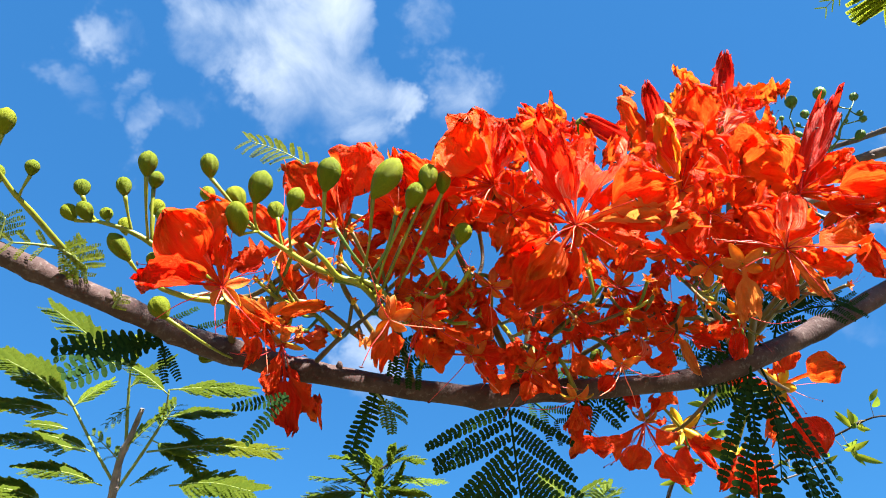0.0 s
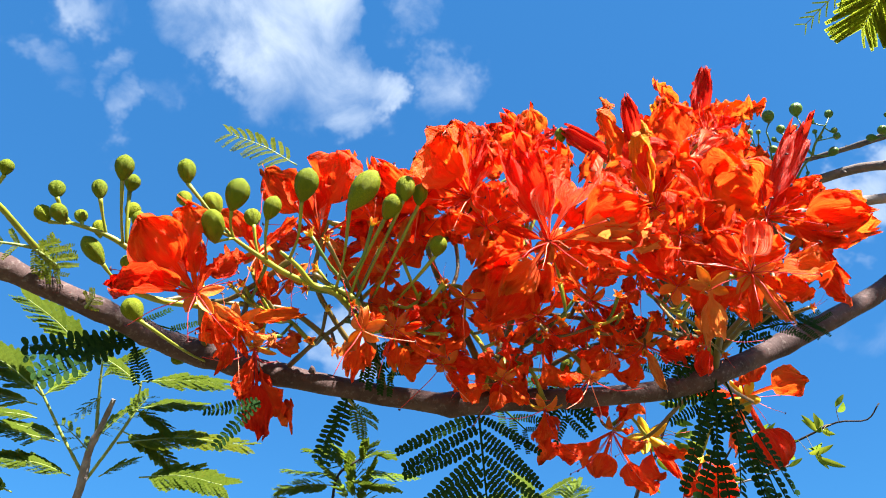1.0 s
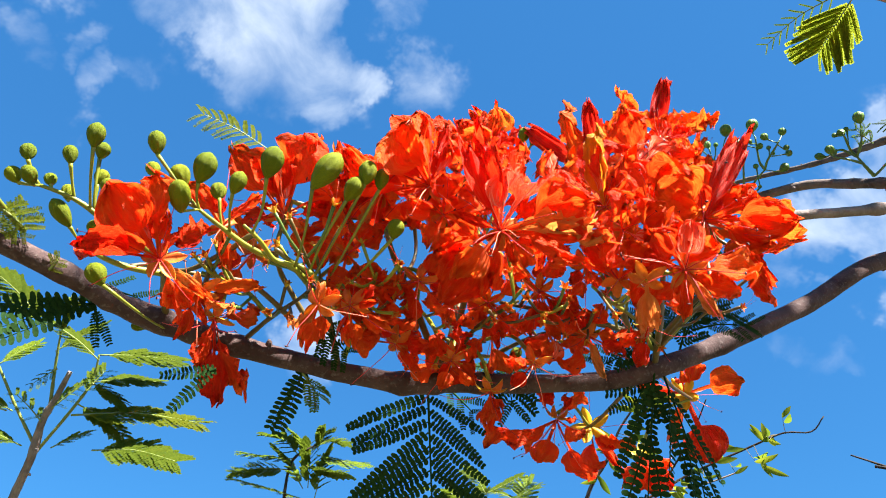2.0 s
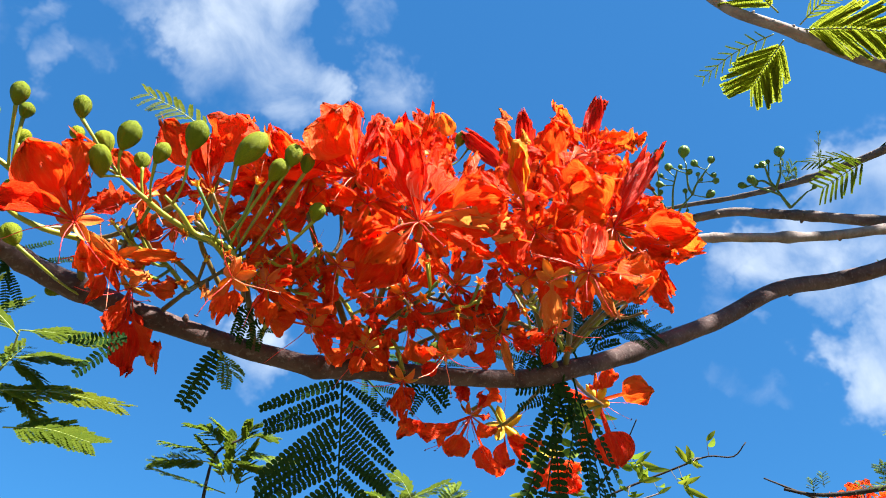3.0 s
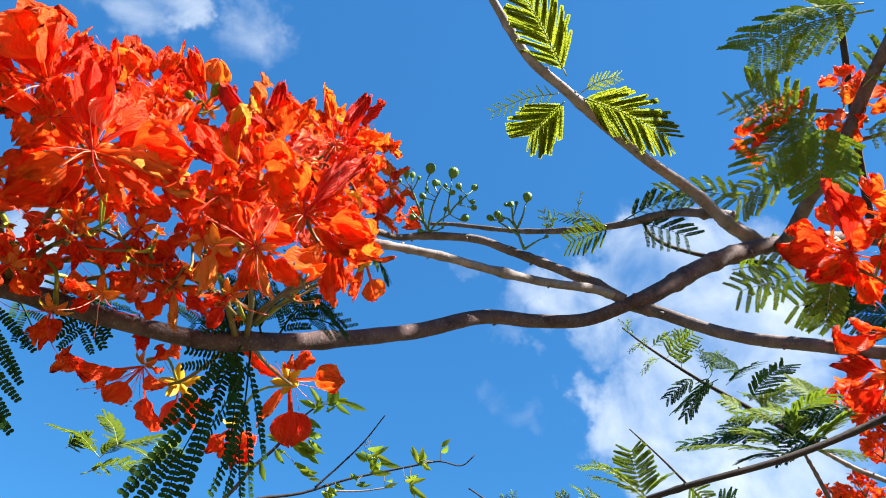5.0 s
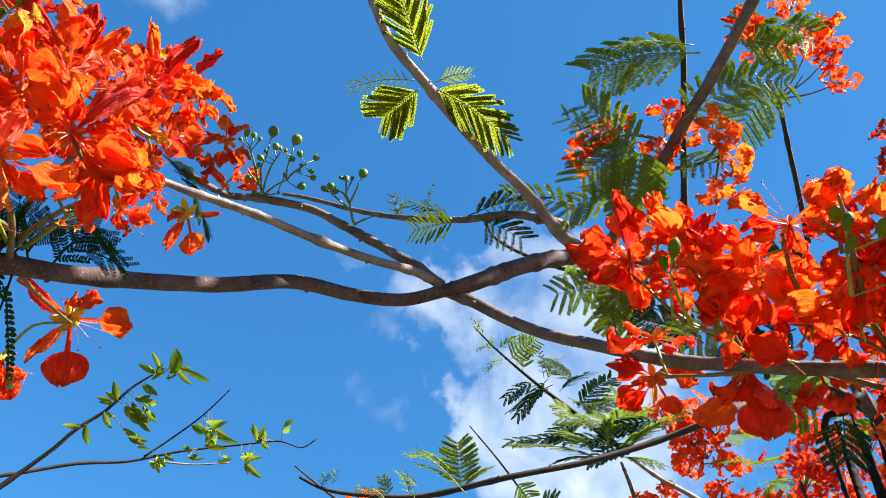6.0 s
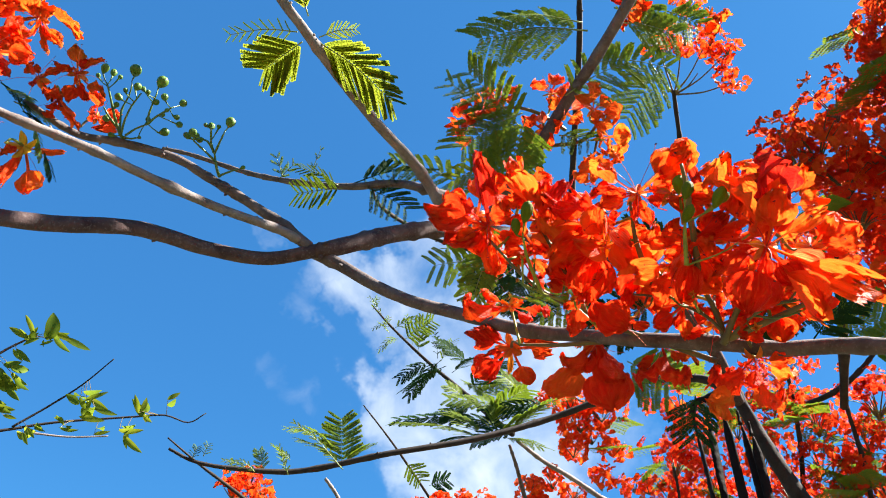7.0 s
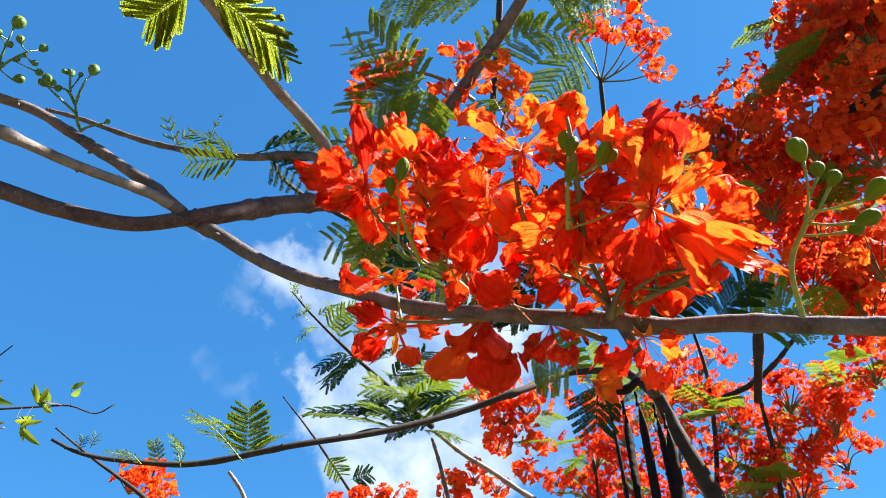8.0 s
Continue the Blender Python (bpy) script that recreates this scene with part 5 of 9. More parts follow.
bloom((0.445, 0.983, 1.925), (0.345, 0.805, -0.483), [("Rb", (0.419, 1.013, 1.883), 0.8, -0.35), ("Db", (0.477, 0.978, 1.871), 0.9, -0.2), ("Rb", (0.460, 1.013, 1.871), 0.8, -0.34)], stamens=3, label="red flame tree flower hanging face down under the limb")
bloom((0.140, 0.631, 1.828), (-0.112, 0.203, -0.973), [("Rb", (0.144, 0.653, 1.797), 1, 0.18), ("Rn", (0.130, 0.640, 1.801), 1, 0.46)], stamens=2, label="red flame tree flower hanging face down under the limb")

# flowers at the open end of the cluster, by the slender limbs
bloom((0.467, 0.715, 2.421), (-0.629, -0.672, 0.391), [("Yn", (0.402, 0.704, 2.441), 0.9, -0.17), ("On", (0.413, 0.675, 2.438), 1, 0.32), ("Cf", (0.468, 0.644, 2.453), 1.3, -0.02), ("Of", (0.544, 0.687, 2.421), 1.1, 0.06), ("On", (0.445, 0.707, 2.427), 0.8, -0.35)], stamens=6, label="half-withered orange and crimson flame tree flower")
bloom((0.489, 0.728, 2.420), (-0.385, -0.495, -0.779), [("Ob", (0.535, 0.738, 2.401), 0.9, 0), ("On", (0.470, 0.753, 2.408), 0.8, -0.47), ("Ob", (0.486, 0.750, 2.414), 0.6, -0.33), ("On", (0.527, 0.759, 2.393), 0.7, 0.01)], stamens=5)
bloom((0.459, 0.743, 2.340), (-0.671, -0.473, -0.571), [("Ob", (0.415, 0.745, 2.350), 0.8, -0.32), ("Ob", (0.494, 0.732, 2.328), 1, -0.41), ("On", (0.455, 0.770, 2.319), 0.8, 0.03), ("Ob", (0.487, 0.712, 2.343), 0.8, -0.31), ("Rb", (0.474, 0.734, 2.316), 0.8, -0.3)], label="orange-red flame tree flower at the open end of the cluster")
bloom((0.600, 0.833, 2.468), (-0.549, -0.739, -0.390), [("Ob", (0.571, 0.803, 2.497), 1.1, -0.06), ("Of", (0.610, 0.795, 2.503), 0.8, -0.42), ("Ob", (0.604, 0.830, 2.479), 0.9, 0.48), ("Ob", (0.655, 0.835, 2.456), 0.8, 0.24), ("Rb", (0.616, 0.871, 2.436), 0.8, -0.41), ("Rn", (0.560, 0.839, 2.460), 1, -0.42)], stamens=8, label="bright orange flame tree flower beside green buds")
bloom((0.556, 0.872, 2.438), (-0.610, -0.551, -0.570), [("Ob", (0.572, 0.872, 2.441), 1, 0.04), ("Rb", (0.530, 0.853, 2.432), 0.9, -0.06), ("Rb", (0.608, 0.886, 2.418), 0.9, 0.05), ("Rn", (0.574, 0.820, 2.458), 1, 0.44), ("Db", (0.551, 0.867, 2.411), 0.8, 0.34)], stamens=6)
bloom((0.601, 0.886, 2.444), (0.242, 0.003, -0.970), [("Ob", (0.630, 0.909, 2.429), 0.9, 0.25), ("Ob", (0.641, 0.898, 2.436), 0.7, 0.03), ("Rb", (0.609, 0.902, 2.400), 0.7, -0.03), ("On", (0.656, 0.905, 2.414), 0.8, 0.27)], stamens=3, label="orange flame tree flower hanging from its stalk")
bloom((0.500, 0.767, 2.204), (0.305, 0.222, -0.926), [("Of", (0.523, 0.778, 2.170), 1, 0.45), ("Ob", (0.503, 0.761, 2.175), 0.8, -0), ("On", (0.522, 0.758, 2.175), 0.8, -0.14)], stamens=3, label="orange flame tree flower hanging below the cluster")
bloom((0.604, 0.926, 2.323), (0.669, 0.705, 0.237), [("Rc", (0.657, 0.948, 2.263), 1.25, 0.49), ("Rb", (0.589, 0.932, 2.286), 1, 0.49), ("Of", (0.659, 0.906, 2.344), 1, 0.19), ("Rn", (0.602, 0.960, 2.241), 1.1, -0.03), ("Wn", (0.613, 0.952, 2.290), 0.8, -0.4)], stamens=5, sepals="yellow", label="hanging flame tree flower with open yellow sepals", reach=1.1)
bloom((0.379, 0.557, 2.191), (-0.513, -0.717, -0.472), [("Db", (0.409, 0.535, 2.191), 1.1, -0.41), ("Rb", (0.385, 0.535, 2.219), 1, 0.42), ("Rb", (0.364, 0.541, 2.219), 1, 0.25), ("Rb", (0.378, 0.576, 2.168), 1, -0.44), ("Rb", (0.408, 0.562, 2.175), 0.9, 0.26)], stamens=9)
bloom((0.454, 0.681, 2.172), (-0.385, -0.495, -0.779), [("Rb", (0.484, 0.699, 2.152), 1.2, -0.47), ("Db", (0.467, 0.691, 2.121), 1.1, -0.41), ("Rb", (0.475, 0.680, 2.185), 0.9, -0.39), ("Rb", (0.421, 0.664, 2.179), 1, -0.02), ("Rb", (0.448, 0.666, 2.201), 0.9, -0.36)], stamens=6)
bloom((0.449, 0.698, 2.074), (-0.079, -0.242, -0.967), [("Rb", (0.464, 0.704, 2.038), 1.1, 0.27), ("Rb", (0.483, 0.678, 2.059), 1, -0.34), ("Rb", (0.478, 0.664, 2.074), 0.8, 0.46), ("Rb", (0.451, 0.672, 2.080), 0.9, 0)], stamens=4)

# flowers in the depth of the cluster
flower((0.070, 0.464, 1.933), (0.162, -0.809, -0.565), 0.050, 66, "red", stamens=5, label="vermilion flame tree flower in the depth of the cluster")
flower((0.104, 0.466, 1.998), (-0.09, -0.856, 0.509), 0.062, 40, "red", stamens=5, label="vermilion flame tree flower in the depth of the cluster")
flower((0.036, 0.515, 1.991), (-0.307, -0.923, -0.231), 0.055, 62, "red", stamens=5, label="vermilion flame tree flower in the depth of the cluster")
flower((-0.010, 0.555, 2.014), (-0.301, -0.842, -0.449), 0.056, 62, "red", stamens=5, label="vermilion flame tree flower in the depth of the cluster")
flower((0.238, 0.428, 1.898), (0.106, -0.813, -0.573), 0.045, 62, "red", stamens=5, label="vermilion flame tree flower in the depth of the cluster")
flower((0.280, 0.442, 1.875), (0.058, -0.72, -0.692), 0.055, 74, "red", stamens=5, label="vermilion flame tree flower in the depth of the cluster")
flower((0.272, 0.432, 1.934), (-0.09, -0.953, -0.288), 0.058, 60, "red", stamens=5, label="vermilion flame tree flower in the depth of the cluster")
flower((0.430, 0.665, 2.262), (-0.095, -0.959, 0.266), 0.062, 70, "red", stamens=5, label="vermilion flame tree flower in the depth of the cluster")
flower((0.329, 0.763, 2.380), (0.116, -0.899, 0.423), 0.062, 36, "red", stamens=5, label="vermilion flame tree flower in the depth of the cluster")
flower((0.363, 0.619, 2.209), (0.122, -0.981, 0.148), 0.062, 66, "red", stamens=5, label="vermilion flame tree flower in the depth of the cluster")
flower((0.280, 0.585, 2.118), (0.012, -0.988, -0.153), 0.062, 66, "orange", stamens=5, label="vermilion flame tree flower in the depth of the cluster")
flower((0.058, 0.630, 2.207), (-0.202, -0.851, 0.486), 0.062, 60, "red", stamens=5, label="vermilion flame tree flower in the depth of the cluster")
flower((0.119, 0.477, 1.901), (0.118, -0.976, 0.181), 0.055, 86, "red", stamens=5, label="vermilion flame tree flower in the depth of the cluster")
flower((0.466, 0.674, 2.242), (-0.51, -0.83, -0.226), 0.065, 66, "red", stamens=5, label="vermilion flame tree flower in the depth of the cluster")
flower((0.295, 0.479, 2.046), (-0.697, -0.701, -0.151), 0.065, 66, "red", stamens=5, label="vermilion flame tree flower in the depth of the cluster")
flower((0.364, 0.511, 2.011), (-0.53, -0.711, -0.463), 0.065, 66, "red", stamens=5, label="vermilion flame tree flower in the depth of the cluster")
flower((0.696, 0.972, 2.537), (0.133, -0.896, -0.423), 0.06, 50, "red", stamens=5, label="vermilion flame tree flower in the depth of the cluster")
flower((0.349, 0.646, 2.099), (-0.261, -0.632, 0.729), 0.059, 66, "orange", stamens=5, label="vermilion flame tree flower in the depth of the cluster")
flower((0.105, 0.588, 2.036), (-0.145, -0.378, 0.914), 0.060, 66, "red", stamens=5, label="vermilion flame tree flower in the depth of the cluster")
flower((0.043, 0.589, 2.092), (-0.258, -0.729, 0.634), 0.055, 66, "red", stamens=5, label="vermilion flame tree flower in the depth of the cluster")
flower((0.098, 0.587, 2.072), (0.324, -0.759, 0.566), 0.055, 66, "red", stamens=5, label="vermilion flame tree flower in the depth of the cluster")
flower((0.444, 0.598, 2.157), (0.417, -0.219, 0.882), 0.061, 66, "red", stamens=5, label="vermilion flame tree flower in the depth of the cluster")
flower((0.080, 0.580, 2.055), (-0.433, -0.503, 0.748), 0.061, 66, "red", stamens=5, label="vermilion flame tree flower in the depth of the cluster")
flower((0.130, 0.582, 2.070), (-0.3, -0.499, 0.813), 0.062, 66, "red", stamens=5, label="vermilion flame tree flower in the depth of the cluster")
flower((0.013, 0.565, 1.895), (-0.331, -0.457, -0.826), 0.050, 66, "red", stamens=5, label="deep red flame tree flower low in the cluster")
flower((0.096, 0.583, 1.929), (0.111, -0.592, -0.798), 0.050, 62, "red", stamens=5, label="deep red flame tree flower low in the cluster")
flower((0.008, 0.528, 1.878), (-0.331, -0.457, -0.826), 0.050, 62, "red", stamens=5, label="deep red flame tree flower low in the cluster")
flower((0.082, 0.603, 1.857), (0.224, -0.068, -0.972), 0.050, 56, "red", stamens=5, label="deep red flame tree flower low in the cluster")
flower((0.139, 0.603, 1.890), (-0.002, -0.295, -0.955), 0.050, 62, "red", stamens=5, label="deep red flame tree flower low in the cluster")
flower((0.215, 0.601, 1.899), (0.217, -0.372, -0.902), 0.050, 62, "red", stamens=5, label="deep red flame tree flower low in the cluster")
flower((-0.024, 0.497, 1.900), (0.117, -0.818, -0.563), 0.050, 64, "red", stamens=5, label="deep red flame tree flower low in the cluster")

# ---- bare stalks in the lower half of the cluster ----
spent_stalks([(-0.1, 0.565, 1.862), (-0.116, 0.525, 1.862), (-0.132, 0.499, 1.856), (-0.154, 0.482, 1.853)], 7, (-0.25, -0.968, -0.021), 0.050)
spent_stalks([(-0.044, 0.571, 1.865), (-0.047, 0.53, 1.871), (-0.057, 0.489, 1.874), (-0.067, 0.463, 1.872)], 8, (-0.076, -0.986, -0.147), 0.056)
spent_stalks([(-0.022, 0.607, 1.847), (-0.01, 0.564, 1.86), (0.002, 0.521, 1.87), (0.008, 0.492, 1.875)], 8, (0.188, -0.971, -0.147), 0.056)
spent_stalks([(-0.121, 0.573, 1.842), (-0.095, 0.54, 1.846), (-0.066, 0.515, 1.854), (-0.043, 0.489, 1.86)], 6, (0.093, -0.893, -0.441), 0.050)
spent_stalks([(0.09, 0.619, 1.859), (0.07, 0.576, 1.874), (0.046, 0.54, 1.876), (0.024, 0.526, 1.88)], 8, (-0.248, -0.912, -0.328), 0.056)
spent_stalks([(0.096, 0.618, 1.859), (0.117, 0.58, 1.876), (0.142, 0.547, 1.88), (0.156, 0.53, 1.881)], 8, (0.099, -0.935, -0.341), 0.056)
spent_stalks([(0.337, 0.645, 1.908), (0.274, 0.598, 1.907), (0.218, 0.574, 1.898), (0.175, 0.565, 1.896)], 9, (-0.248, -0.912, -0.328), 0.062)
spent_stalks([(0.346, 0.651, 1.911), (0.305, 0.585, 1.904), (0.263, 0.544, 1.897), (0.233, 0.517, 1.897)], 8, (-0.074, -0.962, -0.263), 0.056)
spent_stalks([(0.356, 0.656, 1.915), (0.358, 0.58, 1.907), (0.364, 0.529, 1.897), (0.371, 0.501, 1.889)], 6, (0.372, -0.882, -0.29), 0.056)
spent_stalks([(0.148, 0.669, 1.896), (0.188, 0.632, 1.902), (0.218, 0.602, 1.896), (0.242, 0.585, 1.888)], 6, (0.19, -0.89, -0.415), 0.050)

# ---- the second cluster ----
for line in ([(1.264, -0.042, 1.886), (1.245, -0.046, 1.919), (1.2, -0.046, 1.949), (1.155, -0.05, 1.976)], [(1.263, -0.039, 1.887), (1.23, -0.08, 1.916), (1.197, -0.127, 1.939), (1.175, -0.159, 1.956)], [(1.356, -0.004, 1.917), (1.308, 0.073, 1.96), (1.238, 0.139, 1.988), (1.156, 0.188, 2.025), (1.101, 0.213, 2.069)],
             [(1.238, 0.139, 1.988), (1.159, 0.131, 2.023), (1.098, 0.13, 2.059)], [(1.262, -0.048, 1.892), (1.241, -0.135, 1.891), (1.239, -0.192, 1.901)], [(1.262, 0.027, 1.958), (1.161, 0.015, 2.012), (1.114, -0.002, 2.055)], [(1.307, 0.118, 1.975), (1.294, 0.21, 1.991), (1.264, 0.278, 2)],
             [(1.2, -0.046, 1.949), (1.142, -0.068, 1.998), (1.102, -0.083, 2.031), (1.082, -0.089, 2.053)]):
    raceme(second_limb, line, 0.0048, 0.0022)

bloom((1.102, 0.231, 2.126), (-0.764, -0.542, -0.350), [("Cf", (1.021, 0.188, 2.190), 1.5, 0.02), ("Db", (1.024, 0.282, 2.126), 0.95, -0.4), ("Ob", (1.069, 0.264, 2.096), 0.7, -0.18), ("Db", (1.054, 0.269, 2.181), 0.7, -0.38), ("Rb", (1.129, 0.192, 2.093), 0.8, 0.49), ("Rb", (1.140, 0.242, 2.064), 0.8, 0.39), ("Db", (1.099, 0.272, 2.102), 0.8, 0.23)], stamens=9, group="flowers of the second cluster")
bloom((1.110, 0.144, 2.098), (-0.764, -0.542, -0.350), [("Ob", (1.046, 0.149, 2.146), 1, 0.45), ("Db", (1.089, 0.109, 2.143), 0.9, 0.22), ("Cn", (1.093, 0.082, 2.136), 1.3, 0.19), ("Db", (1.152, 0.138, 2.065), 0.9, 0.05), ("Rb", (1.083, 0.180, 2.092), 0.7, -0.35)], stamens=5, group="flowers of the second cluster")
bloom((1.126, 0.049, 2.057), (-0.764, -0.542, -0.350), [("Ob", (1.087, 0.121, 2.067), 1.05, -0.02), ("Rb", (1.110, 0.115, 2.007), 0.95, -0.33), ("Db", (1.065, 0.100, 2.098), 0.8, -0.24), ("Ob", (1.179, 0.026, 1.996), 1.1, 0.18), ("Db", (1.182, 0.111, 1.977), 0.9, -0.17), ("Db", (1.123, 0.021, 2.055), 0.8, -0.08), ("Ss", (1.147, 0.022, 2.012), 0.8, 0.38)], stamens=10, group="flowers of the second cluster")
bloom((1.112, -0.015, 2.065), (-0.764, -0.542, -0.350), [("Rb", (1.039, 0.023, 2.082), 0.75, 0.46), ("Rb", (1.085, 0.027, 2.047), 0.8, -0.34), ("Db", (1.149, -0.010, 2.037), 0.85, 0.32), ("Db", (1.122, -0.039, 2.040), 0.7, 0.05), ("Ob", (1.099, -0.094, 2.087), 0.95, 0.22), ("Dn", (1.119, -0.002, 2.028), 1, 0.33)], stamens=10, group="flowers of the second cluster", reach=1.5)
bloom((1.124, -0.056, 2.052), (-0.764, -0.542, -0.350), [("Ob", (1.096, -0.096, 2.102), 0.9, 0.21), ("Ob", (1.110, -0.038, 2.073), 0.6, 0.44), ("Rb", (1.140, -0.104, 2.032), 0.8, 0.35)], stamens=0, group="flowers of the second cluster")
bloom((1.159, -0.060, 1.987), (-0.764, -0.542, -0.350), [("Rb", (1.168, -0.001, 1.966), 1, 0.09), ("Db", (1.177, -0.028, 1.921), 1, 0.12), ("Db", (1.198, -0.088, 1.962), 0.9, -0.19), ("Db", (1.152, -0.108, 2.004), 0.9, 0.4), ("Rb", (1.135, -0.014, 1.994), 0.8, -0.46), ("Ss", (1.172, -0.022, 1.958), 0.8, -0.24), ("Rb", (1.182, -0.129, 1.987), 0.8, 0.16)], stamens=8, group="flowers of the second cluster")
bloom((1.138, -0.145, 1.922), (-0.764, -0.542, -0.350), [("Ob", (1.083, -0.181, 1.944), 0.9, -0.19), ("Ob", (1.138, -0.210, 1.941), 0.7, 0.13), ("Cn", (1.093, -0.194, 2.006), 1.7, -0.16), ("On", (1.090, -0.138, 2.031), 1.6, 0.33), ("Ob", (1.185, -0.228, 1.848), 0.65, 0.39), ("Db", (1.154, -0.101, 1.858), 1.2, 0.39), ("Db", (1.141, -0.093, 1.920), 0.9, 0.16), ("Ss", (1.173, -0.198, 1.883), 0.7, 0.1), ("Db", (1.166, -0.160, 1.879), 0.9, 0.49)], stamens=8, group="flowers of the second cluster")
bloom((1.226, -0.185, 1.961), (-0.764, -0.542, -0.350), [("Rb", (1.200, -0.222, 1.976), 0.8, -0.42), ("Rb", (1.240, -0.216, 1.946), 0.8, -0), ("Db", (1.250, -0.159, 1.917), 0.8, 0.1), ("Db", (1.256, -0.165, 1.888), 0.8, -0.3)], stamens=3, group="flowers of the second cluster")
bloom((1.258, -0.116, 1.924), (-0.327, -0.231, -0.916), [("Db", (1.251, -0.072, 1.882), 1, 0.28), ("Rb", (1.292, -0.109, 1.886), 1, 0.2), ("Rb", (1.212, -0.125, 1.954), 0.9, 0.48), ("Db", (1.257, -0.048, 1.917), 0.8, 0.01), ("Yn", (1.246, -0.134, 1.900), 0.8, 0.34)], stamens=4, group="flowers of the second cluster")
bloom((1.239, -0.007, 1.951), (-0.327, -0.231, -0.916), [("Db", (1.237, 0.037, 1.931), 0.9, 0.12), ("Db", (1.239, -0.036, 1.920), 0.9, 0.23), ("Rb", (1.240, 0.002, 1.905), 0.8, -0.02), ("Rb", (1.188, 0.033, 1.966), 0.8, -0.14)], stamens=4, group="flowers of the second cluster")
bloom((1.185, 0.116, 1.992), (-0.327, -0.231, -0.916), [("Db", (1.158, 0.154, 2.012), 0.9, 0.25), ("Db", (1.206, 0.155, 1.951), 0.9, -0.2), ("Db", (1.228, 0.078, 1.942), 1.1, 0.1), ("Rb", (1.164, 0.076, 2.000), 0.9, -0.09), ("Rb", (1.138, 0.140, 2.046), 0.8, 0.25)], stamens=4, group="flowers of the second cluster")
bloom((1.164, 0.206, 2.086), (-0.388, -0.274, -0.880), [("Db", (1.145, 0.262, 2.077), 0.8, -0.2), ("Db", (1.202, 0.200, 2.052), 0.8, 0.29), ("Db", (1.179, 0.163, 2.098), 0.8, -0.06)], stamens=3, group="flowers of the second cluster")
bloom((1.241, 0.280, 2.066), (-0.450, -0.319, -0.834), [("Rb", (1.181, 0.328, 2.062), 0.6, -0.48), ("Rb", (1.233, 0.321, 2.056), 0.6, 0.43), ("Db", (1.270, 0.229, 2.045), 0.7, 0.26), ("Ob", (1.245, 0.250, 2.067), 0.6, 0.13)], stamens=2, group="flowers of the second cluster")
bloom((1.327, 0.333, 2.044), (0.883, 0.411, 0.225), [("Db", (1.277, 0.384, 2.071), 0.9, -0.18), ("Dc", (1.306, 0.398, 2.005), 1.1, -0.24), ("Rb", (1.365, 0.260, 2.042), 0.95, -0.47), ("Rc", (1.358, 0.322, 1.982), 1.1, -0.21), ("Yn", (1.348, 0.353, 2.013), 1.1, -0.37), ("Db", (1.328, 0.384, 2.000), 0.7, -0.41)], sepals="red", group="flowers of the second cluster", label="red flame tree flower seen from behind with open sepals")
bloom((1.329, 0.167, 2.004), (0.268, 0.192, -0.944), [("Db", (1.350, 0.203, 1.969), 1, -0.33), ("Db", (1.356, 0.145, 1.937), 1, -0.29), ("Rb", (1.325, 0.229, 1.982), 0.8, 0.17), ("Rc", (1.342, 0.259, 1.928), 1.2, -0), ("Dc", (1.365, 0.174, 1.902), 1.3, -0.16)], stamens=6, group="flowers of the second cluster", label="red flame tree flower hanging face down under the limb")
bloom((1.337, 0.066, 1.959), (0.268, 0.192, -0.944), [("Db", (1.344, 0.105, 1.908), 1, 0.49), ("Db", (1.352, 0.065, 1.898), 1, -0.26), ("Rb", (1.373, 0.038, 1.928), 0.8, -0.39)], stamens=3, group="flowers of the second cluster", label="red flame tree flower hanging face down under the limb")
bloom((1.347, -0.057, 1.899), (0.268, 0.192, -0.944), [("Ob", (1.381, -0.093, 1.873), 0.9, -0.2), ("Rb", (1.375, -0.047, 1.837), 0.9, 0.16), ("Db", (1.358, -0.017, 1.883), 0.9, -0.42), ("Ob", (1.369, 0.012, 1.844), 0.9, -0.32)], stamens=3, group="flowers of the second cluster", label="red flame tree flower hanging face down under the limb")
bloom((1.168, 0.127, 2.082), (-0.764, -0.542, -0.350), [("Db", (1.147, 0.173, 2.080), 0.8, -0.47), ("Db", (1.127, 0.108, 2.134), 0.8, -0.32), ("Rb", (1.186, 0.082, 2.061), 0.8, -0.47), ("Rb", (1.199, 0.130, 2.028), 0.8, -0.17)], stamens=4, group="flowers of the second cluster")
bloom((1.230, 0.026, 2.032), (-0.764, -0.542, -0.350), [("Db", (1.242, 0.080, 2.012), 0.9, 0.11), ("Db", (1.195, 0.042, 2.047), 0.8, 0.49), ("Db", (1.254, 0.012, 1.978), 0.9, -0.29), ("Rb", (1.210, 0.000, 2.080), 0.8, 0.45)], stamens=4, group="flowers of the second cluster")
bloom((1.273, -0.067, 1.995), (-0.764, -0.542, -0.350), [("Rb", (1.286, -0.022, 1.964), 0.9, 0.48), ("Db", (1.291, -0.077, 1.933), 0.9, 0.4), ("Db", (1.276, -0.115, 2.003), 0.8, 0.17), ("Db", (1.246, -0.053, 2.034), 0.8, -0.4)], stamens=4, group="flowers of the second cluster")
bloom((1.253, 0.091, 1.972), (-0.269, -0.190, -0.944), [("Rb", (1.229, 0.126, 1.953), 0.8, -0.36), ("Rb", (1.267, 0.060, 1.958), 0.9, 0.05), ("Db", (1.233, 0.068, 2.001), 0.8, -0.14)], stamens=3, group="flowers of the second cluster")
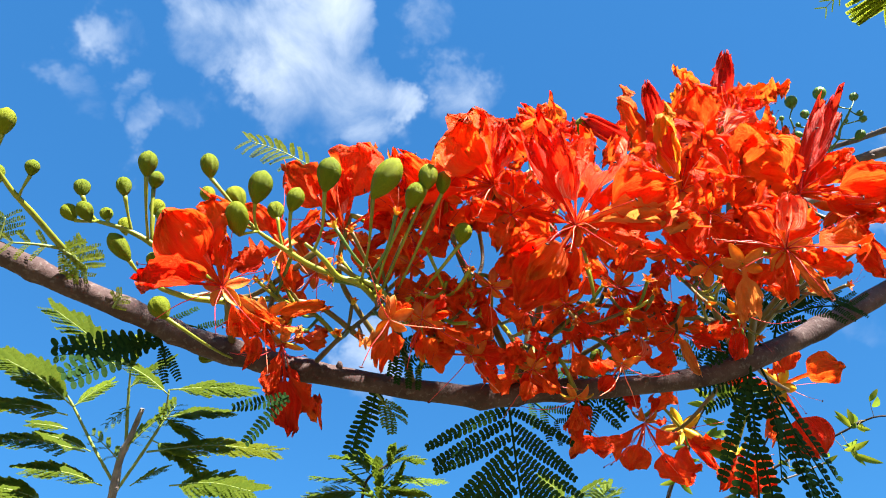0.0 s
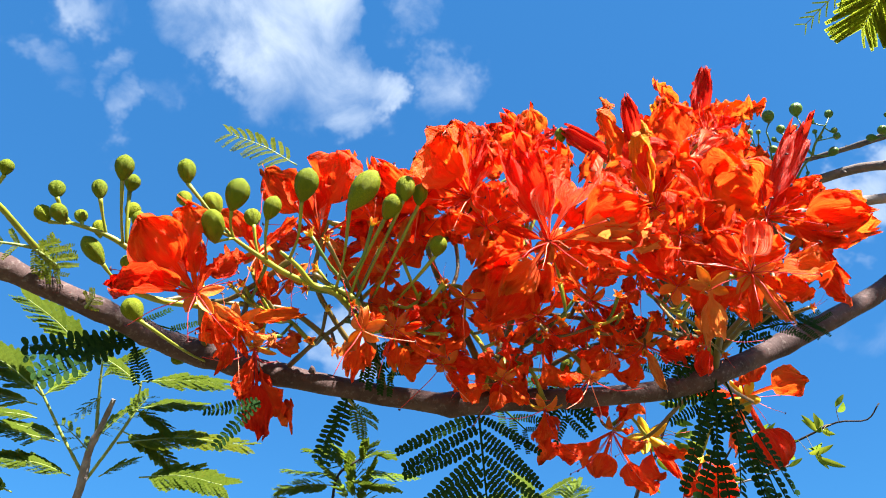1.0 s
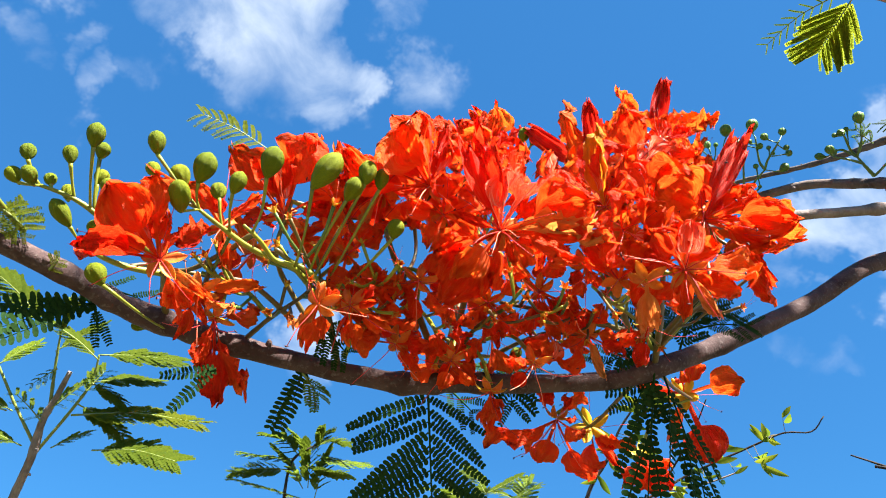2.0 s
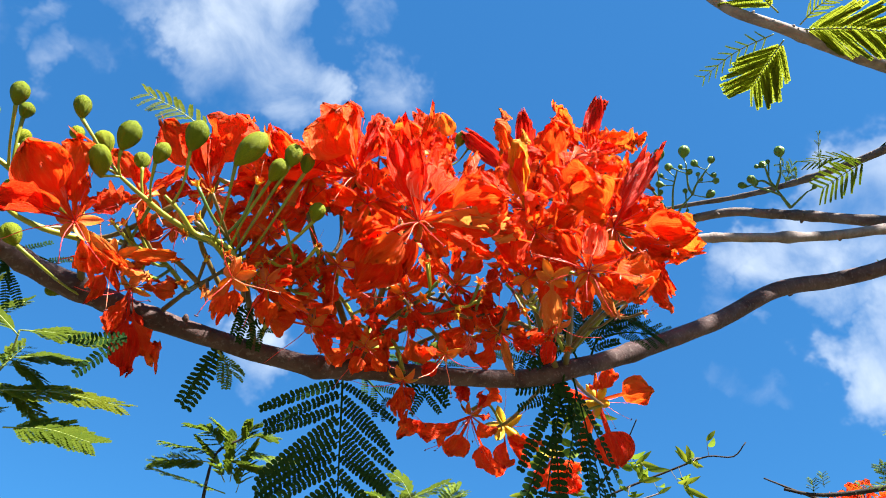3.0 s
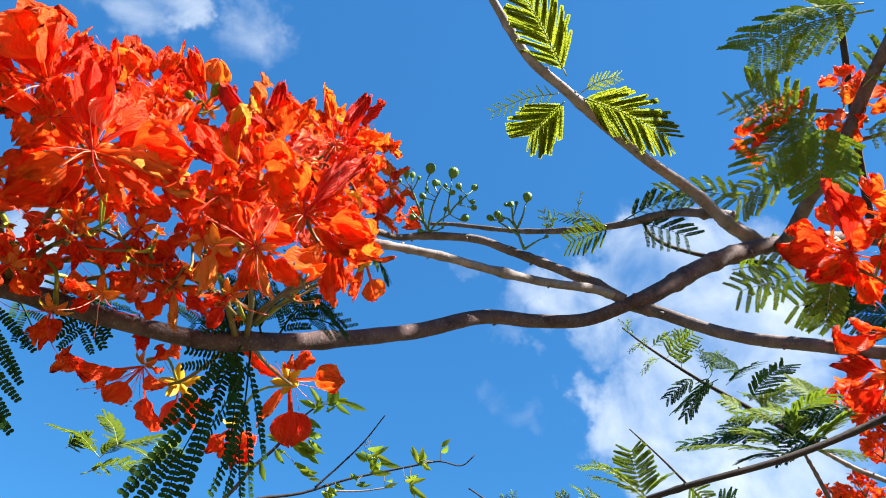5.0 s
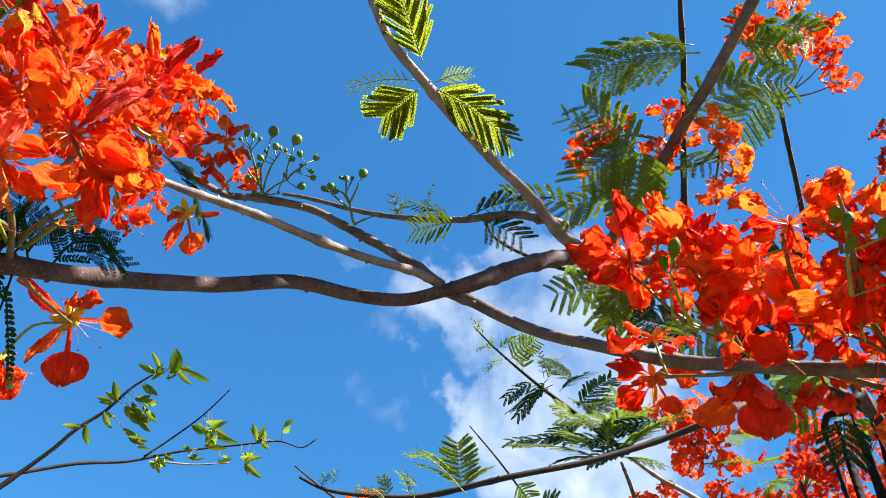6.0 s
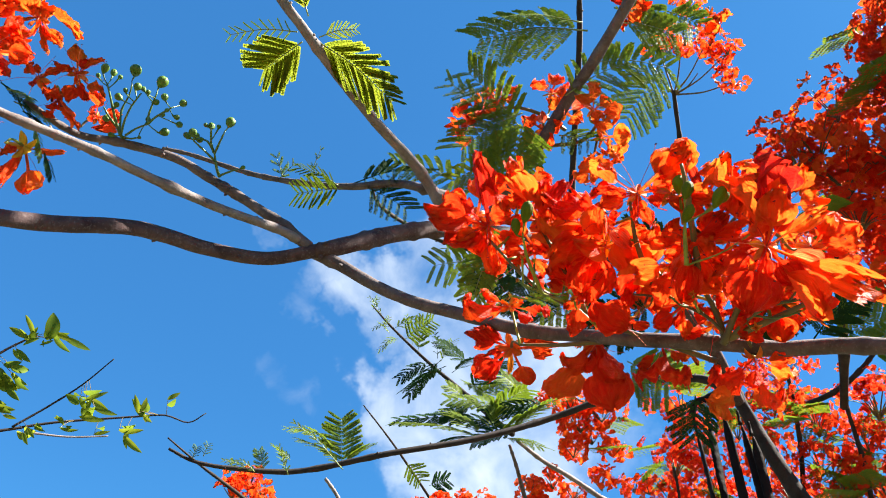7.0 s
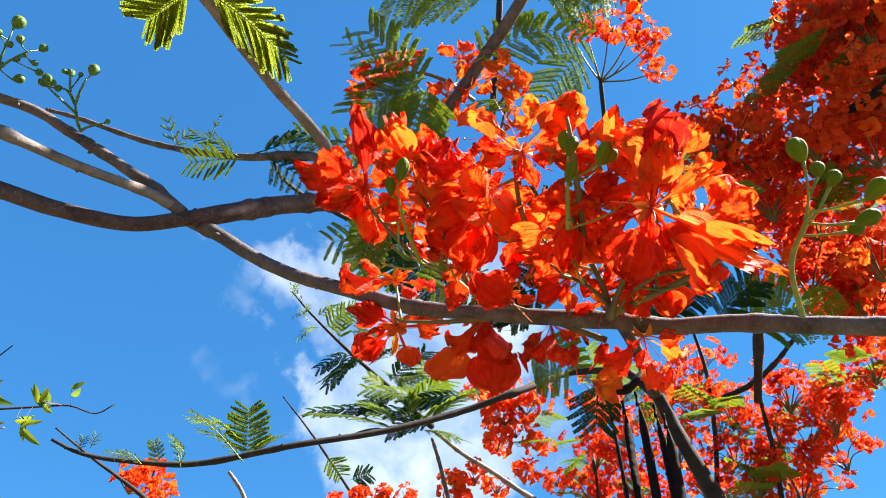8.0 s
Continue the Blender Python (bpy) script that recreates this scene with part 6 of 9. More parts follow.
bloom((1.309, -0.022, 1.948), (-0.269, -0.190, -0.944), [("Db", (1.306, 0.016, 1.942), 0.8, 0.34), ("Db", (1.327, -0.040, 1.932), 0.8, -0.46), ("Rb", (1.276, -0.043, 1.968), 0.8, -0.28)], stamens=3, group="flowers of the second cluster")
bloom((1.280, -0.140, 1.984), (-0.764, -0.542, -0.350), [("Rb", (1.272, -0.098, 1.960), 0.8, 0.07), ("Db", (1.286, -0.164, 1.948), 0.8, 0.12), ("Ob", (1.244, -0.166, 2.014), 0.8, -0.14), ("Db", (1.311, -0.133, 1.941), 0.8, 0.44)], stamens=3, group="flowers of the second cluster")

# flowers in its depth
flower((1.104, 0.252, 2.161), (-0.794, -0.486, -0.366), 0.072, 70, "red", stamens=5, group="flowers of the second cluster", label="vermilion flame tree flower in the depth of the cluster")
flower((1.096, 0.164, 2.152), (-0.856, -0.517, 0.01), 0.070, 62, "red", stamens=5, group="flowers of the second cluster", label="vermilion flame tree flower in the depth of the cluster")
flower((1.139, 0.117, 2.086), (-0.699, -0.548, -0.459), 0.070, 64, "red", stamens=5, group="flowers of the second cluster", label="vermilion flame tree flower in the depth of the cluster")
flower((1.159, 0.062, 2.038), (-0.477, -0.517, -0.711), 0.070, 64, "red", stamens=5, group="flowers of the second cluster", label="vermilion flame tree flower in the depth of the cluster")
flower((1.259, -0.180, 1.973), (-0.303, -0.76, -0.576), 0.068, 66, "red", stamens=5, group="flowers of the second cluster", label="vermilion flame tree flower in the depth of the cluster")
flower((1.202, -0.101, 2.003), (-0.65, -0.513, -0.561), 0.070, 66, "red", stamens=5, group="flowers of the second cluster", label="vermilion flame tree flower in the depth of the cluster")
flower((1.179, -0.029, 1.978), (-0.591, -0.208, -0.779), 0.070, 66, "red", stamens=5, group="flowers of the second cluster", label="vermilion flame tree flower in the depth of the cluster")
flower((1.170, -0.086, 2.056), (-0.866, -0.419, -0.273), 0.066, 66, "red", stamens=5, group="flowers of the second cluster", label="vermilion flame tree flower in the depth of the cluster")
flower((1.168, 0.185, 2.104), (-0.762, -0.341, -0.55), 0.062, 60, "red", stamens=5, group="flowers of the second cluster", label="vermilion flame tree flower in the depth of the cluster")
flower((1.286, -0.136, 1.948), (-0.407, -0.59, -0.697), 0.066, 66, "red", stamens=5, group="flowers of the second cluster", label="vermilion flame tree flower in the depth of the cluster")
flower((1.458, 0.110, 2.154), (-0.47, -0.518, -0.715), 0.056, 58, "red", stamens=5, group="flowers of the second cluster", label="vermilion flame tree flower in the depth of the cluster")
flower((1.434, -0.035, 2.102), (-0.601, -0.478, -0.641), 0.056, 58, "red", stamens=5, group="flowers of the second cluster", label="vermilion flame tree flower in the depth of the cluster")
flower((1.223, -0.132, 2.071), (-0.428, -0.696, 0.577), 0.075, 24, "red", stamens=5, group="flowers of the second cluster", label="vermilion flame tree flower in the depth of the cluster")
flower((1.210, -0.172, 2.027), (-0.706, -0.571, -0.418), 0.058, 74, "orange", stamens=5, group="flowers of the second cluster", label="vermilion flame tree flower in the depth of the cluster")
flower((1.253, 0.017, 2.027), (-0.592, -0.015, -0.806), 0.068, 70, "red", stamens=5, group="flowers of the second cluster", label="vermilion flame tree flower in the depth of the cluster")
for stem, n, way, long in (([(1.262, -0.048, 1.892), (1.232, -0.034, 1.917), (1.211, 0.006, 1.95), (1.205, 0.05, 1.974)], 7, (-0.92, -0.391, -0.007), 0.05), ([(1.237, 0.123, 1.961), (1.195, 0.145, 1.988), (1.166, 0.176, 2.005), (1.14, 0.199, 2.02)], 7, (-0.959, -0.282, -0.01), 0.05), ([(1.262, -0.048, 1.892), (1.232, -0.089, 1.895), (1.216, -0.121, 1.891), (1.219, -0.147, 1.891)], 6, (-0.611, -0.774, -0.165), 0.05)):
    spent_stalks(stem, n, way, long, group="spent stalks of the second cluster")

# ---- flowers among the upper leaves ----
for line in ([(1.412, 0.209, 2.644), (1.329, 0.237, 2.645), (1.275, 0.279, 2.641), (1.228, 0.342, 2.62)], [(1.409, 0.271, 2.623), (1.423, 0.177, 2.593), (1.405, 0.124, 2.597), (1.434, 0.161, 2.534)]):
    raceme(upper_limb, line, 0.005, 0.0025)

flower((1.232, 0.361, 2.608), (-0.864, 0.452, -0.221), 0.06, 60, "red", group="flowers among the upper leaves", stamens=6)
flower((1.256, 0.285, 2.652), (-0.911, -0.404, 0.082), 0.05, 50, "orange", group="flowers among the upper leaves", stamens=6)
flower((1.34, 0.2, 2.701), (-0.797, -0.457, 0.395), 0.065, 60, "red", group="flowers among the upper leaves", stamens=6)
flower((1.379, 0.121, 2.619), (-0.431, -0.902, 0.01), 0.065, 60, "orange", group="flowers among the upper leaves", stamens=6)
flower((1.415, 0.127, 2.561), (0.004, -0.9, -0.436), 0.065, 60, "orange", group="flowers among the upper leaves", stamens=6)
flower((1.434, 0.169, 2.531), (0.27, -0.237, -0.933), 0.06, 50, "orange", group="flowers among the upper leaves", stamens=6)
flower((1.361, 0.243, 2.619), (-0.718, -0.294, -0.631), 0.06, 60, "red", group="flowers among the upper leaves", stamens=6)
flower((1.386, 0.193, 2.67), (-0.745, -0.579, -0.33), 0.06, 60, "orange", group="flowers among the upper leaves", stamens=6)
flower((1.375, -0.008, 2.896), (-0.745, -0.579, -0.33), 0.06, 60, "red", group="flowers among the upper leaves", stamens=6)
flower((1.249, 0.325, 2.639), (-0.98, -0.002, -0.199), 0.055, 60, "orange", group="flowers among the upper leaves", stamens=6)
flower((1.699, -0.152, 3.174), (0.197, 0.121, -0.973), 0.065, 30, "orange", group="flowers among the upper leaves", stamens=6)

# ---- buds ----
bud_spray([(-0.042, 0.537, 1.862), (-0.067, 0.474, 1.858), (-0.086, 0.459, 1.857), (-0.098, 0.439, 1.862), (-0.111, 0.425, 1.866)],
          [((-0.041, 0.382, 1.898), 0.041, "tall"), ((-0.086, 0.371, 1.892), 0.029, "plump"), ((-0.019, 0.417, 1.913), 0.026, "plump"), ((-0.007, 0.409, 1.928), 0.026, "plump"), ((0.006, 0.42, 1.932), 0.021, "plump"), ((0.023, 0.441, 1.889), 0.020, "round")],
          "spray of plump yellow-green buds before red flowers")
bud_spray([(-0.069, 0.482, 1.865), (-0.105, 0.452, 1.861), (-0.13, 0.428, 1.864), (-0.148, 0.411, 1.868)],
          [((-0.156, 0.384, 1.856), 0.034, "tall"), ((-0.144, 0.383, 1.891), 0.029, "plump"), ((-0.168, 0.399, 1.895), 0.022, "round"), ((-0.117, 0.395, 1.888), 0.022, "plump"), ((-0.137, 0.413, 1.893), 0.018, "round"), ((-0.196, 0.405, 1.906), 0.016, "round"), ((-0.187, 0.375, 1.909), 0.022, "plump")],
          "spray of plump yellow-green buds on olive stalks")
bud_spray([(-0.186, 0.472, 1.85), (-0.209, 0.442, 1.858), (-0.23, 0.428, 1.862), (-0.246, 0.415, 1.867), (-0.259, 0.405, 1.868), (-0.278, 0.398, 1.87)],
          [((-0.231, 0.362, 1.898), 0.022, "plump"), ((-0.238, 0.392, 1.911), 0.016, "round"), ((-0.256, 0.382, 1.893), 0.018, "plump"), ((-0.288, 0.379, 1.889), 0.016, "round"), ((-0.297, 0.39, 1.872), 0.016, "round"), ((-0.28, 0.384, 1.867), 0.019, "plump"), ((-0.273, 0.4, 1.879), 0.013, "round"), ((-0.259, 0.408, 1.873), 0.016, "plump"), ((-0.238, 0.408, 1.894), 0.016, "round"), ((-0.226, 0.402, 1.877), 0.017, "plump")],
          "open spray of small round green buds against the sky")
bud_spray([(-0.189, 0.484, 1.85), (-0.213, 0.467, 1.842), (-0.23, 0.448, 1.837), (-0.24, 0.43, 1.836)], [((-0.252, 0.402, 1.844), 0.027, "tall"), ((-0.239, 0.434, 1.857), 0.015, "round")], "low stalk with a long yellow-green bud beside red petals")
bud_spray([(-0.321, 0.472, 1.879), (-0.328, 0.438, 1.879), (-0.334, 0.4, 1.88), (-0.341, 0.374, 1.883), (-0.347, 0.352, 1.89)],
          [((-0.335, 0.328, 1.912), 0.022, "plump"), ((-0.328, 0.367, 1.901), 0.014, "round"), ((-0.349, 0.361, 1.889), 0.016, "round"), ((-0.363, 0.335, 1.898), 0.018, "plump")],
          "thin green stalk with a few round buds")
bud_spray([(-0.174, 0.583, 1.842), (-0.206, 0.59, 1.853), (-0.227, 0.58, 1.855)], [((-0.231, 0.572, 1.846), 0.015, "plump"), ((-0.252, 0.494, 1.851), 0.024, "round")], "low stalk with two green buds below the limb")
bud_spray([(0.097, 0.678, 1.895), (0.142, 0.705, 1.918), (0.172, 0.718, 1.925)], [((0.188, 0.712, 1.928), 0.022, "plump"), ((0.21, 0.729, 1.932), 0.014, "round")], "short stalk with green buds above the limb")
bud_spray([(0.149, 0.698, 2.112), (0.179, 0.674, 2.188), (0.19, 0.65, 2.221)], [((0.201, 0.615, 2.248), 0.026, "plump"), ((0.22, 0.631, 2.257), 0.018, "round"), ((0.169, 0.624, 2.222), 0.016, "round"), ((0.188, 0.64, 2.231), 0.014, "round")], "stalk with pale green buds above the red flowers")
bud_spray([(0.750, 0.915, 2.476), (0.737, 0.907, 2.473), (0.722, 0.901, 2.483), (0.697, 0.883, 2.495), (0.677, 0.871, 2.511), (0.660, 0.862, 2.524)],
          [((0.639, 0.849, 2.544), 0.023, "plump"), ((0.643, 0.888, 2.557), 0.012, "round"), ((0.659, 0.858, 2.559), 0.020, "plump"), ((0.672, 0.851, 2.553), 0.012, "round"), ((0.685, 0.823, 2.567), 0.029, "round"), ((0.704, 0.830, 2.538), 0.020, "round"), ((0.722, 0.848, 2.564), 0.016, "plump"), ((0.724, 0.817, 2.531), 0.012, "round"), ((0.738, 0.810, 2.575), 0.030, "round"), ((0.756, 0.811, 2.543), 0.019, "round"), ((0.748, 0.826, 2.530), 0.016, "round"), ((0.792, 0.802, 2.553), 0.020, "round"), ((0.795, 0.814, 2.519), 0.015, "round"), ((0.814, 0.835, 2.528), 0.018, "round"), ((0.793, 0.839, 2.486), 0.022, "round"), ((0.687, 0.850, 2.502), 0.019, "round"), ((0.690, 0.841, 2.520), 0.012, "round"), ((0.693, 0.864, 2.493), 0.014, "round"), ((0.703, 0.921, 2.501), 0.019, "round"), ((0.725, 0.917, 2.467), 0.016, "plump"), ((0.771, 0.898, 2.488), 0.011, "plump"), ((0.781, 0.842, 2.548), 0.012, "round"), ((0.772, 0.827, 2.513), 0.011, "round"), ((0.766, 0.880, 2.530), 0.014, "round")],
          "tall spray of small dark green buds on the slender limb", True, radius=0.0030,
          side_stems=[[(0.738, 0.906, 2.474), (0.724, 0.876, 2.480), (0.715, 0.847, 2.496), (0.712, 0.815, 2.514)],
                      [(0.740, 0.915, 2.478), (0.734, 0.921, 2.504), (0.718, 0.908, 2.535), (0.712, 0.885, 2.559), (0.703, 0.869, 2.577)],
                      [(0.746, 0.903, 2.475), (0.751, 0.878, 2.484), (0.761, 0.853, 2.491)],
                      [(0.761, 0.853, 2.491), (0.764, 0.838, 2.505), (0.769, 0.814, 2.512), (0.775, 0.801, 2.522)],
                      [(0.761, 0.853, 2.491), (0.754, 0.850, 2.510), (0.745, 0.830, 2.532), (0.740, 0.817, 2.546)],
                      [(0.723, 0.904, 2.481), (0.700, 0.907, 2.498), (0.684, 0.903, 2.506)],
                      [(0.744, 0.915, 2.478), (0.756, 0.901, 2.473), (0.767, 0.892, 2.480)]])
bud_spray([(0.906, 0.767, 2.402), (0.891, 0.757, 2.404), (0.879, 0.751, 2.416), (0.869, 0.745, 2.426)],
          [((0.851, 0.685, 2.463), 0.025, "round"), ((0.830, 0.714, 2.452), 0.018, "round"), ((0.821, 0.721, 2.452), 0.011, "round"), ((0.845, 0.715, 2.465), 0.011, "round"), ((0.812, 0.764, 2.440), 0.020, "plump"), ((0.807, 0.732, 2.422), 0.020, "round"), ((0.835, 0.755, 2.444), 0.016, "round"), ((0.819, 0.740, 2.430), 0.015, "round"), ((0.918, 0.707, 2.402), 0.011, "round")],
          "small spray of dark green buds on the slender limb", True, radius=0.0030,
          side_stems=[[(0.869, 0.745, 2.426), (0.850, 0.733, 2.430), (0.834, 0.716, 2.438), (0.829, 0.711, 2.445)],
                      [(0.869, 0.745, 2.426), (0.849, 0.748, 2.445), (0.835, 0.754, 2.445)],
                      [(0.879, 0.751, 2.415), (0.846, 0.741, 2.410), (0.819, 0.744, 2.418)],
                      [(0.902, 0.760, 2.396), (0.905, 0.742, 2.397), (0.917, 0.725, 2.407)],
                      [(0.869, 0.745, 2.426), (0.854, 0.707, 2.424), (0.849, 0.691, 2.440)]])
bud_spray([(1.166, 0.176, 2.005), (1.116, 0.168, 2.034), (1.087, 0.158, 2.054)], [((1.057, 0.132, 2.068), 0.034, "tall"), ((1.067, 0.157, 2.06), 0.026, "tall"), ((1.163, 0.137, 1.981), 0.014, "round")], "stalk with slim pale buds among red flowers")
bud_spray([(1.143, -0.048, 1.941), (1.123, -0.06, 1.97), (1.112, -0.068, 1.986)], [((1.091, -0.085, 2.013), 0.028, "tall"), ((1.101, -0.076, 1.985), 0.026, "tall"), ((1.095, -0.118, 1.985), 0.030, "tall"), ((1.14, -0.173, 1.97), 0.026, "tall")], "stalk with slim yellow-green buds among red flowers")
bud_spray([(1.262, -0.241, 1.816), (1.184, -0.249, 1.828), (1.133, -0.272, 1.831), (1.11, -0.282, 1.828)], [((1.091, -0.29, 1.882), 0.026, "plump"), ((1.12, -0.3, 1.877), 0.016, "round"), ((1.128, -0.309, 1.867), 0.017, "round"), ((1.107, -0.331, 1.824), 0.024, "plump"), ((1.12, -0.317, 1.808), 0.022, "plump"), ((1.141, -0.308, 1.816), 0.015, "round")], "stalk with round olive green buds near the limb")
bud_spray([(1.156, -0.055, 2.019), (1.136, -0.062, 2.027), (1.126, -0.066, 2.036)], [((1.106, -0.074, 2.043), 0.026, "plump"), ((1.139, -0.114, 2.022), 0.024, "plump")], "short stalk with two olive green buds")
bud_spray([(0.364, 0.672, 1.925), (0.377, 0.584, 1.925), (0.378, 0.53, 1.92), (0.378, 0.506, 1.913)], [((0.382, 0.502, 1.914), 0.010, "round")], "cut olive flower stalk end")

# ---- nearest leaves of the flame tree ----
leaf((0.074, 0.670, 1.841), (0.093, 0.763, 1.683), (-0.2, -0.9, -0.35), 14, (0.086, 0.108), LEAF_SHADED, "herring", 0.0, (54, 66), "large shade-darkened green feathery leaf hanging below the limb", start=0.02, end=0.72)
leaf((-0.064, 0.627, 1.842), (-0.071, 0.635, 1.826), (0.3, -0.9, 0.2), 1, 0.075, LEAF_SHADED, "fern", 0.0, 9, "small shade-darkened green leaf hanging from the limb", start=0.2)
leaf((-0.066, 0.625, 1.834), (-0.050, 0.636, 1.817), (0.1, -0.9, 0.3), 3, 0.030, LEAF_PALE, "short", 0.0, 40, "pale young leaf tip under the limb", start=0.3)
leaf((-0.051, 0.582, 1.866), (-0.022, 0.595, 1.847), (0.201, -0.851, -0.485), 4, 0.030, LEAF_SHADED, "short", 0.05, 60, "tiny young leaf on the flower stalk")
leaf((-0.266, 0.545, 1.853), (-0.277, 0.539, 1.844), (0.011, -0.957, -0.29), 2, 0.102, LEAF_SHADED, "fern", 0.0, 12, "shade-darkened green leaf with few feathers under the limb", start=0.05)
leaf((-0.267, 0.549, 1.846), (-0.262, 0.551, 1.837), (0.293, -0.78, -0.553), 1, 0.045, LEAF_SHADED, "fern", 0.0, 14, "small shade-darkened green leaf hanging below the limb", start=0.05)
leaf((-0.135, 0.543, 1.787), (-0.144, 0.543, 1.782), (0.01, -0.913, -0.409), 1, 0.056, LEAF_SHADED, "fern", 0.0, 19, "small shade-darkened green leaf below the red petals", start=0.05)
leaf((-0.268, 0.54, 1.868), (-0.239, 0.553, 1.87), (0.012, -0.969, -0.246), 2, 0.040, LEAF_SHADED, "fern", 0.03, 40, "tiny shade-darkened green leaf behind the limb", start=0.05)
leaf((-0.329, 0.473, 1.872), (-0.316, 0.453, 1.889), (0.187, -0.952, -0.244), 5, 0.0208, LEAF_BRIGHT, "short", 0.03, 60, "tuft of pale young leaves on the limb", start=0.1)
leaf((-0.329, 0.439, 1.877), (-0.312, 0.456, 1.871), (0.187, -0.952, -0.244), 4, 0.0226, LEAF_BRIGHT, "short", 0.03, 60, "tuft of pale young leaves at the stalk", start=0.1)
leaf((-0.329, 0.439, 1.877), (-0.359, 0.422, 1.869), (0.181, -0.969, -0.17), 3, 0.0174, LEAF_BRIGHT, "short", 0.03, 60, "sparse young leaf beside the stalk", start=0.3)
leaf((-0.377, 0.429, 1.879), (-0.373, 0.418, 1.895), (0.187, -0.952, -0.244), 4, 0.0191, LEAF_BRIGHT, "short", 0.03, 60, "tuft of pale young leaves on the limb", start=0.1)
leaf((-0.296, 0.495, 1.853), (-0.288, 0.488, 1.86), (0.187, -0.952, -0.244), 4, 0.0122, LEAF_BRIGHT, "short", 0.03, 60, "tiny sprouting bud leaves on the limb", start=0.1)
leaf((0.361, 0.673, 1.926), (0.329, 0.705, 1.746), (-0.279, -0.788, -0.549), 3, 0.135, LEAF_SHADED, "herring", 0.0, 20, "shade-darkened green feathery leaf hanging from the fork", start=0.25, end=0.8)
leaf((0.367, 0.687, 1.919), (0.391, 0.691, 1.764), (0.583, -0.76, -0.287), 3, 0.125, LEAF_SHADED, "herring", 0.03, 24, "shade-darkened green feathery leaf drooping from the fork", start=0.3, end=0.8)
leaf((0.361, 0.696, 1.909), (0.335, 0.696, 1.865), (0.007, -0.818, -0.575), 3, 0.06, LEAF_SHADED, "short", 0.0, 40, "small shade-darkened green leaf at the fork")
leaf((0.353, 0.676, 1.928), (0.292, 0.691, 1.907), (0.011, -0.945, -0.326), 5, 0.045, LEAF_SHADED, "fern", 0.02, 50, "shade-darkened green leaf above the limb")
leaf((0.364, 0.668, 1.93), (0.31, 0.65, 1.919), (0.009, -0.87, -0.493), 4, 0.045, LEAF_SHADED, "short", 0.05, 55, "shade-darkened green leaf tuft at the fork")
leaf((0.413, 0.638, 1.978), (0.431, 0.638, 1.969), (0.1, -0.9, 0.4), 2, 0.085, LEAF_SHADED, "herring", 0.0, 14, "shade-darkened green leaf lying over the limb", start=0.1)
leaf((0.407, 0.701, 1.944), (0.414, 0.659, 1.98), (0.012, -0.988, -0.153), 4, 0.040, LEAF_SHADED, "short", 0.02, 50, "small shade-darkened green leaf on the limb")
leaf((0.405, 0.678, 1.948), (0.426, 0.643, 1.982), (-0.188, -0.94, -0.283), 4, 0.045, LEAF_SHADED, "fern", 0.05, 50, "small shade-darkened green leaf rising from the limb", start=0.4)
leaf((0.414, 0.668, 1.955), (0.47, 0.636, 1.945), (-0.3, -0.942, -0.151), 4, 0.034, LEAF_SHADED, "fern", 0.08, 40, "small shade-darkened green leaf above the limb", start=0.3)
leaf((0.377, 0.681, 1.921), (0.329, 0.63, 1.963), (-0.464, -0.802, -0.377), 6, 0.042, LEAF_SHADED, "fern", 0.0, 50, "shade-darkened green leaf behind the flower stalks", start=0.2)
leaf((0.372, 0.679, 1.928), (0.373, 0.625, 1.948), (0.026, -0.936, -0.352), 4, 0.036, LEAF_SHADED, "fern", 0.0, 50, "small shade-darkened green leaf at the fork", start=0.3)
leaf((0.167, 0.67, 1.889), (0.174, 0.681, 1.845), (0.009, -0.87, -0.493), 4, 0.045, LEAF_SHADED, "short", 0.02, 45, "small shade-darkened green leaf under the limb")
leaf((0.096, 0.694, 1.867), (0.127, 0.686, 1.831), (0.011, -0.945, -0.326), 3, 0.04, LEAF_SHADED, "fern", 0.02, 45, "small shade-darkened green leaf under the limb")
leaf((0.116, 0.68, 1.888), (0.197, 0.669, 1.877), (0.015, -0.905, 0.426), 4, 0.045, LEAF_SHADED, "fern", 0.02, 35, "flat shade-darkened green leaf on top of the limb")
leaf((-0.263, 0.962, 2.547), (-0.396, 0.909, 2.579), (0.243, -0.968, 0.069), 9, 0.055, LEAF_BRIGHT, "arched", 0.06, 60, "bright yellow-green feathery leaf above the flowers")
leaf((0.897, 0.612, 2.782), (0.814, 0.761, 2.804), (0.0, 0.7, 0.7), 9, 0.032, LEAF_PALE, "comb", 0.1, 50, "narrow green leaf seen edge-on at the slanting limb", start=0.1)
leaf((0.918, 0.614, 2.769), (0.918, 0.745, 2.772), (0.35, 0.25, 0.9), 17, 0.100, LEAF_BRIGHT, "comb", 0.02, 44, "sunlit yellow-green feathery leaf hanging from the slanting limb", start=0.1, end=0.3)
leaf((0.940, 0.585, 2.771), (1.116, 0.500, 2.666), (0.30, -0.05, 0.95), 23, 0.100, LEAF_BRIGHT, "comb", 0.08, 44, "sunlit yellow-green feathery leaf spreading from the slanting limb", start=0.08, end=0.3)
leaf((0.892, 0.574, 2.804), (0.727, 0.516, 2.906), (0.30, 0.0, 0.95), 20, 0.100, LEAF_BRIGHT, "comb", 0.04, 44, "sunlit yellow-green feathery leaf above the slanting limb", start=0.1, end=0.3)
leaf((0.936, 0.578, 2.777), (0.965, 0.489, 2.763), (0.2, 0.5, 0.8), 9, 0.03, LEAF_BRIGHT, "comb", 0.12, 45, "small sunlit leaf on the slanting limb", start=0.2)
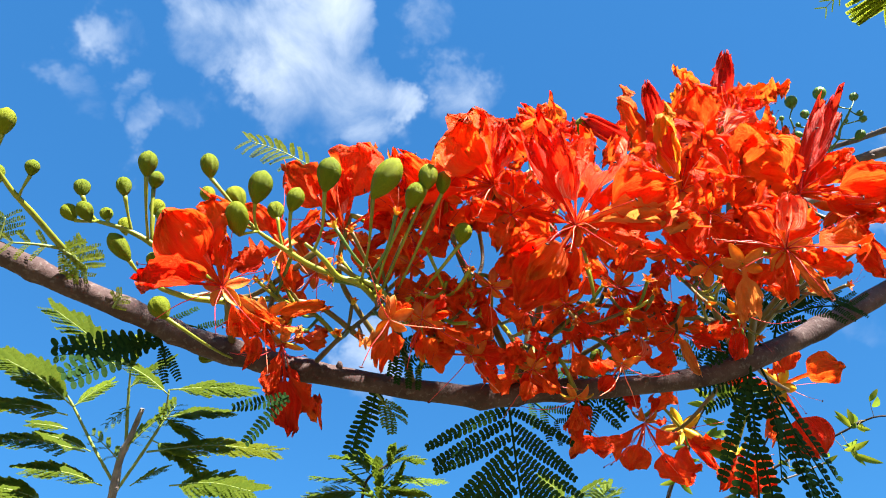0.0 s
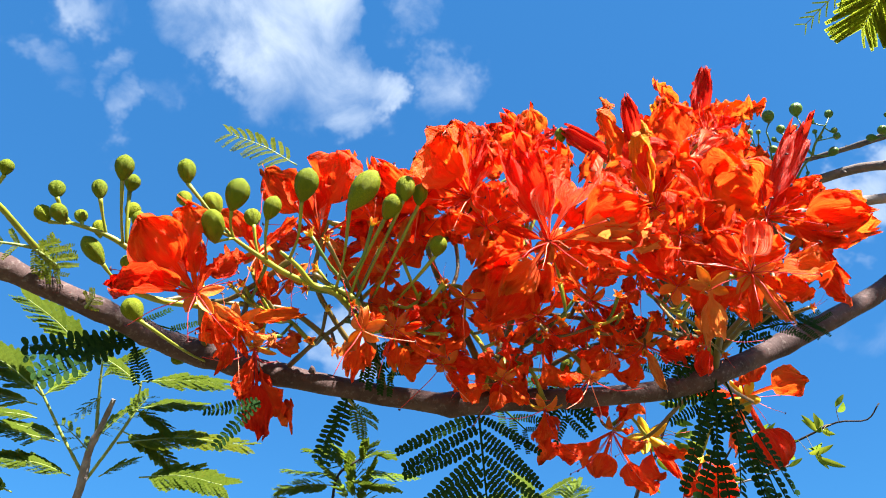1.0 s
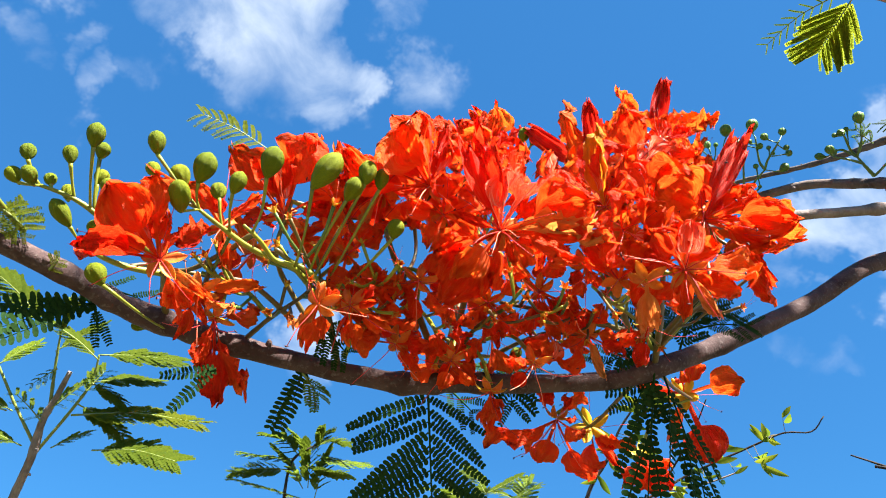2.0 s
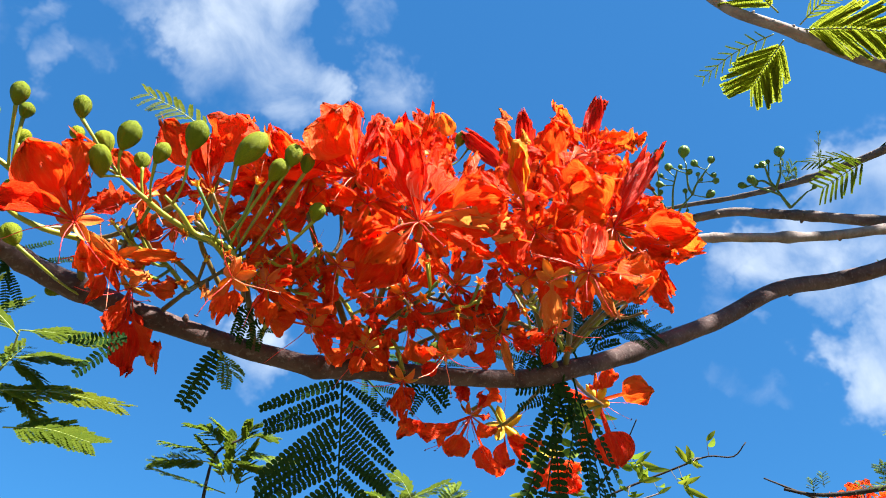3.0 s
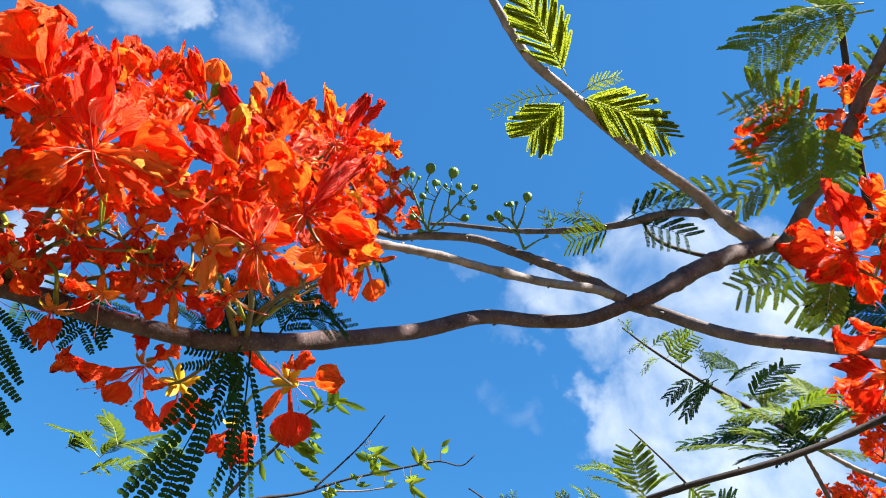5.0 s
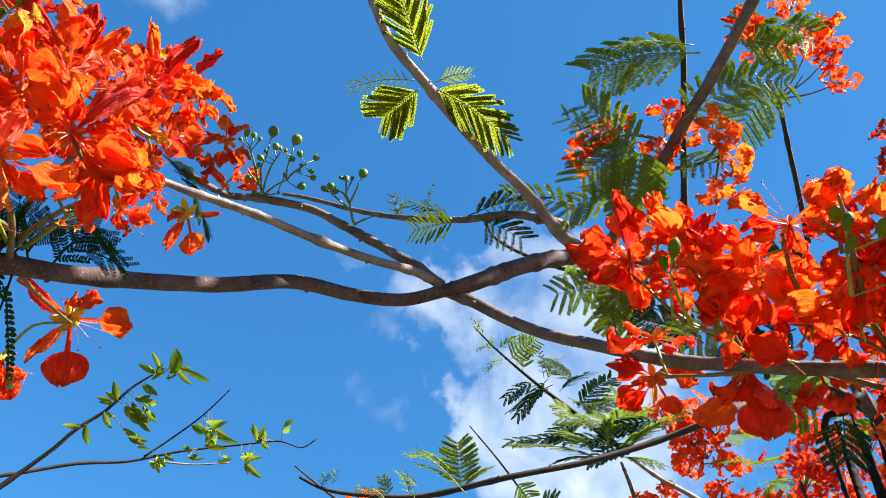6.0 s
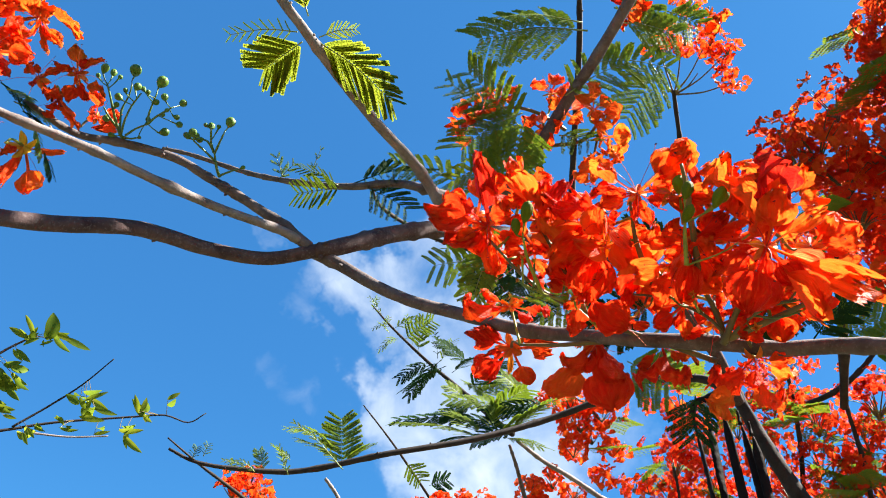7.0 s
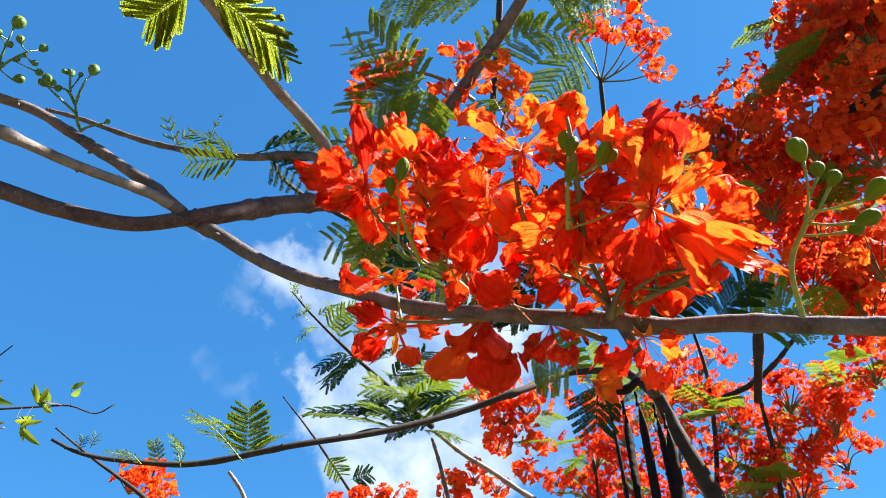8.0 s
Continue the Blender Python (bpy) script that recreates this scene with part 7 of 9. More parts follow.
leaf((1.349, 0.855, 2.799), (1.406, 0.644, 2.768), (-0.379, -0.913, 0.153), 9, 0.085, LEAF_SHADED, "arched", 0.10, 60, "green feathery leaf arching over the thin limb")
leaf((1.329, 0.901, 2.8), (1.229, 0.961, 2.826), (-0.371, -0.916, -0.149), 8, 0.042, LEAF_PALE, "comb", 0.10, 38, "green feathery leaf on the thin limb")
leaf((1.341, 0.894, 2.794), (1.251, 0.977, 2.749), (0.173, 0.485, 0.857), 9, 0.062, LEAF_MID, "comb", 0.02, 62, "sunlit feathery leaf under the thin limb")
leaf((1.368, 0.82, 2.775), (1.436, 0.724, 2.693), (-0.356, -0.89, -0.286), 6, 0.08, LEAF_SHADED, "arched", 0.03, 60, "green feathery leaf under the thin limb")
leaf((1.284, 0.993, 2.831), (1.257, 0.921, 2.904), (0.212, -0.805, -0.555), 4, 0.02, LEAF_PALE, "short", 0.02, 40, "upright young shoot on the thin limb")
leaf((1.246, 1.079, 2.87), (1.25, 1.034, 2.902), (0.212, -0.805, -0.555), 3, 0.03, LEAF_PALE, "short", 0.02, 50, "tuft of young leaves on the thin limb")
leaf((1.193, 0.986, 2.778), (1.153, 0.974, 2.81), (-0.23, -0.804, -0.548), 3, 0.03, LEAF_PALE, "short", 0.02, 50, "tuft of young leaves on the thin limb")

leaf((0.527, 0.901, 2.398), (0.567, 0.891, 2.402), (-0.2, -0.8, 0.5), 8, 0.022, LEAF_MID, "dense", 0.05, 50, "narrow green leaf behind the flowers at the limb's tip", "leaves at the slender limb's tip")
leaf((0.549, 0.923, 2.401), (0.612, 0.913, 2.398), (-0.2, -0.8, 0.5), 8, 0.022, LEAF_MID, "dense", 0.05, 50, "narrow green leaf behind the flowers at the limb's tip", "leaves at the slender limb's tip")
leaf((0.514, 0.907, 2.408), (0.573, 0.909, 2.396), (-0.2, -0.8, 0.5), 8, 0.022, LEAF_SHADED, "dense", 0.05, 50, "narrow green leaf behind the flowers at the limb's tip", "leaves at the slender limb's tip")
leaf((0.571, 0.932, 2.401), (0.608, 0.928, 2.397), (-0.2, -0.8, 0.5), 8, 0.022, LEAF_SHADED, "dense", 0.05, 50, "narrow green leaf behind the flowers at the limb's tip", "leaves at the slender limb's tip")
leaf((0.595, 0.899, 2.357), (0.635, 0.919, 2.322), (-0.2, -0.8, 0.5), 8, 0.022, LEAF_MID, "dense", 0.05, 50, "narrow green leaf behind the flowers at the limb's tip", "leaves at the slender limb's tip")
leaf((0.635, 0.915, 2.328), (0.668, 0.928, 2.301), (-0.2, -0.8, 0.5), 8, 0.022, LEAF_SHADED, "dense", 0.05, 50, "narrow green leaf behind the flowers at the limb's tip", "leaves at the slender limb's tip")

# ---- unseen leaves added overhead to dapple the limbs ----
over = random.Random(8)


def shade_leaf(base, tip, pairs, feather):
    """An unseen feathered leaf added to block the sun, as one mesh: an axis and its pinnae, square to the sun."""
    way = tip - base
    side = way.cross(SUN_FROM).normalized()
    pieces = [tube_data([base, base.lerp(tip, 0.5), tip], (0.0016, 0.0008), sides=5, n=6)]
    for k in range(pairs):
        p = base + way * (k + 0.5) / pairs
        for sign in (-1, 1):
            y = side * sign + way.normalized() * over.uniform(0.3, 0.6) + Vector((0, 0, over.uniform(-0.1, 0.1)))
            pieces.append(moved(over.choice(SHADE_PINNAE), along(p, y, SUN_FROM, feather * over.uniform(0.85, 1.1))))
    ob = new("leaf", mesh_of("leaf", *moved(join_data(pieces), Matrix.Translation(-base)), (LEAF_SHADED,)))
    ob.matrix_basis = Matrix.Translation(base)
    return tagged(ob, "unseen feathery leaf added overhead to cast shade", "leaf", "leaves of the crown overhead")


SHADE_PINNAE = [pinna_data(k * 5 + 3, **PINNA_KINDS["dense"]) for k in range(3)]
shaded = glide([(0.435, 0.711, 1.947), (0.543, 0.725, 2.005), (0.654, 0.735, 2.07), (0.785, 0.745, 2.158), (0.93, 0.757, 2.216), (1.039, 0.729, 2.252), (1.113, 0.67, 2.293)], 14)
for k, (here, ahead) in enumerate(zip(shaded, shaded[1:])):
    way = (ahead - here).normalized()
    for layer in range(2 if k % 3 else 0):
        hub = here + SUN_FROM * over.uniform(2.2, 2.4)
        shade_leaf(hub, hub + way * 0.07 + Vector((0, 0, over.uniform(-0.02, 0.02))), 8, over.uniform(0.045, 0.06))

for line, n in (([(-0.275, 0.518, 1.858), (-0.237, 0.542, 1.849), (-0.195, 0.562, 1.845)], 3), ([(-0.05, 0.622, 1.842), (0.048, 0.637, 1.835), (0.199, 0.665, 1.861), (0.305, 0.686, 1.885), (0.42, 0.705, 1.938)], 12)):
    spots = glide(line, n)
    for k, (here, ahead) in enumerate(zip(spots, spots[1:])):
        way = (ahead - here).normalized()
        for layer in range(0 if k % 5 == 2 else 2):
            hub = here + SUN_FROM * over.uniform(1.7, 1.8) - way * 0.02
            shade_leaf(hub, hub + way * 0.075, 7, over.uniform(0.024, 0.03))

for k, here in enumerate(glide([(1.05, 0.72, 2.26), (1.13, 0.65, 2.30), (1.207, 0.618, 2.363), (1.298, 0.599, 2.44), (1.42, 0.575, 2.525), (1.58, 0.545, 2.615)], 19)):
    for layer in range((3, 0, 0, 2)[k % 4]):
        hub = here + SUN_FROM * over.uniform(2.2, 2.4) + Vector((over.uniform(-0.03, -0.01), over.uniform(-0.04, -0.01), 0))
        shade_leaf(hub, hub + Vector((0.035, 0.05, over.uniform(-0.01, 0.02))), 7, over.uniform(0.022, 0.028))

for k, here in enumerate(glide([(1.10, 0.607, 2.742), (1.20, 0.608, 2.725), (1.328, 0.598, 2.69), (1.396, 0.572, 2.645)], 6)):
    hub = here + SUN_FROM * over.uniform(2.2, 2.4) + Vector((-0.03, -0.03, 0))
    shade_leaf(hub, hub + Vector((0.06, 0.04, over.uniform(-0.02, 0.03))), 5, 0.036)

# unseen band added to keep the sun off the leaves at the fork
for here in glide([(0.350, 0.690, 1.92), (0.365, 0.695, 1.84), (0.36, 0.70, 1.75)], 5):
    for layer in range(2):
        hub = here + SUN_FROM * over.uniform(1.7, 1.8) + Vector((-0.05, 0, 0))
        shade_leaf(hub, hub + Vector((0.11, 0.0, over.uniform(-0.02, 0.02))), 8, 0.045)

# ---- leaves round the upper limb ----
UP = "mid green feathery leaf among the upper flowers"
leaf((1.298, 0.071, 2.788), (1.166, 0.28, 2.781), (-0.785, -0.604, -0.137), 13, 0.115, LEAF_MID, "arched", 0.12, label=UP, group="leaves round the upper limb")
leaf((1.289, 0.077, 2.816), (1.163, 0.23, 2.823), (-0.72, -0.536, 0.441), 9, 0.07, LEAF_MID, "arched", 0.1, label=UP, group="leaves round the upper limb")
leaf((1.295, 0.265, 2.581), (1.15, 0.301, 2.649), (-0.894, -0.426, -0.139), 9, 0.085, LEAF_MID, "arched", 0.06, label=UP, group="leaves round the upper limb")
leaf((1.293, 0.272, 2.566), (1.143, 0.343, 2.634), (-0.725, -0.689, 0.015), 6, 0.07, LEAF_PALE, "sparse", 0.04, label=UP, group="leaves round the upper limb")
leaf((1.267, 0.24, 2.585), (1.228, 0.373, 2.526), (-0.785, -0.604, -0.137), 11, 0.095, LEAF_MID, "arched", 0.08, label=UP, group="leaves round the upper limb")
leaf((1.29, 0.246, 2.592), (1.31, 0.311, 2.468), (-0.844, -0.396, -0.362), 9, 0.085, LEAF_MID, "flat", 0.03, label=UP, group="leaves round the upper limb")
leaf((1.338, 0.166, 2.662), (1.379, 0.022, 2.718), (-0.642, -0.755, -0.129), 8, 0.085, LEAF_MID, "arched", 0.08, label=UP, group="leaves round the upper limb")
leaf((1.348, 0.076, 2.729), (1.464, -0.04, 2.741), (-0.76, -0.589, -0.274), 8, 0.085, LEAF_MID, "arched", 0.1, label=UP, group="leaves round the upper limb")
leaf((1.361, 0.008, 2.843), (1.462, -0.076, 2.846), (-0.594, -0.724, -0.352), 9, 0.09, LEAF_MID, "arched", 0.1, label=UP, group="leaves round the upper limb")
leaf((1.76, 0.032, 3.112), (1.742, 0.155, 2.973), (-0.735, -0.572, -0.365), 9, 0.10, LEAF_MID, "arched", 0.04, label=UP, group="leaves round the upper limb")
leaf((1.377, 0.21, 2.592), (1.392, 0.151, 2.547), (-0.795, -0.607, 0.013), 5, 0.06, LEAF_PALE, "arched", 0.06, label=UP, group="leaves round the upper limb")
leaf((1.398, 0.393, 2.632), (1.385, 0.524, 2.64), (-0.785, -0.604, -0.137), 7, 0.08, LEAF_BRIGHT, "arched", 0.06, label=UP, group="leaves round the upper limb")
leaf((1.505, 0.556, 2.736), (1.368, 0.714, 2.808), (-0.795, -0.607, 0.013), 8, 0.09, LEAF_MID, "arched", 0.08, label=UP, group="leaves round the upper limb")
leaf((1.553, 0.688, 2.607), (1.563, 0.543, 2.544), (-0.699, -0.548, -0.459), 6, 0.09, LEAF_MID, "arched", 0.02, label=UP, group="leaves round the upper limb")
leaf((1.514, 0.511, 2.458), (1.446, 0.619, 2.446), (-0.735, -0.572, -0.365), 6, 0.07, LEAF_MID, "arched", 0.02, label=UP, group="leaves round the upper limb")
leaf((1.462, 0.389, 2.271), (1.388, 0.473, 2.293), (-0.76, -0.589, -0.274), 6, 0.07, LEAF_MID, "flat", 0.04, label=UP, group="leaves round the upper limb")
leaf((1.415, -0.011, 2.847), (1.418, -0.054, 2.934), (-0.477, -0.767, -0.429), 8, 0.09, LEAF_PALE, "arched", 0.05, label=UP, group="leaves round the upper limb")
leaf((1.475, -0.079, 2.96), (1.525, -0.125, 2.929), (-0.477, -0.767, -0.429), 6, 0.08, LEAF_MID, "arched", 0.05, label=UP, group="leaves round the upper limb")

# ---- leaves among the second cluster ----
leaf((1.353, 0.311, 2.2), (1.287, 0.373, 2.229), (-0.76, -0.589, -0.274), 6, 0.07, LEAF_SHADED, "flat", 0.05, label="green feathery leaf among the second flower cluster", group="leaves of the second cluster")
leaf((1.409, 0.046, 2.183), (1.369, 0.088, 2.216), (-0.778, -0.6, -0.187), 6, 0.07, LEAF_SHADED, "flat", 0.05, label="green feathery leaf among the second flower cluster", group="leaves of the second cluster")
leaf((1.82, -0.132, 2.15), (1.819, -0.217, 2.158), (-0.778, -0.6, -0.187), 7, 0.09, LEAF_MID, "arched", 0.05, label="green feathery leaf among the second flower cluster", group="leaves of the second cluster")
leaf((1.443, 0.106, 2.114), (1.432, 0.184, 2.089), (-0.76, -0.589, -0.274), 6, 0.07, LEAF_SHADED, "arched", 0.05, label="green feathery leaf among the second flower cluster", group="leaves of the second cluster")
leaf((1.39, 0.189, 2.144), (1.365, 0.286, 2.117), (-0.76, -0.589, -0.274), 6, 0.07, LEAF_MID, "arched", 0.05, label="green feathery leaf among the second flower cluster", group="leaves of the second cluster")
leaf((1.795, 0.163, 2.101), (1.823, 0.19, 2.028), (-0.76, -0.589, -0.274), 6, 0.07, LEAF_SHADED, "arched", 0.02, label="green feathery leaf among the second flower cluster", group="leaves of the second cluster")
leaf((1.633, 0.239, 2.133), (1.682, 0.182, 2.084), (-0.76, -0.589, -0.274), 6, 0.08, LEAF_MID, "arched", 0.04, label="green feathery leaf among the second flower cluster", group="leaves of the second cluster")
leaf((1.423, 0.268, 2.142), (1.346, 0.346, 2.184), (-0.695, -0.666, -0.27), 14, 0.06, LEAF_SHADED, "arched", 0.05, label="green feathery leaf among the second flower cluster", group="leaves of the second cluster")
leaf((1.502, 0.16, 2.092), (1.443, 0.23, 2.138), (-0.76, -0.589, -0.274), 14, 0.06, LEAF_SHADED, "arched", 0.05, label="green feathery leaf among the second flower cluster", group="leaves of the second cluster")
leaf((1.599, 0.01, 2.1), (1.602, -0.098, 2.122), (-0.76, -0.589, -0.274), 14, 0.065, LEAF_SHADED, "arched", 0.05, label="green feathery leaf among the second flower cluster", group="leaves of the second cluster")
leaf((1.637, -0.11, 2.063), (1.617, -0.186, 2.107), (-0.624, -0.735, -0.264), 12, 0.06, LEAF_SHADED, "arched", 0.05, label="green feathery leaf among the second flower cluster", group="leaves of the second cluster")
leaf((1.245, 0.317, 2.231), (1.275, 0.379, 2.155), (-0.477, -0.767, -0.429), 12, 0.05, LEAF_MID, "arched", 0.03, label="green feathery leaf among the second flower cluster", group="leaves of the second cluster")

# ---- leaves on the low limb and its twigs ----
LOW = "green feathery leaf on a low limb against cloud"
leaf((2.298, 1.769, 2.478), (2.247, 1.751, 2.662), (-0.7, -0.6, -0.3), 11, 0.094, LEAF_PALE, "stroke", 0.06, 66, label=LOW, group="leaves on the low limb")
leaf((2.296, 1.763, 2.490), (2.137, 1.865, 2.560), (-0.35, -0.35, 0.85), 12, 0.069, LEAF_PALE, "stroke", 0.06, 50, label=LOW, group="leaves on the low limb")
leaf((2.278, 1.764, 2.520), (2.115, 1.922, 2.615), (0.1, -0.1, 1.0), 12, 0.056, LEAF_PALE, "stroke", 0.15, 50, label=LOW, group="leaves on the low limb")
leaf((2.298, 1.764, 2.486), (2.308, 1.649, 2.539), (-0.35, -0.35, 0.85), 10, 0.075, LEAF_MID, "stroke", 0.06, 50, label=LOW, group="leaves on the low limb")
leaf((2.755, 1.363, 2.662), (2.564, 1.710, 2.761), (-0.35, -0.35, 0.85), 16, 0.106, LEAF_PALE, "stroke", 0.06, 45, label=LOW, group="leaves on the low limb")
leaf((2.776, 1.407, 2.689), (2.723, 1.563, 2.701), (-0.35, -0.35, 0.85), 12, 0.088, LEAF_SHADED, "stroke", 0.06, 55, label=LOW, group="leaves on the low limb")
leaf((2.772, 1.404, 2.700), (2.735, 1.537, 2.832), (-0.35, -0.35, 0.85), 12, 0.106, LEAF_MID, "stroke", 0.06, 50, label=LOW, group="leaves on the low limb")
leaf((2.800, 1.363, 2.700), (2.767, 1.306, 2.821), (-0.35, -0.35, 0.85), 10, 0.088, LEAF_MID, "stroke", 0.06, 50, label=LOW, group="leaves on the low limb")
leaf((2.814, 1.342, 2.700), (2.799, 1.095, 2.760), (-0.35, -0.35, 0.85), 14, 0.106, LEAF_MID, "stroke", 0.06, 50, label=LOW, group="leaves on the low limb")
leaf((2.837, 1.296, 2.710), (2.790, 0.977, 2.775), (-0.35, -0.35, 0.85), 12, 0.106, LEAF_PALE, "stroke", 0.06, 50, label=LOW, group="leaves on the low limb")
leaf((2.832, 1.324, 2.689), (2.848, 1.150, 2.612), (-0.35, -0.35, 0.85), 10, 0.100, LEAF_PALE, "stroke", 0.06, 50, label=LOW, group="leaves on the low limb")
leaf((2.872, 1.440, 2.832), (2.850, 1.204, 2.897), (0.1, -0.1, 1.0), 12, 0.100, LEAF_MID, "stroke", 0.06, 50, label=LOW, group="leaves on the low limb")
leaf((2.978, 1.766, 3.269), (2.955, 2.029, 3.203), (-0.35, -0.35, 0.85), 12, 0.094, LEAF_SHADED, "stroke", 0.06, 55, label=LOW, group="leaves on the low limb")
leaf((2.775, 1.905, 3.380), (2.793, 1.726, 3.447), (-0.7, -0.6, -0.3), 9, 0.075, LEAF_PALE, "stroke", 0.06, 66, label=LOW, group="leaves on the low limb")
leaf((2.752, 1.926, 3.384), (2.722, 2.030, 3.341), (0.1, -0.1, 1.0), 6, 0.04, LEAF_MID, "short", 0.2, 50, label=LOW, group="leaves on the low limb")
leaf((2.708, 1.952, 3.406), (2.647, 1.976, 3.449), (-0.35, -0.35, 0.85), 5, 0.03, LEAF_MID, "short", 0.06, 50, label=LOW, group="leaves on the low limb")
leaf((2.815, 1.876, 3.362), (2.726, 1.853, 3.489), (0.1, -0.1, 1.0), 6, 0.03, LEAF_MID, "short", 0.06, 50, label=LOW, group="leaves on the low limb")
leaf((2.934, 1.791, 3.302), (2.858, 1.757, 3.431), (0.1, -0.1, 1.0), 6, 0.03, LEAF_SHADED, "short", 0.06, 50, label=LOW, group="leaves on the low limb")
leaf((2.950, 1.783, 3.289), (2.908, 1.676, 3.355), (-0.35, -0.35, 0.85), 8, 0.062, LEAF_MID, "stroke", 0.06, 50, label=LOW, group="leaves on the low limb")
leaf((3.011, 1.751, 3.238), (2.993, 1.551, 3.266), (-0.35, -0.35, 0.85), 10, 0.088, LEAF_SHADED, "stroke", 0.06, 50, label=LOW, group="leaves on the low limb")
leaf((3.101, 1.703, 3.160), (3.035, 1.438, 3.214), (0.1, -0.1, 1.0), 12, 0.106, LEAF_SHADED, "stroke", 0.06, 50, label=LOW, group="leaves on the low limb")
leaf((3.053, 1.725, 3.207), (3.091, 1.586, 3.088), (-0.35, -0.35, 0.85), 10, 0.088, LEAF_MID, "stroke", 0.06, 50, label=LOW, group="leaves on the low limb")
leaf((3.135, 1.690, 3.121), (3.151, 1.814, 3.063), (-0.35, -0.35, 0.85), 10, 0.088, LEAF_SHADED, "stroke", 0.06, 50, label=LOW, group="leaves on the low limb")
leaf((2.588, 1.980, 3.507), (2.575, 1.941, 3.559), (0.1, -0.1, 1.0), 5, 0.025, LEAF_PALE, "short", 0.06, 50, label=LOW, group="leaves on the low limb")
leaf((2.678, 1.968, 3.422), (2.666, 1.931, 3.475), (0.1, -0.1, 1.0), 5, 0.025, LEAF_PALE, "short", 0.06, 50, label=LOW, group="leaves on the low limb")
leaf((1.748, 1.973, 2.366), (1.745, 1.958, 2.404), (0.1, -0.1, 1.0), 5, 0.025, LEAF_PALE, "short", 0.06, 50, label=LOW, group="leaves on the low limb")
leaf((1.776, 1.950, 2.381), (1.773, 1.934, 2.419), (0.1, -0.1, 1.0), 5, 0.025, LEAF_PALE, "short", 0.06, 50, label=LOW, group="leaves on the low limb")
leaf((1.870, 1.907, 2.339), (1.868, 1.891, 2.378), (0.1, -0.1, 1.0), 5, 0.025, LEAF_PALE, "short", 0.06, 50, label=LOW, group="leaves on the low limb")
leaf((1.991, 1.869, 2.377), (1.952, 1.866, 2.441), (-0.7, -0.6, -0.3), 6, 0.035, LEAF_PALE, "short", 0.06, 50, label=LOW, group="leaves on the low limb")
leaf((2.054, 1.815, 2.386), (1.988, 1.826, 2.467), (-0.35, -0.35, 0.85), 7, 0.035, LEAF_PALE, "short", 0.2, 50, label=LOW, group="leaves on the low limb")
leaf((3.625, 2.572, 3.131), (3.716, 2.523, 3.039), (-0.735, -0.572, -0.365), 7, 0.085, LEAF_MID, "stroke", 0.04, label=LOW, group="leaves on the low limb")
leaf((3.905, 2.605, 3.079), (3.964, 2.508, 3.115), (-0.76, -0.571, 0.311), 7, 0.100, LEAF_SHADED, "stroke", 0.04, label=LOW, group="leaves on the low limb")

leaf((2.913, 1.283, 2.752), (2.630, 1.767, 2.814), (-0.5, -0.6, 0.3), 12, 0.085, LEAF_SHADED, "dense", 0.06, 40, label=LOW, group="leaves on the low limb")
leaf((2.976, 1.302, 2.851), (2.748, 1.561, 2.913), (-0.5, -0.6, 0.3), 10, 0.085, LEAF_MID, "dense", 0.06, 45, label=LOW, group="leaves on the low limb")
leaf((2.826, 1.241, 2.720), (2.737, 1.412, 2.665), (-0.5, -0.6, 0.3), 9, 0.07, LEAF_SHADED, "dense", 0.06, 50, label=LOW, group="leaves on the low limb")
leaf((2.987, 1.253, 2.885), (2.859, 1.325, 3.009), (-0.5, -0.6, 0.3), 9, 0.09, LEAF_MID, "dense", 0.06, 45, label=LOW, group="leaves on the low limb")
leaf((2.946, 1.139, 2.848), (2.808, 1.380, 2.817), (-0.5, -0.6, 0.3), 10, 0.09, LEAF_SHADED, "dense", 0.06, 50, label=LOW, group="leaves on the low limb")
leaf((3.016, 1.921, 3.359), (2.944, 2.069, 3.277), (-0.5, -0.6, 0.3), 7, 0.075, LEAF_SHADED, "dense", 0.06, 50, label=LOW, group="leaves on the low limb")
leaf((2.950, 1.951, 3.407), (2.891, 1.872, 3.557), (-0.5, -0.6, 0.3), 7, 0.075, LEAF_PALE, "dense", 0.06, 45, label=LOW, group="leaves on the low limb")
leaf((2.835, 2.033, 3.541), (2.873, 1.950, 3.588), (-0.5, -0.6, 0.3), 5, 0.05, LEAF_MID, "dense", 0.06, 45, label=LOW, group="leaves on the low limb")
leaf((2.747, 2.067, 3.597), (2.659, 2.082, 3.666), (-0.5, -0.6, 0.3), 4, 0.03, LEAF_PALE, "short", 0.06, 45, label=LOW, group="leaves on the low limb")
leaf((2.790, 2.058, 3.562), (2.754, 2.124, 3.528), (-0.5, -0.6, 0.3), 4, 0.03, LEAF_MID, "short", 0.06, 45, label=LOW, group="leaves on the low limb")
leaf((3.143, 1.772, 3.149), (3.072, 1.815, 3.203), (-0.5, -0.6, 0.3), 6, 0.07, LEAF_MID, "dense", 0.06, 50, label=LOW, group="leaves on the low limb")
leaf((3.109, 1.671, 3.104), (3.159, 1.547, 3.162), (-0.5, -0.6, 0.3), 7, 0.08, LEAF_MID, "dense", 0.06, 50, label=LOW, group="leaves on the low limb")
leaf((3.108, 1.705, 3.065), (3.036, 1.829, 3.022), (-0.5, -0.6, 0.3), 7, 0.08, LEAF_SHADED, "dense", 0.06, 50, label=LOW, group="leaves on the low limb")
leaf((2.879, 1.727, 3.244), (2.854, 1.905, 3.090), (-0.5, -0.6, 0.3), 9, 0.075, LEAF_SHADED, "dense", 0.06, 40, label=LOW, group="leaves on the low limb")
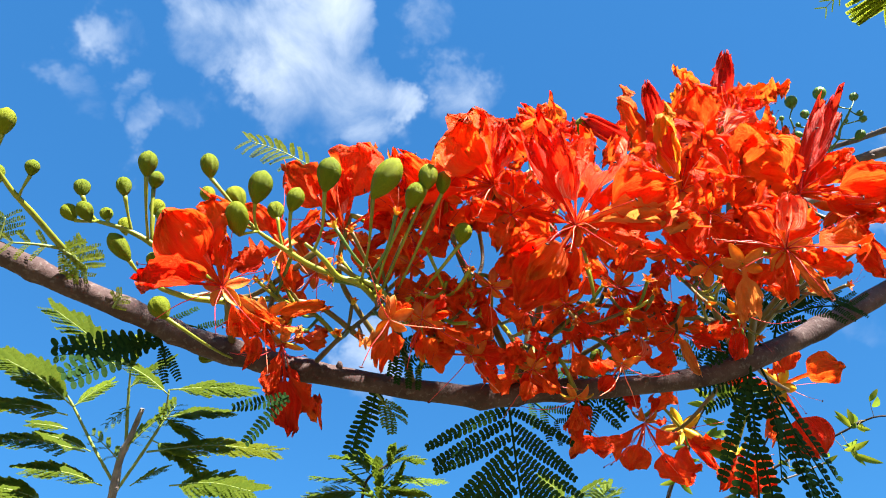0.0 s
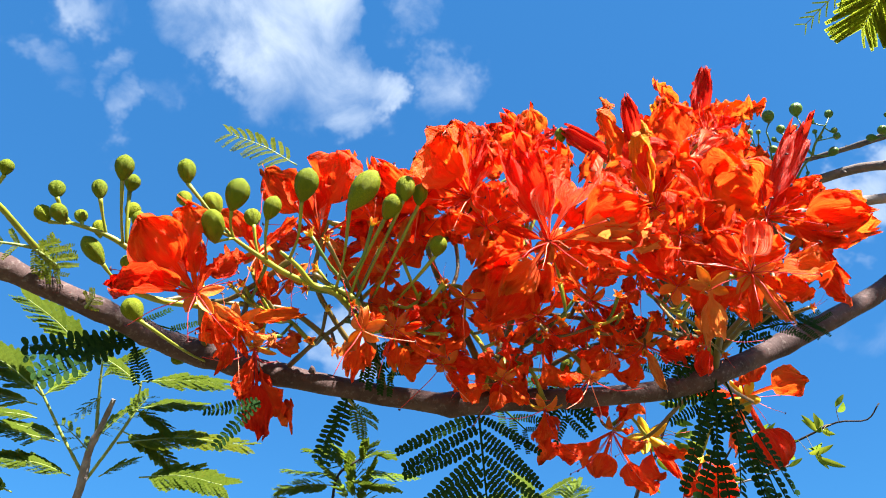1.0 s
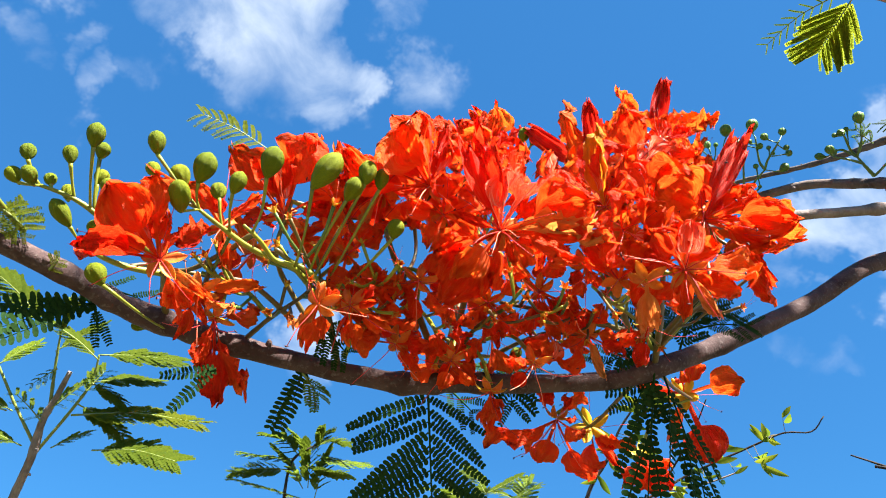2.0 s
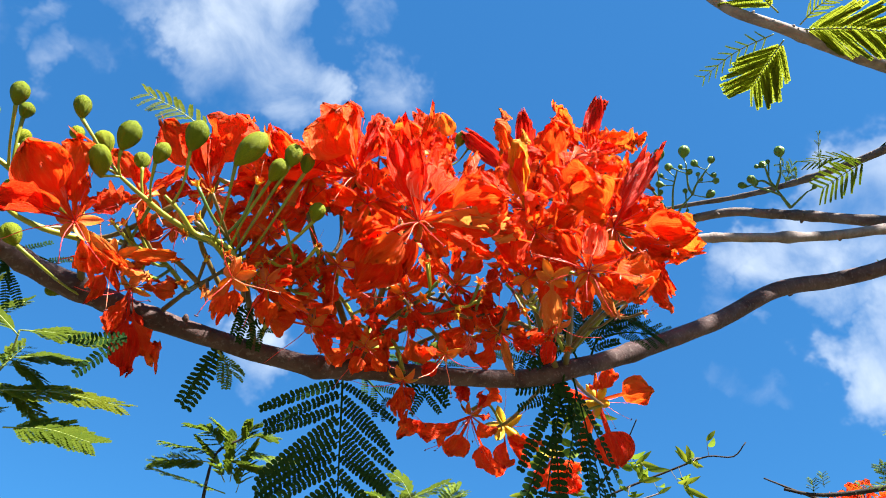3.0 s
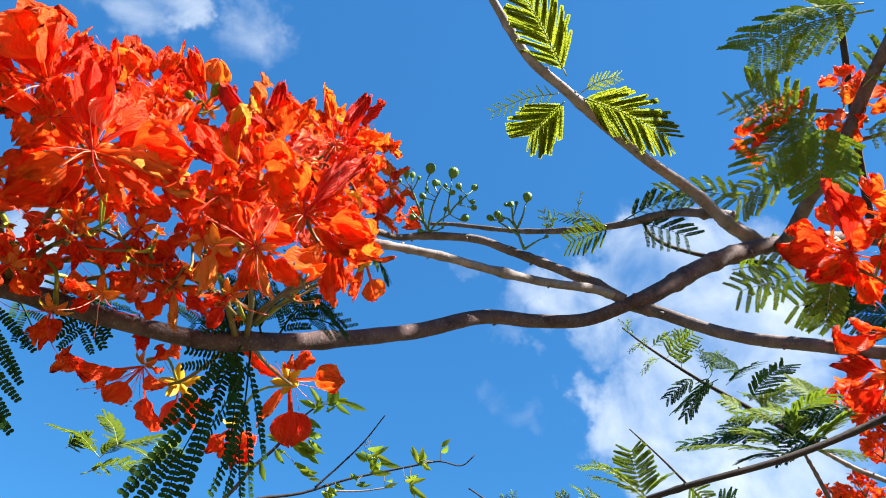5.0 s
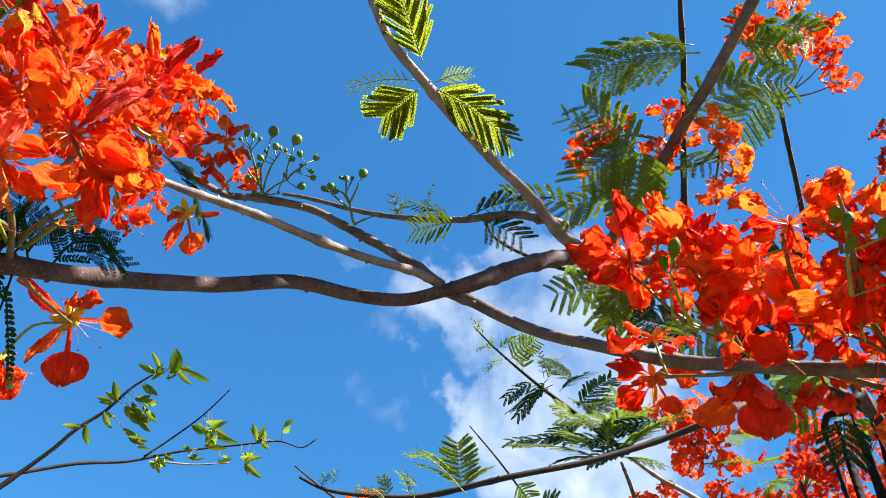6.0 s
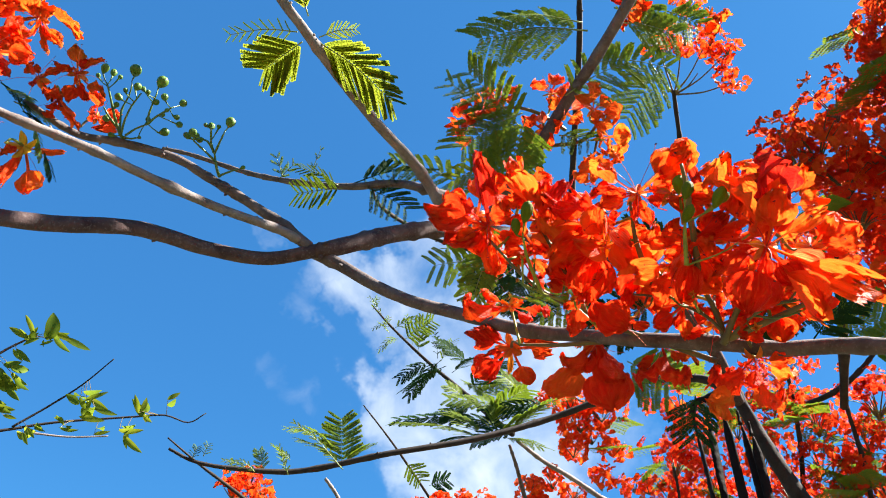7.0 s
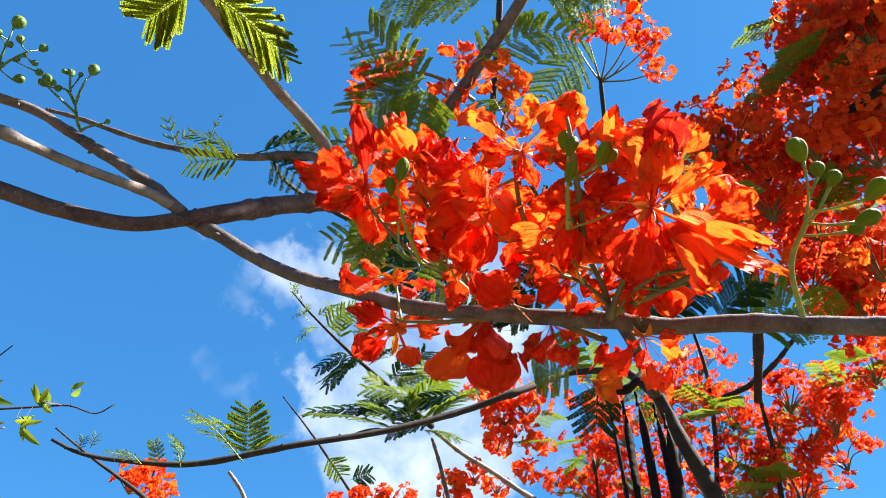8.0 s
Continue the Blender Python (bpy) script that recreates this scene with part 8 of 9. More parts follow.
leaf((2.926, 1.590, 3.200), (2.801, 1.682, 3.302), (-0.5, -0.6, 0.3), 9, 0.07, LEAF_SHADED, "dense", 0.06, 50, label=LOW, group="leaves on the low limb")
leaf((1.880, 1.580, 2.264), (1.823, 1.582, 2.343), (-0.5, -0.6, 0.3), 5, 0.022, LEAF_MID, "short", 0.06, 40, label=LOW, group="leaves on the low limb")
leaf((1.867, 1.568, 2.309), (1.840, 1.577, 2.329), (-0.5, -0.6, 0.3), 4, 0.02, LEAF_MID, "short", 0.06, 40, label=LOW, group="leaves on the low limb")
leaf((1.711, 1.580, 2.231), (1.645, 1.615, 2.242), (-0.5, -0.6, 0.3), 5, 0.022, LEAF_PALE, "short", 0.06, 40, label=LOW, group="leaves on the low limb")
leaf((1.734, 1.569, 2.224), (1.688, 1.586, 2.250), (-0.5, -0.6, 0.3), 4, 0.018, LEAF_PALE, "short", 0.06, 40, label=LOW, group="leaves on the low limb")
leaf((2.077, 1.526, 2.337), (1.889, 1.605, 2.464), (-0.5, -0.6, 0.3), 9, 0.03, LEAF_PALE, "dense", 0.06, 40, label=LOW, group="leaves on the low limb")

# ---- the young shoots and bush behind ----
SHOOT = "soft yellow-green feathery leaf of a young shoot"
leaf((-0.667, 1.188, 2.212), (-0.765, 1.082, 2.278), (0.114, -0.895, 0.431), 12, 0.051, LEAF_PALE, "blade", 0.06, 40, label=SHOOT, group="leaves of the young shoot")
leaf((-0.753, 1.237, 2.15), (-0.86, 1.134, 2.201), (0.114, -0.895, 0.431), 14, 0.061, LEAF_PALE, "blade", 0.06, 40, label=SHOOT, group="leaves of the young shoot")
leaf((-0.76, 1.241, 2.134), (-0.892, 1.159, 2.117), (0.115, -0.774, 0.622), 12, 0.057, LEAF_BRIGHT, "blade", 0.06, 40, label=SHOOT, group="leaves of the young shoot")
leaf((-0.749, 1.329, 2.096), (-0.877, 1.198, 2.061), (0.115, -0.774, 0.622), 12, 0.057, LEAF_PALE, "blade", 0.06, 40, label=SHOOT, group="leaves of the young shoot")
leaf((-0.713, 1.372, 2.041), (-0.8, 1.264, 2.032), (0.115, -0.774, 0.622), 12, 0.057, LEAF_PALE, "blade", 0.06, 40, label=SHOOT, group="leaves of the young shoot")
leaf((-0.775, 1.301, 1.98), (-0.866, 1.238, 1.989), (0.115, -0.774, 0.622), 12, 0.057, LEAF_PALE, "blade", 0.06, 40, label=SHOOT, group="leaves of the young shoot")
leaf((-0.63, 1.351, 2.104), (-0.371, 1.364, 2.109), (0.115, -0.774, 0.622), 18, 0.057, LEAF_BRIGHT, "blade", 0.05, 40, label=SHOOT, group="leaves of the young shoot")
leaf((-0.575, 1.379, 2.042), (-0.391, 1.342, 2.014), (0.114, -0.895, 0.431), 15, 0.057, LEAF_PALE, "blade", 0.06, 40, label=SHOOT, group="leaves of the young shoot")
leaf((-0.583, 1.272, 2.206), (-0.433, 1.291, 2.215), (0.115, -0.774, 0.622), 14, 0.057, LEAF_PALE, "blade", 0.03, 40, label=SHOOT, group="leaves of the young shoot")
leaf((-0.597, 1.314, 2.162), (-0.537, 1.351, 2.141), (0.115, -0.774, 0.622), 10, 0.041, LEAF_PALE, "blade", 0.03, 40, label=SHOOT, group="leaves of the young shoot")
leaf((-0.667, 1.295, 2.18), (-0.704, 1.295, 2.142), (0.115, -0.774, 0.622), 4, 0.0288, LEAF_PALE, "short", 0.03, label=SHOOT, group="leaves of the young shoot")
leaf((-0.694, 1.371, 2.095), (-0.743, 1.328, 2.132), (0.115, -0.774, 0.622), 4, 0.036, LEAF_PALE, "short", 0.03, label=SHOOT, group="leaves of the young shoot")
leaf((-0.682, 1.365, 2.123), (-0.627, 1.344, 2.171), (0.115, -0.774, 0.622), 5, 0.0432, LEAF_PALE, "short", 0.03, label=SHOOT, group="leaves of the young shoot")
leaf((-0.606, 1.321, 2.14), (-0.578, 1.31, 2.187), (0.115, -0.774, 0.622), 5, 0.0432, LEAF_PALE, "short", 0.03, label=SHOOT, group="leaves of the young shoot")
leaf((-0.669, 1.402, 2.052), (-0.596, 1.378, 2.078), (0.115, -0.774, 0.622), 8, 0.031, LEAF_PALE, "blade", 0.03, 40, label=SHOOT, group="leaves of the young shoot")
leaf((-0.805, 1.333, 2.149), (-0.861, 1.3, 2.146), (0.115, -0.774, 0.622), 8, 0.031, LEAF_PALE, "blade", 0.03, 40, label=SHOOT, group="leaves of the young shoot")
leaf((-0.68, 1.274, 2.25), (-0.647, 1.211, 2.295), (0.115, -0.774, 0.622), 8, 0.041, LEAF_BRIGHT, "blade", 0.05, 40, label=SHOOT, group="leaves of the young shoot")
leaf((-0.933, 1.232, 2.176), (-1.043, 1.129, 2.195), (0.115, -0.774, 0.622), 12, 0.061, LEAF_PALE, "blade", 0.06, 40, label=SHOOT, group="leaves of the young shoot")
leaf((-0.59, 1.294, 2.205), (-0.68, 1.224, 2.247), (0.114, -0.786, 0.607), 12, 0.040, LEAF_PALE, "blade", 0.05, 40, label=SHOOT, group="leaves of the young shoot")
leaf((-0.605, 1.33, 2.171), (-0.479, 1.347, 2.191), (0.114, -0.786, 0.607), 13, 0.040, LEAF_PALE, "blade", 0.05, 40, label=SHOOT, group="leaves of the young shoot")
leaf((-0.629, 1.361, 2.134), (-0.526, 1.383, 2.079), (0.115, -0.846, 0.521), 12, 0.040, LEAF_PALE, "blade", 0.05, 40, label=SHOOT, group="leaves of the young shoot")
leaf((-0.692, 1.306, 2.227), (-0.609, 1.288, 2.286), (0.115, -0.846, 0.521), 12, 0.036, LEAF_PALE, "blade", 0.05, 40, label=SHOOT, group="leaves of the young shoot")
leaf((-0.781, 1.283, 2.175), (-0.727, 1.285, 2.229), (0.115, -0.846, 0.521), 10, 0.033, LEAF_MID, "blade", 0.05, 40, label=SHOOT, group="leaves of the young shoot")
leaf((-0.753, 1.358, 2.109), (-0.831, 1.305, 2.123), (0.114, -0.786, 0.607), 10, 0.036, LEAF_PALE, "blade", 0.05, 40, label=SHOOT, group="leaves of the young shoot")
BUSH = "pale green feathery leaf of the bush behind"
bush = random.Random(12)
leaf((-0.244, 2.021, 2.31), (-0.395, 1.996, 2.31), Vector((0.1 + bush.uniform(-0.6, 0.6), -0.4 + bush.uniform(-0.5, 0.5), 0.8)), 9, 0.065, LEAF_PALE if bush.random() < 0.7 else LEAF_MID, "blade", bush.uniform(-0.05, 0.2), label=BUSH, group="leaves of the bush")
leaf((-0.227, 2.019, 2.318), (-0.331, 1.984, 2.366), Vector((0.1 + bush.uniform(-0.6, 0.6), -0.4 + bush.uniform(-0.5, 0.5), 0.8)), 9, 0.065, LEAF_PALE if bush.random() < 0.7 else LEAF_MID, "blade", bush.uniform(-0.05, 0.2), label=BUSH, group="leaves of the bush")
leaf((-0.21, 2.018, 2.326), (-0.263, 1.986, 2.385), Vector((0.1 + bush.uniform(-0.6, 0.6), -0.4 + bush.uniform(-0.5, 0.5), 0.8)), 9, 0.065, LEAF_PALE if bush.random() < 0.7 else LEAF_MID, "blade", bush.uniform(-0.05, 0.2), label=BUSH, group="leaves of the bush")
leaf((-0.193, 2.013, 2.341), (-0.089, 2.01, 2.366), Vector((0.1 + bush.uniform(-0.6, 0.6), -0.4 + bush.uniform(-0.5, 0.5), 0.8)), 9, 0.065, LEAF_PALE if bush.random() < 0.7 else LEAF_MID, "blade", bush.uniform(-0.05, 0.2), label=BUSH, group="leaves of the bush")
leaf((-0.176, 2.015, 2.342), (-0.159, 1.996, 2.388), Vector((0.1 + bush.uniform(-0.6, 0.6), -0.4 + bush.uniform(-0.5, 0.5), 0.8)), 9, 0.065, LEAF_PALE if bush.random() < 0.7 else LEAF_MID, "blade", bush.uniform(-0.05, 0.2), label=BUSH, group="leaves of the bush")
leaf((-0.176, 2.021, 2.327), (-0.029, 2.035, 2.313), Vector((0.1 + bush.uniform(-0.6, 0.6), -0.4 + bush.uniform(-0.5, 0.5), 0.8)), 9, 0.065, LEAF_PALE if bush.random() < 0.7 else LEAF_MID, "blade", bush.uniform(-0.05, 0.2), label=BUSH, group="leaves of the bush")
leaf((-0.21, 2.03, 2.295), (-0.087, 1.998, 2.264), Vector((0.1 + bush.uniform(-0.6, 0.6), -0.4 + bush.uniform(-0.5, 0.5), 0.8)), 9, 0.065, LEAF_PALE if bush.random() < 0.7 else LEAF_MID, "blade", bush.uniform(-0.05, 0.2), label=BUSH, group="leaves of the bush")
leaf((-0.26, 2.031, 2.279), (-0.409, 2.014, 2.257), Vector((0.1 + bush.uniform(-0.6, 0.6), -0.4 + bush.uniform(-0.5, 0.5), 0.8)), 9, 0.065, LEAF_PALE if bush.random() < 0.7 else LEAF_MID, "blade", bush.uniform(-0.05, 0.2), label=BUSH, group="leaves of the bush")
leaf((0.413, 2.406, 2.376), (0.534, 2.362, 2.428), Vector((0.1 + bush.uniform(-0.6, 0.6), -0.4 + bush.uniform(-0.5, 0.5), 0.8)), 9, 0.065, LEAF_PALE if bush.random() < 0.7 else LEAF_MID, "blade", bush.uniform(-0.05, 0.2), label=BUSH, group="leaves of the bush")
leaf((0.413, 2.406, 2.376), (0.34, 2.388, 2.451), Vector((0.1 + bush.uniform(-0.6, 0.6), -0.4 + bush.uniform(-0.5, 0.5), 0.8)), 9, 0.065, LEAF_PALE if bush.random() < 0.7 else LEAF_MID, "blade", bush.uniform(-0.05, 0.2), label=BUSH, group="leaves of the bush")
leaf((0.611, 2.711, 2.458), (0.441, 2.719, 2.505), Vector((0.1 + bush.uniform(-0.6, 0.6), -0.4 + bush.uniform(-0.5, 0.5), 0.8)), 9, 0.065, LEAF_PALE if bush.random() < 0.7 else LEAF_MID, "blade", bush.uniform(-0.05, 0.2), label=BUSH, group="leaves of the bush")
leaf((0.611, 2.711, 2.458), (0.643, 2.677, 2.532), Vector((0.1 + bush.uniform(-0.6, 0.6), -0.4 + bush.uniform(-0.5, 0.5), 0.8)), 9, 0.065, LEAF_PALE if bush.random() < 0.7 else LEAF_MID, "blade", bush.uniform(-0.05, 0.2), label=BUSH, group="leaves of the bush")
leaf((0.272, 2.757, 2.447), (0.329, 2.735, 2.494), Vector((0.1 + bush.uniform(-0.6, 0.6), -0.4 + bush.uniform(-0.5, 0.5), 0.8)), 9, 0.065, LEAF_PALE if bush.random() < 0.7 else LEAF_MID, "blade", bush.uniform(-0.05, 0.2), label=BUSH, group="leaves of the bush")
leaf((-0.201, 2.083, 2.209), (-0.409, 2.031, 2.24), Vector((0.1 + bush.uniform(-0.6, 0.6), -0.4 + bush.uniform(-0.5, 0.5), 0.8)), 9, 0.065, LEAF_PALE if bush.random() < 0.7 else LEAF_MID, "blade", bush.uniform(-0.05, 0.2), label=BUSH, group="leaves of the bush")
leaf((-0.209, 2.071, 2.238), (-0.304, 2.014, 2.339), Vector((0.1 + bush.uniform(-0.6, 0.6), -0.4 + bush.uniform(-0.5, 0.5), 0.8)), 9, 0.065, LEAF_PALE if bush.random() < 0.7 else LEAF_MID, "blade", bush.uniform(-0.05, 0.2), label=BUSH, group="leaves of the bush")
leaf((-0.194, 2.072, 2.241), (-0.199, 2.022, 2.362), Vector((0.1 + bush.uniform(-0.6, 0.6), -0.4 + bush.uniform(-0.5, 0.5), 0.8)), 9, 0.065, LEAF_PALE if bush.random() < 0.7 else LEAF_MID, "blade", bush.uniform(-0.05, 0.2), label=BUSH, group="leaves of the bush")
leaf((-0.171, 2.085, 2.215), (-0.143, 2.037, 2.342), Vector((0.1 + bush.uniform(-0.6, 0.6), -0.4 + bush.uniform(-0.5, 0.5), 0.8)), 9, 0.065, LEAF_PALE if bush.random() < 0.7 else LEAF_MID, "blade", bush.uniform(-0.05, 0.2), label=BUSH, group="leaves of the bush")
leaf((0.384, 2.547, 2.37), (0.202, 2.535, 2.431), Vector((0.1 + bush.uniform(-0.6, 0.6), -0.4 + bush.uniform(-0.5, 0.5), 0.8)), 9, 0.065, LEAF_PALE if bush.random() < 0.7 else LEAF_MID, "blade", bush.uniform(-0.05, 0.2), label=BUSH, group="leaves of the bush")
leaf((0.384, 2.547, 2.37), (0.423, 2.52, 2.434), Vector((0.1 + bush.uniform(-0.6, 0.6), -0.4 + bush.uniform(-0.5, 0.5), 0.8)), 9, 0.065, LEAF_PALE if bush.random() < 0.7 else LEAF_MID, "blade", bush.uniform(-0.05, 0.2), label=BUSH, group="leaves of the bush")
leaf((0.486, 2.537, 2.368), (0.627, 2.486, 2.446), Vector((0.1 + bush.uniform(-0.6, 0.6), -0.4 + bush.uniform(-0.5, 0.5), 0.8)), 9, 0.065, LEAF_PALE if bush.random() < 0.7 else LEAF_MID, "blade", bush.uniform(-0.05, 0.2), label=BUSH, group="leaves of the bush")
leaf((0.346, 2.572, 2.308), (0.576, 2.533, 2.343), Vector((0.1 + bush.uniform(-0.6, 0.6), -0.4 + bush.uniform(-0.5, 0.5), 0.8)), 9, 0.065, LEAF_PALE if bush.random() < 0.7 else LEAF_MID, "blade", bush.uniform(-0.05, 0.2), label=BUSH, group="leaves of the bush")

def broad_leaf(base, tip, wide, mat, turn):
    """A single blade folded along its midrib and bent at the tip, on a short stalk."""
    base, tip = Vector(base), Vector(tip)
    way = tip - base
    long = way.length
    side = way.cross(Vector((-0.35 + 0.5 * turn, -0.7, -0.5 - turn))).normalized()
    up = side.cross(way).normalized()
    vs, us, fs = [], [], []
    for i in range(10):
        f = i / 9
        half = wide * long * 0.38 * (math.sin(math.pi * min(f, 0.995) ** 0.85) ** 0.8 + 0.02)
        spine = base + way * f + up * long * (0.06 * math.sin(math.pi * f) - 0.07 * f * f) + side * long * 0.05 * math.sin(2.5 * f + turn)
        for e in (-1, -0.5, 0, 0.5, 1):
            vs.append(spine + side * half * e + up * half * 0.2 * abs(e))
            us.append((0.5 + 0.5 * e, f))
    for i in range(9):
        for j in range(4):
            q = i * 5 + j
            fs.append((q, q + 1, q + 6, q + 5))
    return mesh_of("leaf", vs, fs, us, (mat,))


for base, tip, wide, mat in (((1.606, 3.859, 3.503), (1.508, 3.894, 3.536), 0.42, LEAF_BRIGHT),
                             ((1.630, 3.833, 3.538), (1.540, 3.839, 3.624), 0.3, LEAF_BRIGHT),
                             ((1.720, 3.810, 3.529), (1.658, 3.772, 3.680), 0.62, LEAF_PALE),
                             ((1.730, 3.783, 3.573), (1.819, 3.749, 3.558), 0.5, LEAF_BRIGHT),
                             ((1.774, 3.775, 3.560), (1.945, 3.746, 3.556), 0.3, LEAF_PALE),
                             ((1.597, 3.896, 3.435), (1.708, 3.898, 3.401), 0.35, LEAF_PALE),
                             ((1.627, 3.936, 3.334), (1.724, 3.923, 3.368), 0.62, LEAF_MID),
                             ((1.608, 3.956, 3.302), (1.729, 3.965, 3.241), 0.4, LEAF_BRIGHT),
                             ((1.645, 3.963, 3.262), (1.768, 3.987, 3.199), 0.36, LEAF_PALE),
                             ((1.670, 3.941, 3.295), (1.771, 3.929, 3.249), 0.34, LEAF_PALE),
                             ((1.589, 3.976, 3.270), (1.687, 3.986, 3.222), 0.5, LEAF_BRIGHT),
                             ((1.652, 4.014, 3.140), (1.772, 3.994, 3.145), 0.4, LEAF_BRIGHT),
                             ((1.626, 3.852, 3.504), (1.625, 3.816, 3.577), 0.45, LEAF_MID),
                             ((1.668, 3.829, 3.525), (1.617, 3.877, 3.461), 0.4, LEAF_MID),
                             ((1.739, 3.802, 3.532), (1.689, 3.837, 3.483), 0.3, LEAF_PALE),
                             ((1.484, 3.994, 3.293), (1.391, 4.038, 3.300), 0.4, LEAF_BRIGHT),
                             ((1.500, 3.980, 3.314), (1.424, 3.952, 3.397), 0.5, LEAF_PALE),
                             ((1.466, 4.026, 3.229), (1.554, 4.049, 3.161), 0.4, LEAF_PALE),
                             ((1.392, 4.089, 3.120), (1.295, 4.120, 3.105), 0.4, LEAF_BRIGHT),
                             ((1.407, 4.077, 3.141), (1.482, 4.111, 3.045), 0.4, LEAF_PALE),
                             ((2.037, 3.836, 3.246), (1.944, 3.846, 3.273), 0.6, LEAF_PALE),
                             ((2.050, 3.816, 3.276), (2.124, 3.724, 3.341), 0.28, LEAF_BRIGHT),
                             ((2.109, 3.806, 3.245), (2.249, 3.756, 3.247), 0.3, LEAF_PALE),
                             ((2.070, 3.851, 3.182), (2.191, 3.771, 3.190), 0.35, LEAF_BRIGHT),
                             ((2.077, 3.828, 3.227), (2.014, 3.819, 3.280), 0.5, LEAF_MID),
                             ((2.079, 3.842, 3.194), (2.078, 3.814, 3.298), 0.5, LEAF_PALE),
                             ((2.338, 3.691, 3.268), (2.260, 3.655, 3.352), 0.36, LEAF_BRIGHT),
                             ((2.351, 3.680, 3.278), (2.344, 3.665, 3.376), 0.4, LEAF_BRIGHT),
                             ((2.368, 3.676, 3.269), (2.432, 3.665, 3.238), 0.5, LEAF_BRIGHT),
                             ((2.443, 3.585, 3.374), (2.485, 3.535, 3.434), 0.45, LEAF_BRIGHT),
                             ((2.008, 3.896, 3.133), (1.961, 3.913, 3.166), 0.4, LEAF_PALE),
                             ((1.857, 3.991, 3.036), (1.904, 3.968, 2.976), 0.4, LEAF_PALE),
                             ((2.287, 3.766, 3.160), (2.397, 3.670, 3.177), 0.32, LEAF_BRIGHT),
                             ((2.326, 3.758, 3.136), (2.467, 3.731, 3.071), 0.3, LEAF_BRIGHT),
                             ((1.865, 3.977, 3.064), (1.927, 3.976, 3.027), 0.4, LEAF_PALE),
                             ((1.886, 3.960, 3.088), (1.958, 3.951, 3.071), 0.35, LEAF_BRIGHT),
                             ((2.007, 3.908, 3.107), (2.113, 3.882, 3.120), 0.3, LEAF_PALE),
                             ((2.184, 3.836, 3.106), (2.246, 3.776, 3.143), 0.35, LEAF_BRIGHT),
                             ((1.724, 4.010, 3.097), (1.787, 3.968, 3.094), 0.4, LEAF_BRIGHT)):
    blade = broad_leaf(base, tip, wide, mat, bush.uniform(-0.5, 0.5))
    near = min(FAR_TWIGS, key=lambda line: min((p - Vector(base)).length for p in line[1]))
    stem = min(near[1], key=lambda p: (p - Vector(base)).length)
    world_part("leaf", blade, near[0])
    shift = Vector((bush.uniform(-0.05, 0.05), 0, bush.uniform(-0.05, 0.05)))
    reach = (Vector(tip) - Vector(base)) * bush.uniform(0.5, 0.8)
    aside = Matrix.Rotation(bush.uniform(-0.8, 0.8), 3, (0.3, 0.75, 0.6)) @ reach
    world_part("leaf", broad_leaf(stem.lerp(Vector(base), 0.7) + shift * 0.4, Vector(base) + aside, wide, bush.choice((LEAF_BRIGHT, LEAF_PALE)), bush.uniform(-0.5, 0.5)), near[0])
    world_part("leaf_stalk", tube("leaf_stalk", [stem, stem.lerp(Vector(base), 0.5) + Vector((0, 0, 0.01)), Vector(base).lerp(Vector(tip), 0.06)], (0.0022, 0.0016), STALK_DARK, sides=5, n=5), near[0])


# ---- flowering crowns further off ----
def cluster_data(seed, flowers, spread, petal_size, flat, mat):
    """A head of small flowers: each five short crinkled petals, on a domed head."""
    rnd = random.Random(seed)
    shapes = [petal_data(90 + k, nu=4, nv=6, ruffle=0.16, curl=c, cup=0.25) for k, c in enumerate((0.3, 0.8, -0.2, 1.1))]
    red, orange = [], []
    for _ in range(flowers):
        way = Vector((rnd.gauss(0, 1), rnd.gauss(0, 1), rnd.gauss(0.25, 0.8))).normalized()
        at = Vector((way.x * spread, way.y * spread, way.z * spread * flat)) * rnd.uniform(0.35, 1.0)
        m = facing(at, way + Vector((rnd.uniform(-0.5, 0.5), rnd.uniform(-0.5, 0.5), rnd.uniform(-0.3, 0.6))), rnd.uniform(0, 6), petal_size * rnd.uniform(0.8, 1.15))
        lift = rnd.uniform(10, 50)
        keep = orange if rnd.random() < 0.14 else red
        for k in range(5):
            local = Matrix.Rotation(2 * math.pi * k / 5 + rnd.uniform(-0.3, 0.3), 4, "Z") @ Matrix.Rotation(radians(lift + rnd.uniform(-18, 18)), 4, "X") @ Matrix.Rotation(rnd.uniform(-0.6, 0.6), 4, "Y")
            keep.append(moved(rnd.choice(shapes), m @ local))
    a, b = join_data(red), join_data(orange)
    v, f, u = join_data([a, b])
    return mesh_of("flowers", v, f, u, (mat, PETAL_ORANGE), [0] * len(a[1]) + [1] * len(b[1]))


def stems_data(seed, spread, flat, n):
    rnd = random.Random(seed)
    out = []
    for _ in range(n):
        way = Vector((rnd.gauss(0, 1), rnd.gauss(0, 1), rnd.gauss(0.4, 0.7))).normalized()
        tip = Vector((way.x * spread, way.y * spread, way.z * spread * flat)) * rnd.uniform(0.6, 0.95)
        out.append(tube_data([(0, 0, -spread * flat * 0.8), tip * 0.4 + Vector((0, 0, -0.03)), tip], (0.004, 0.0025, 0.0015), sides=5, n=6))
    return mesh_of("stems", *join_data(out), (STALK_DARK,))


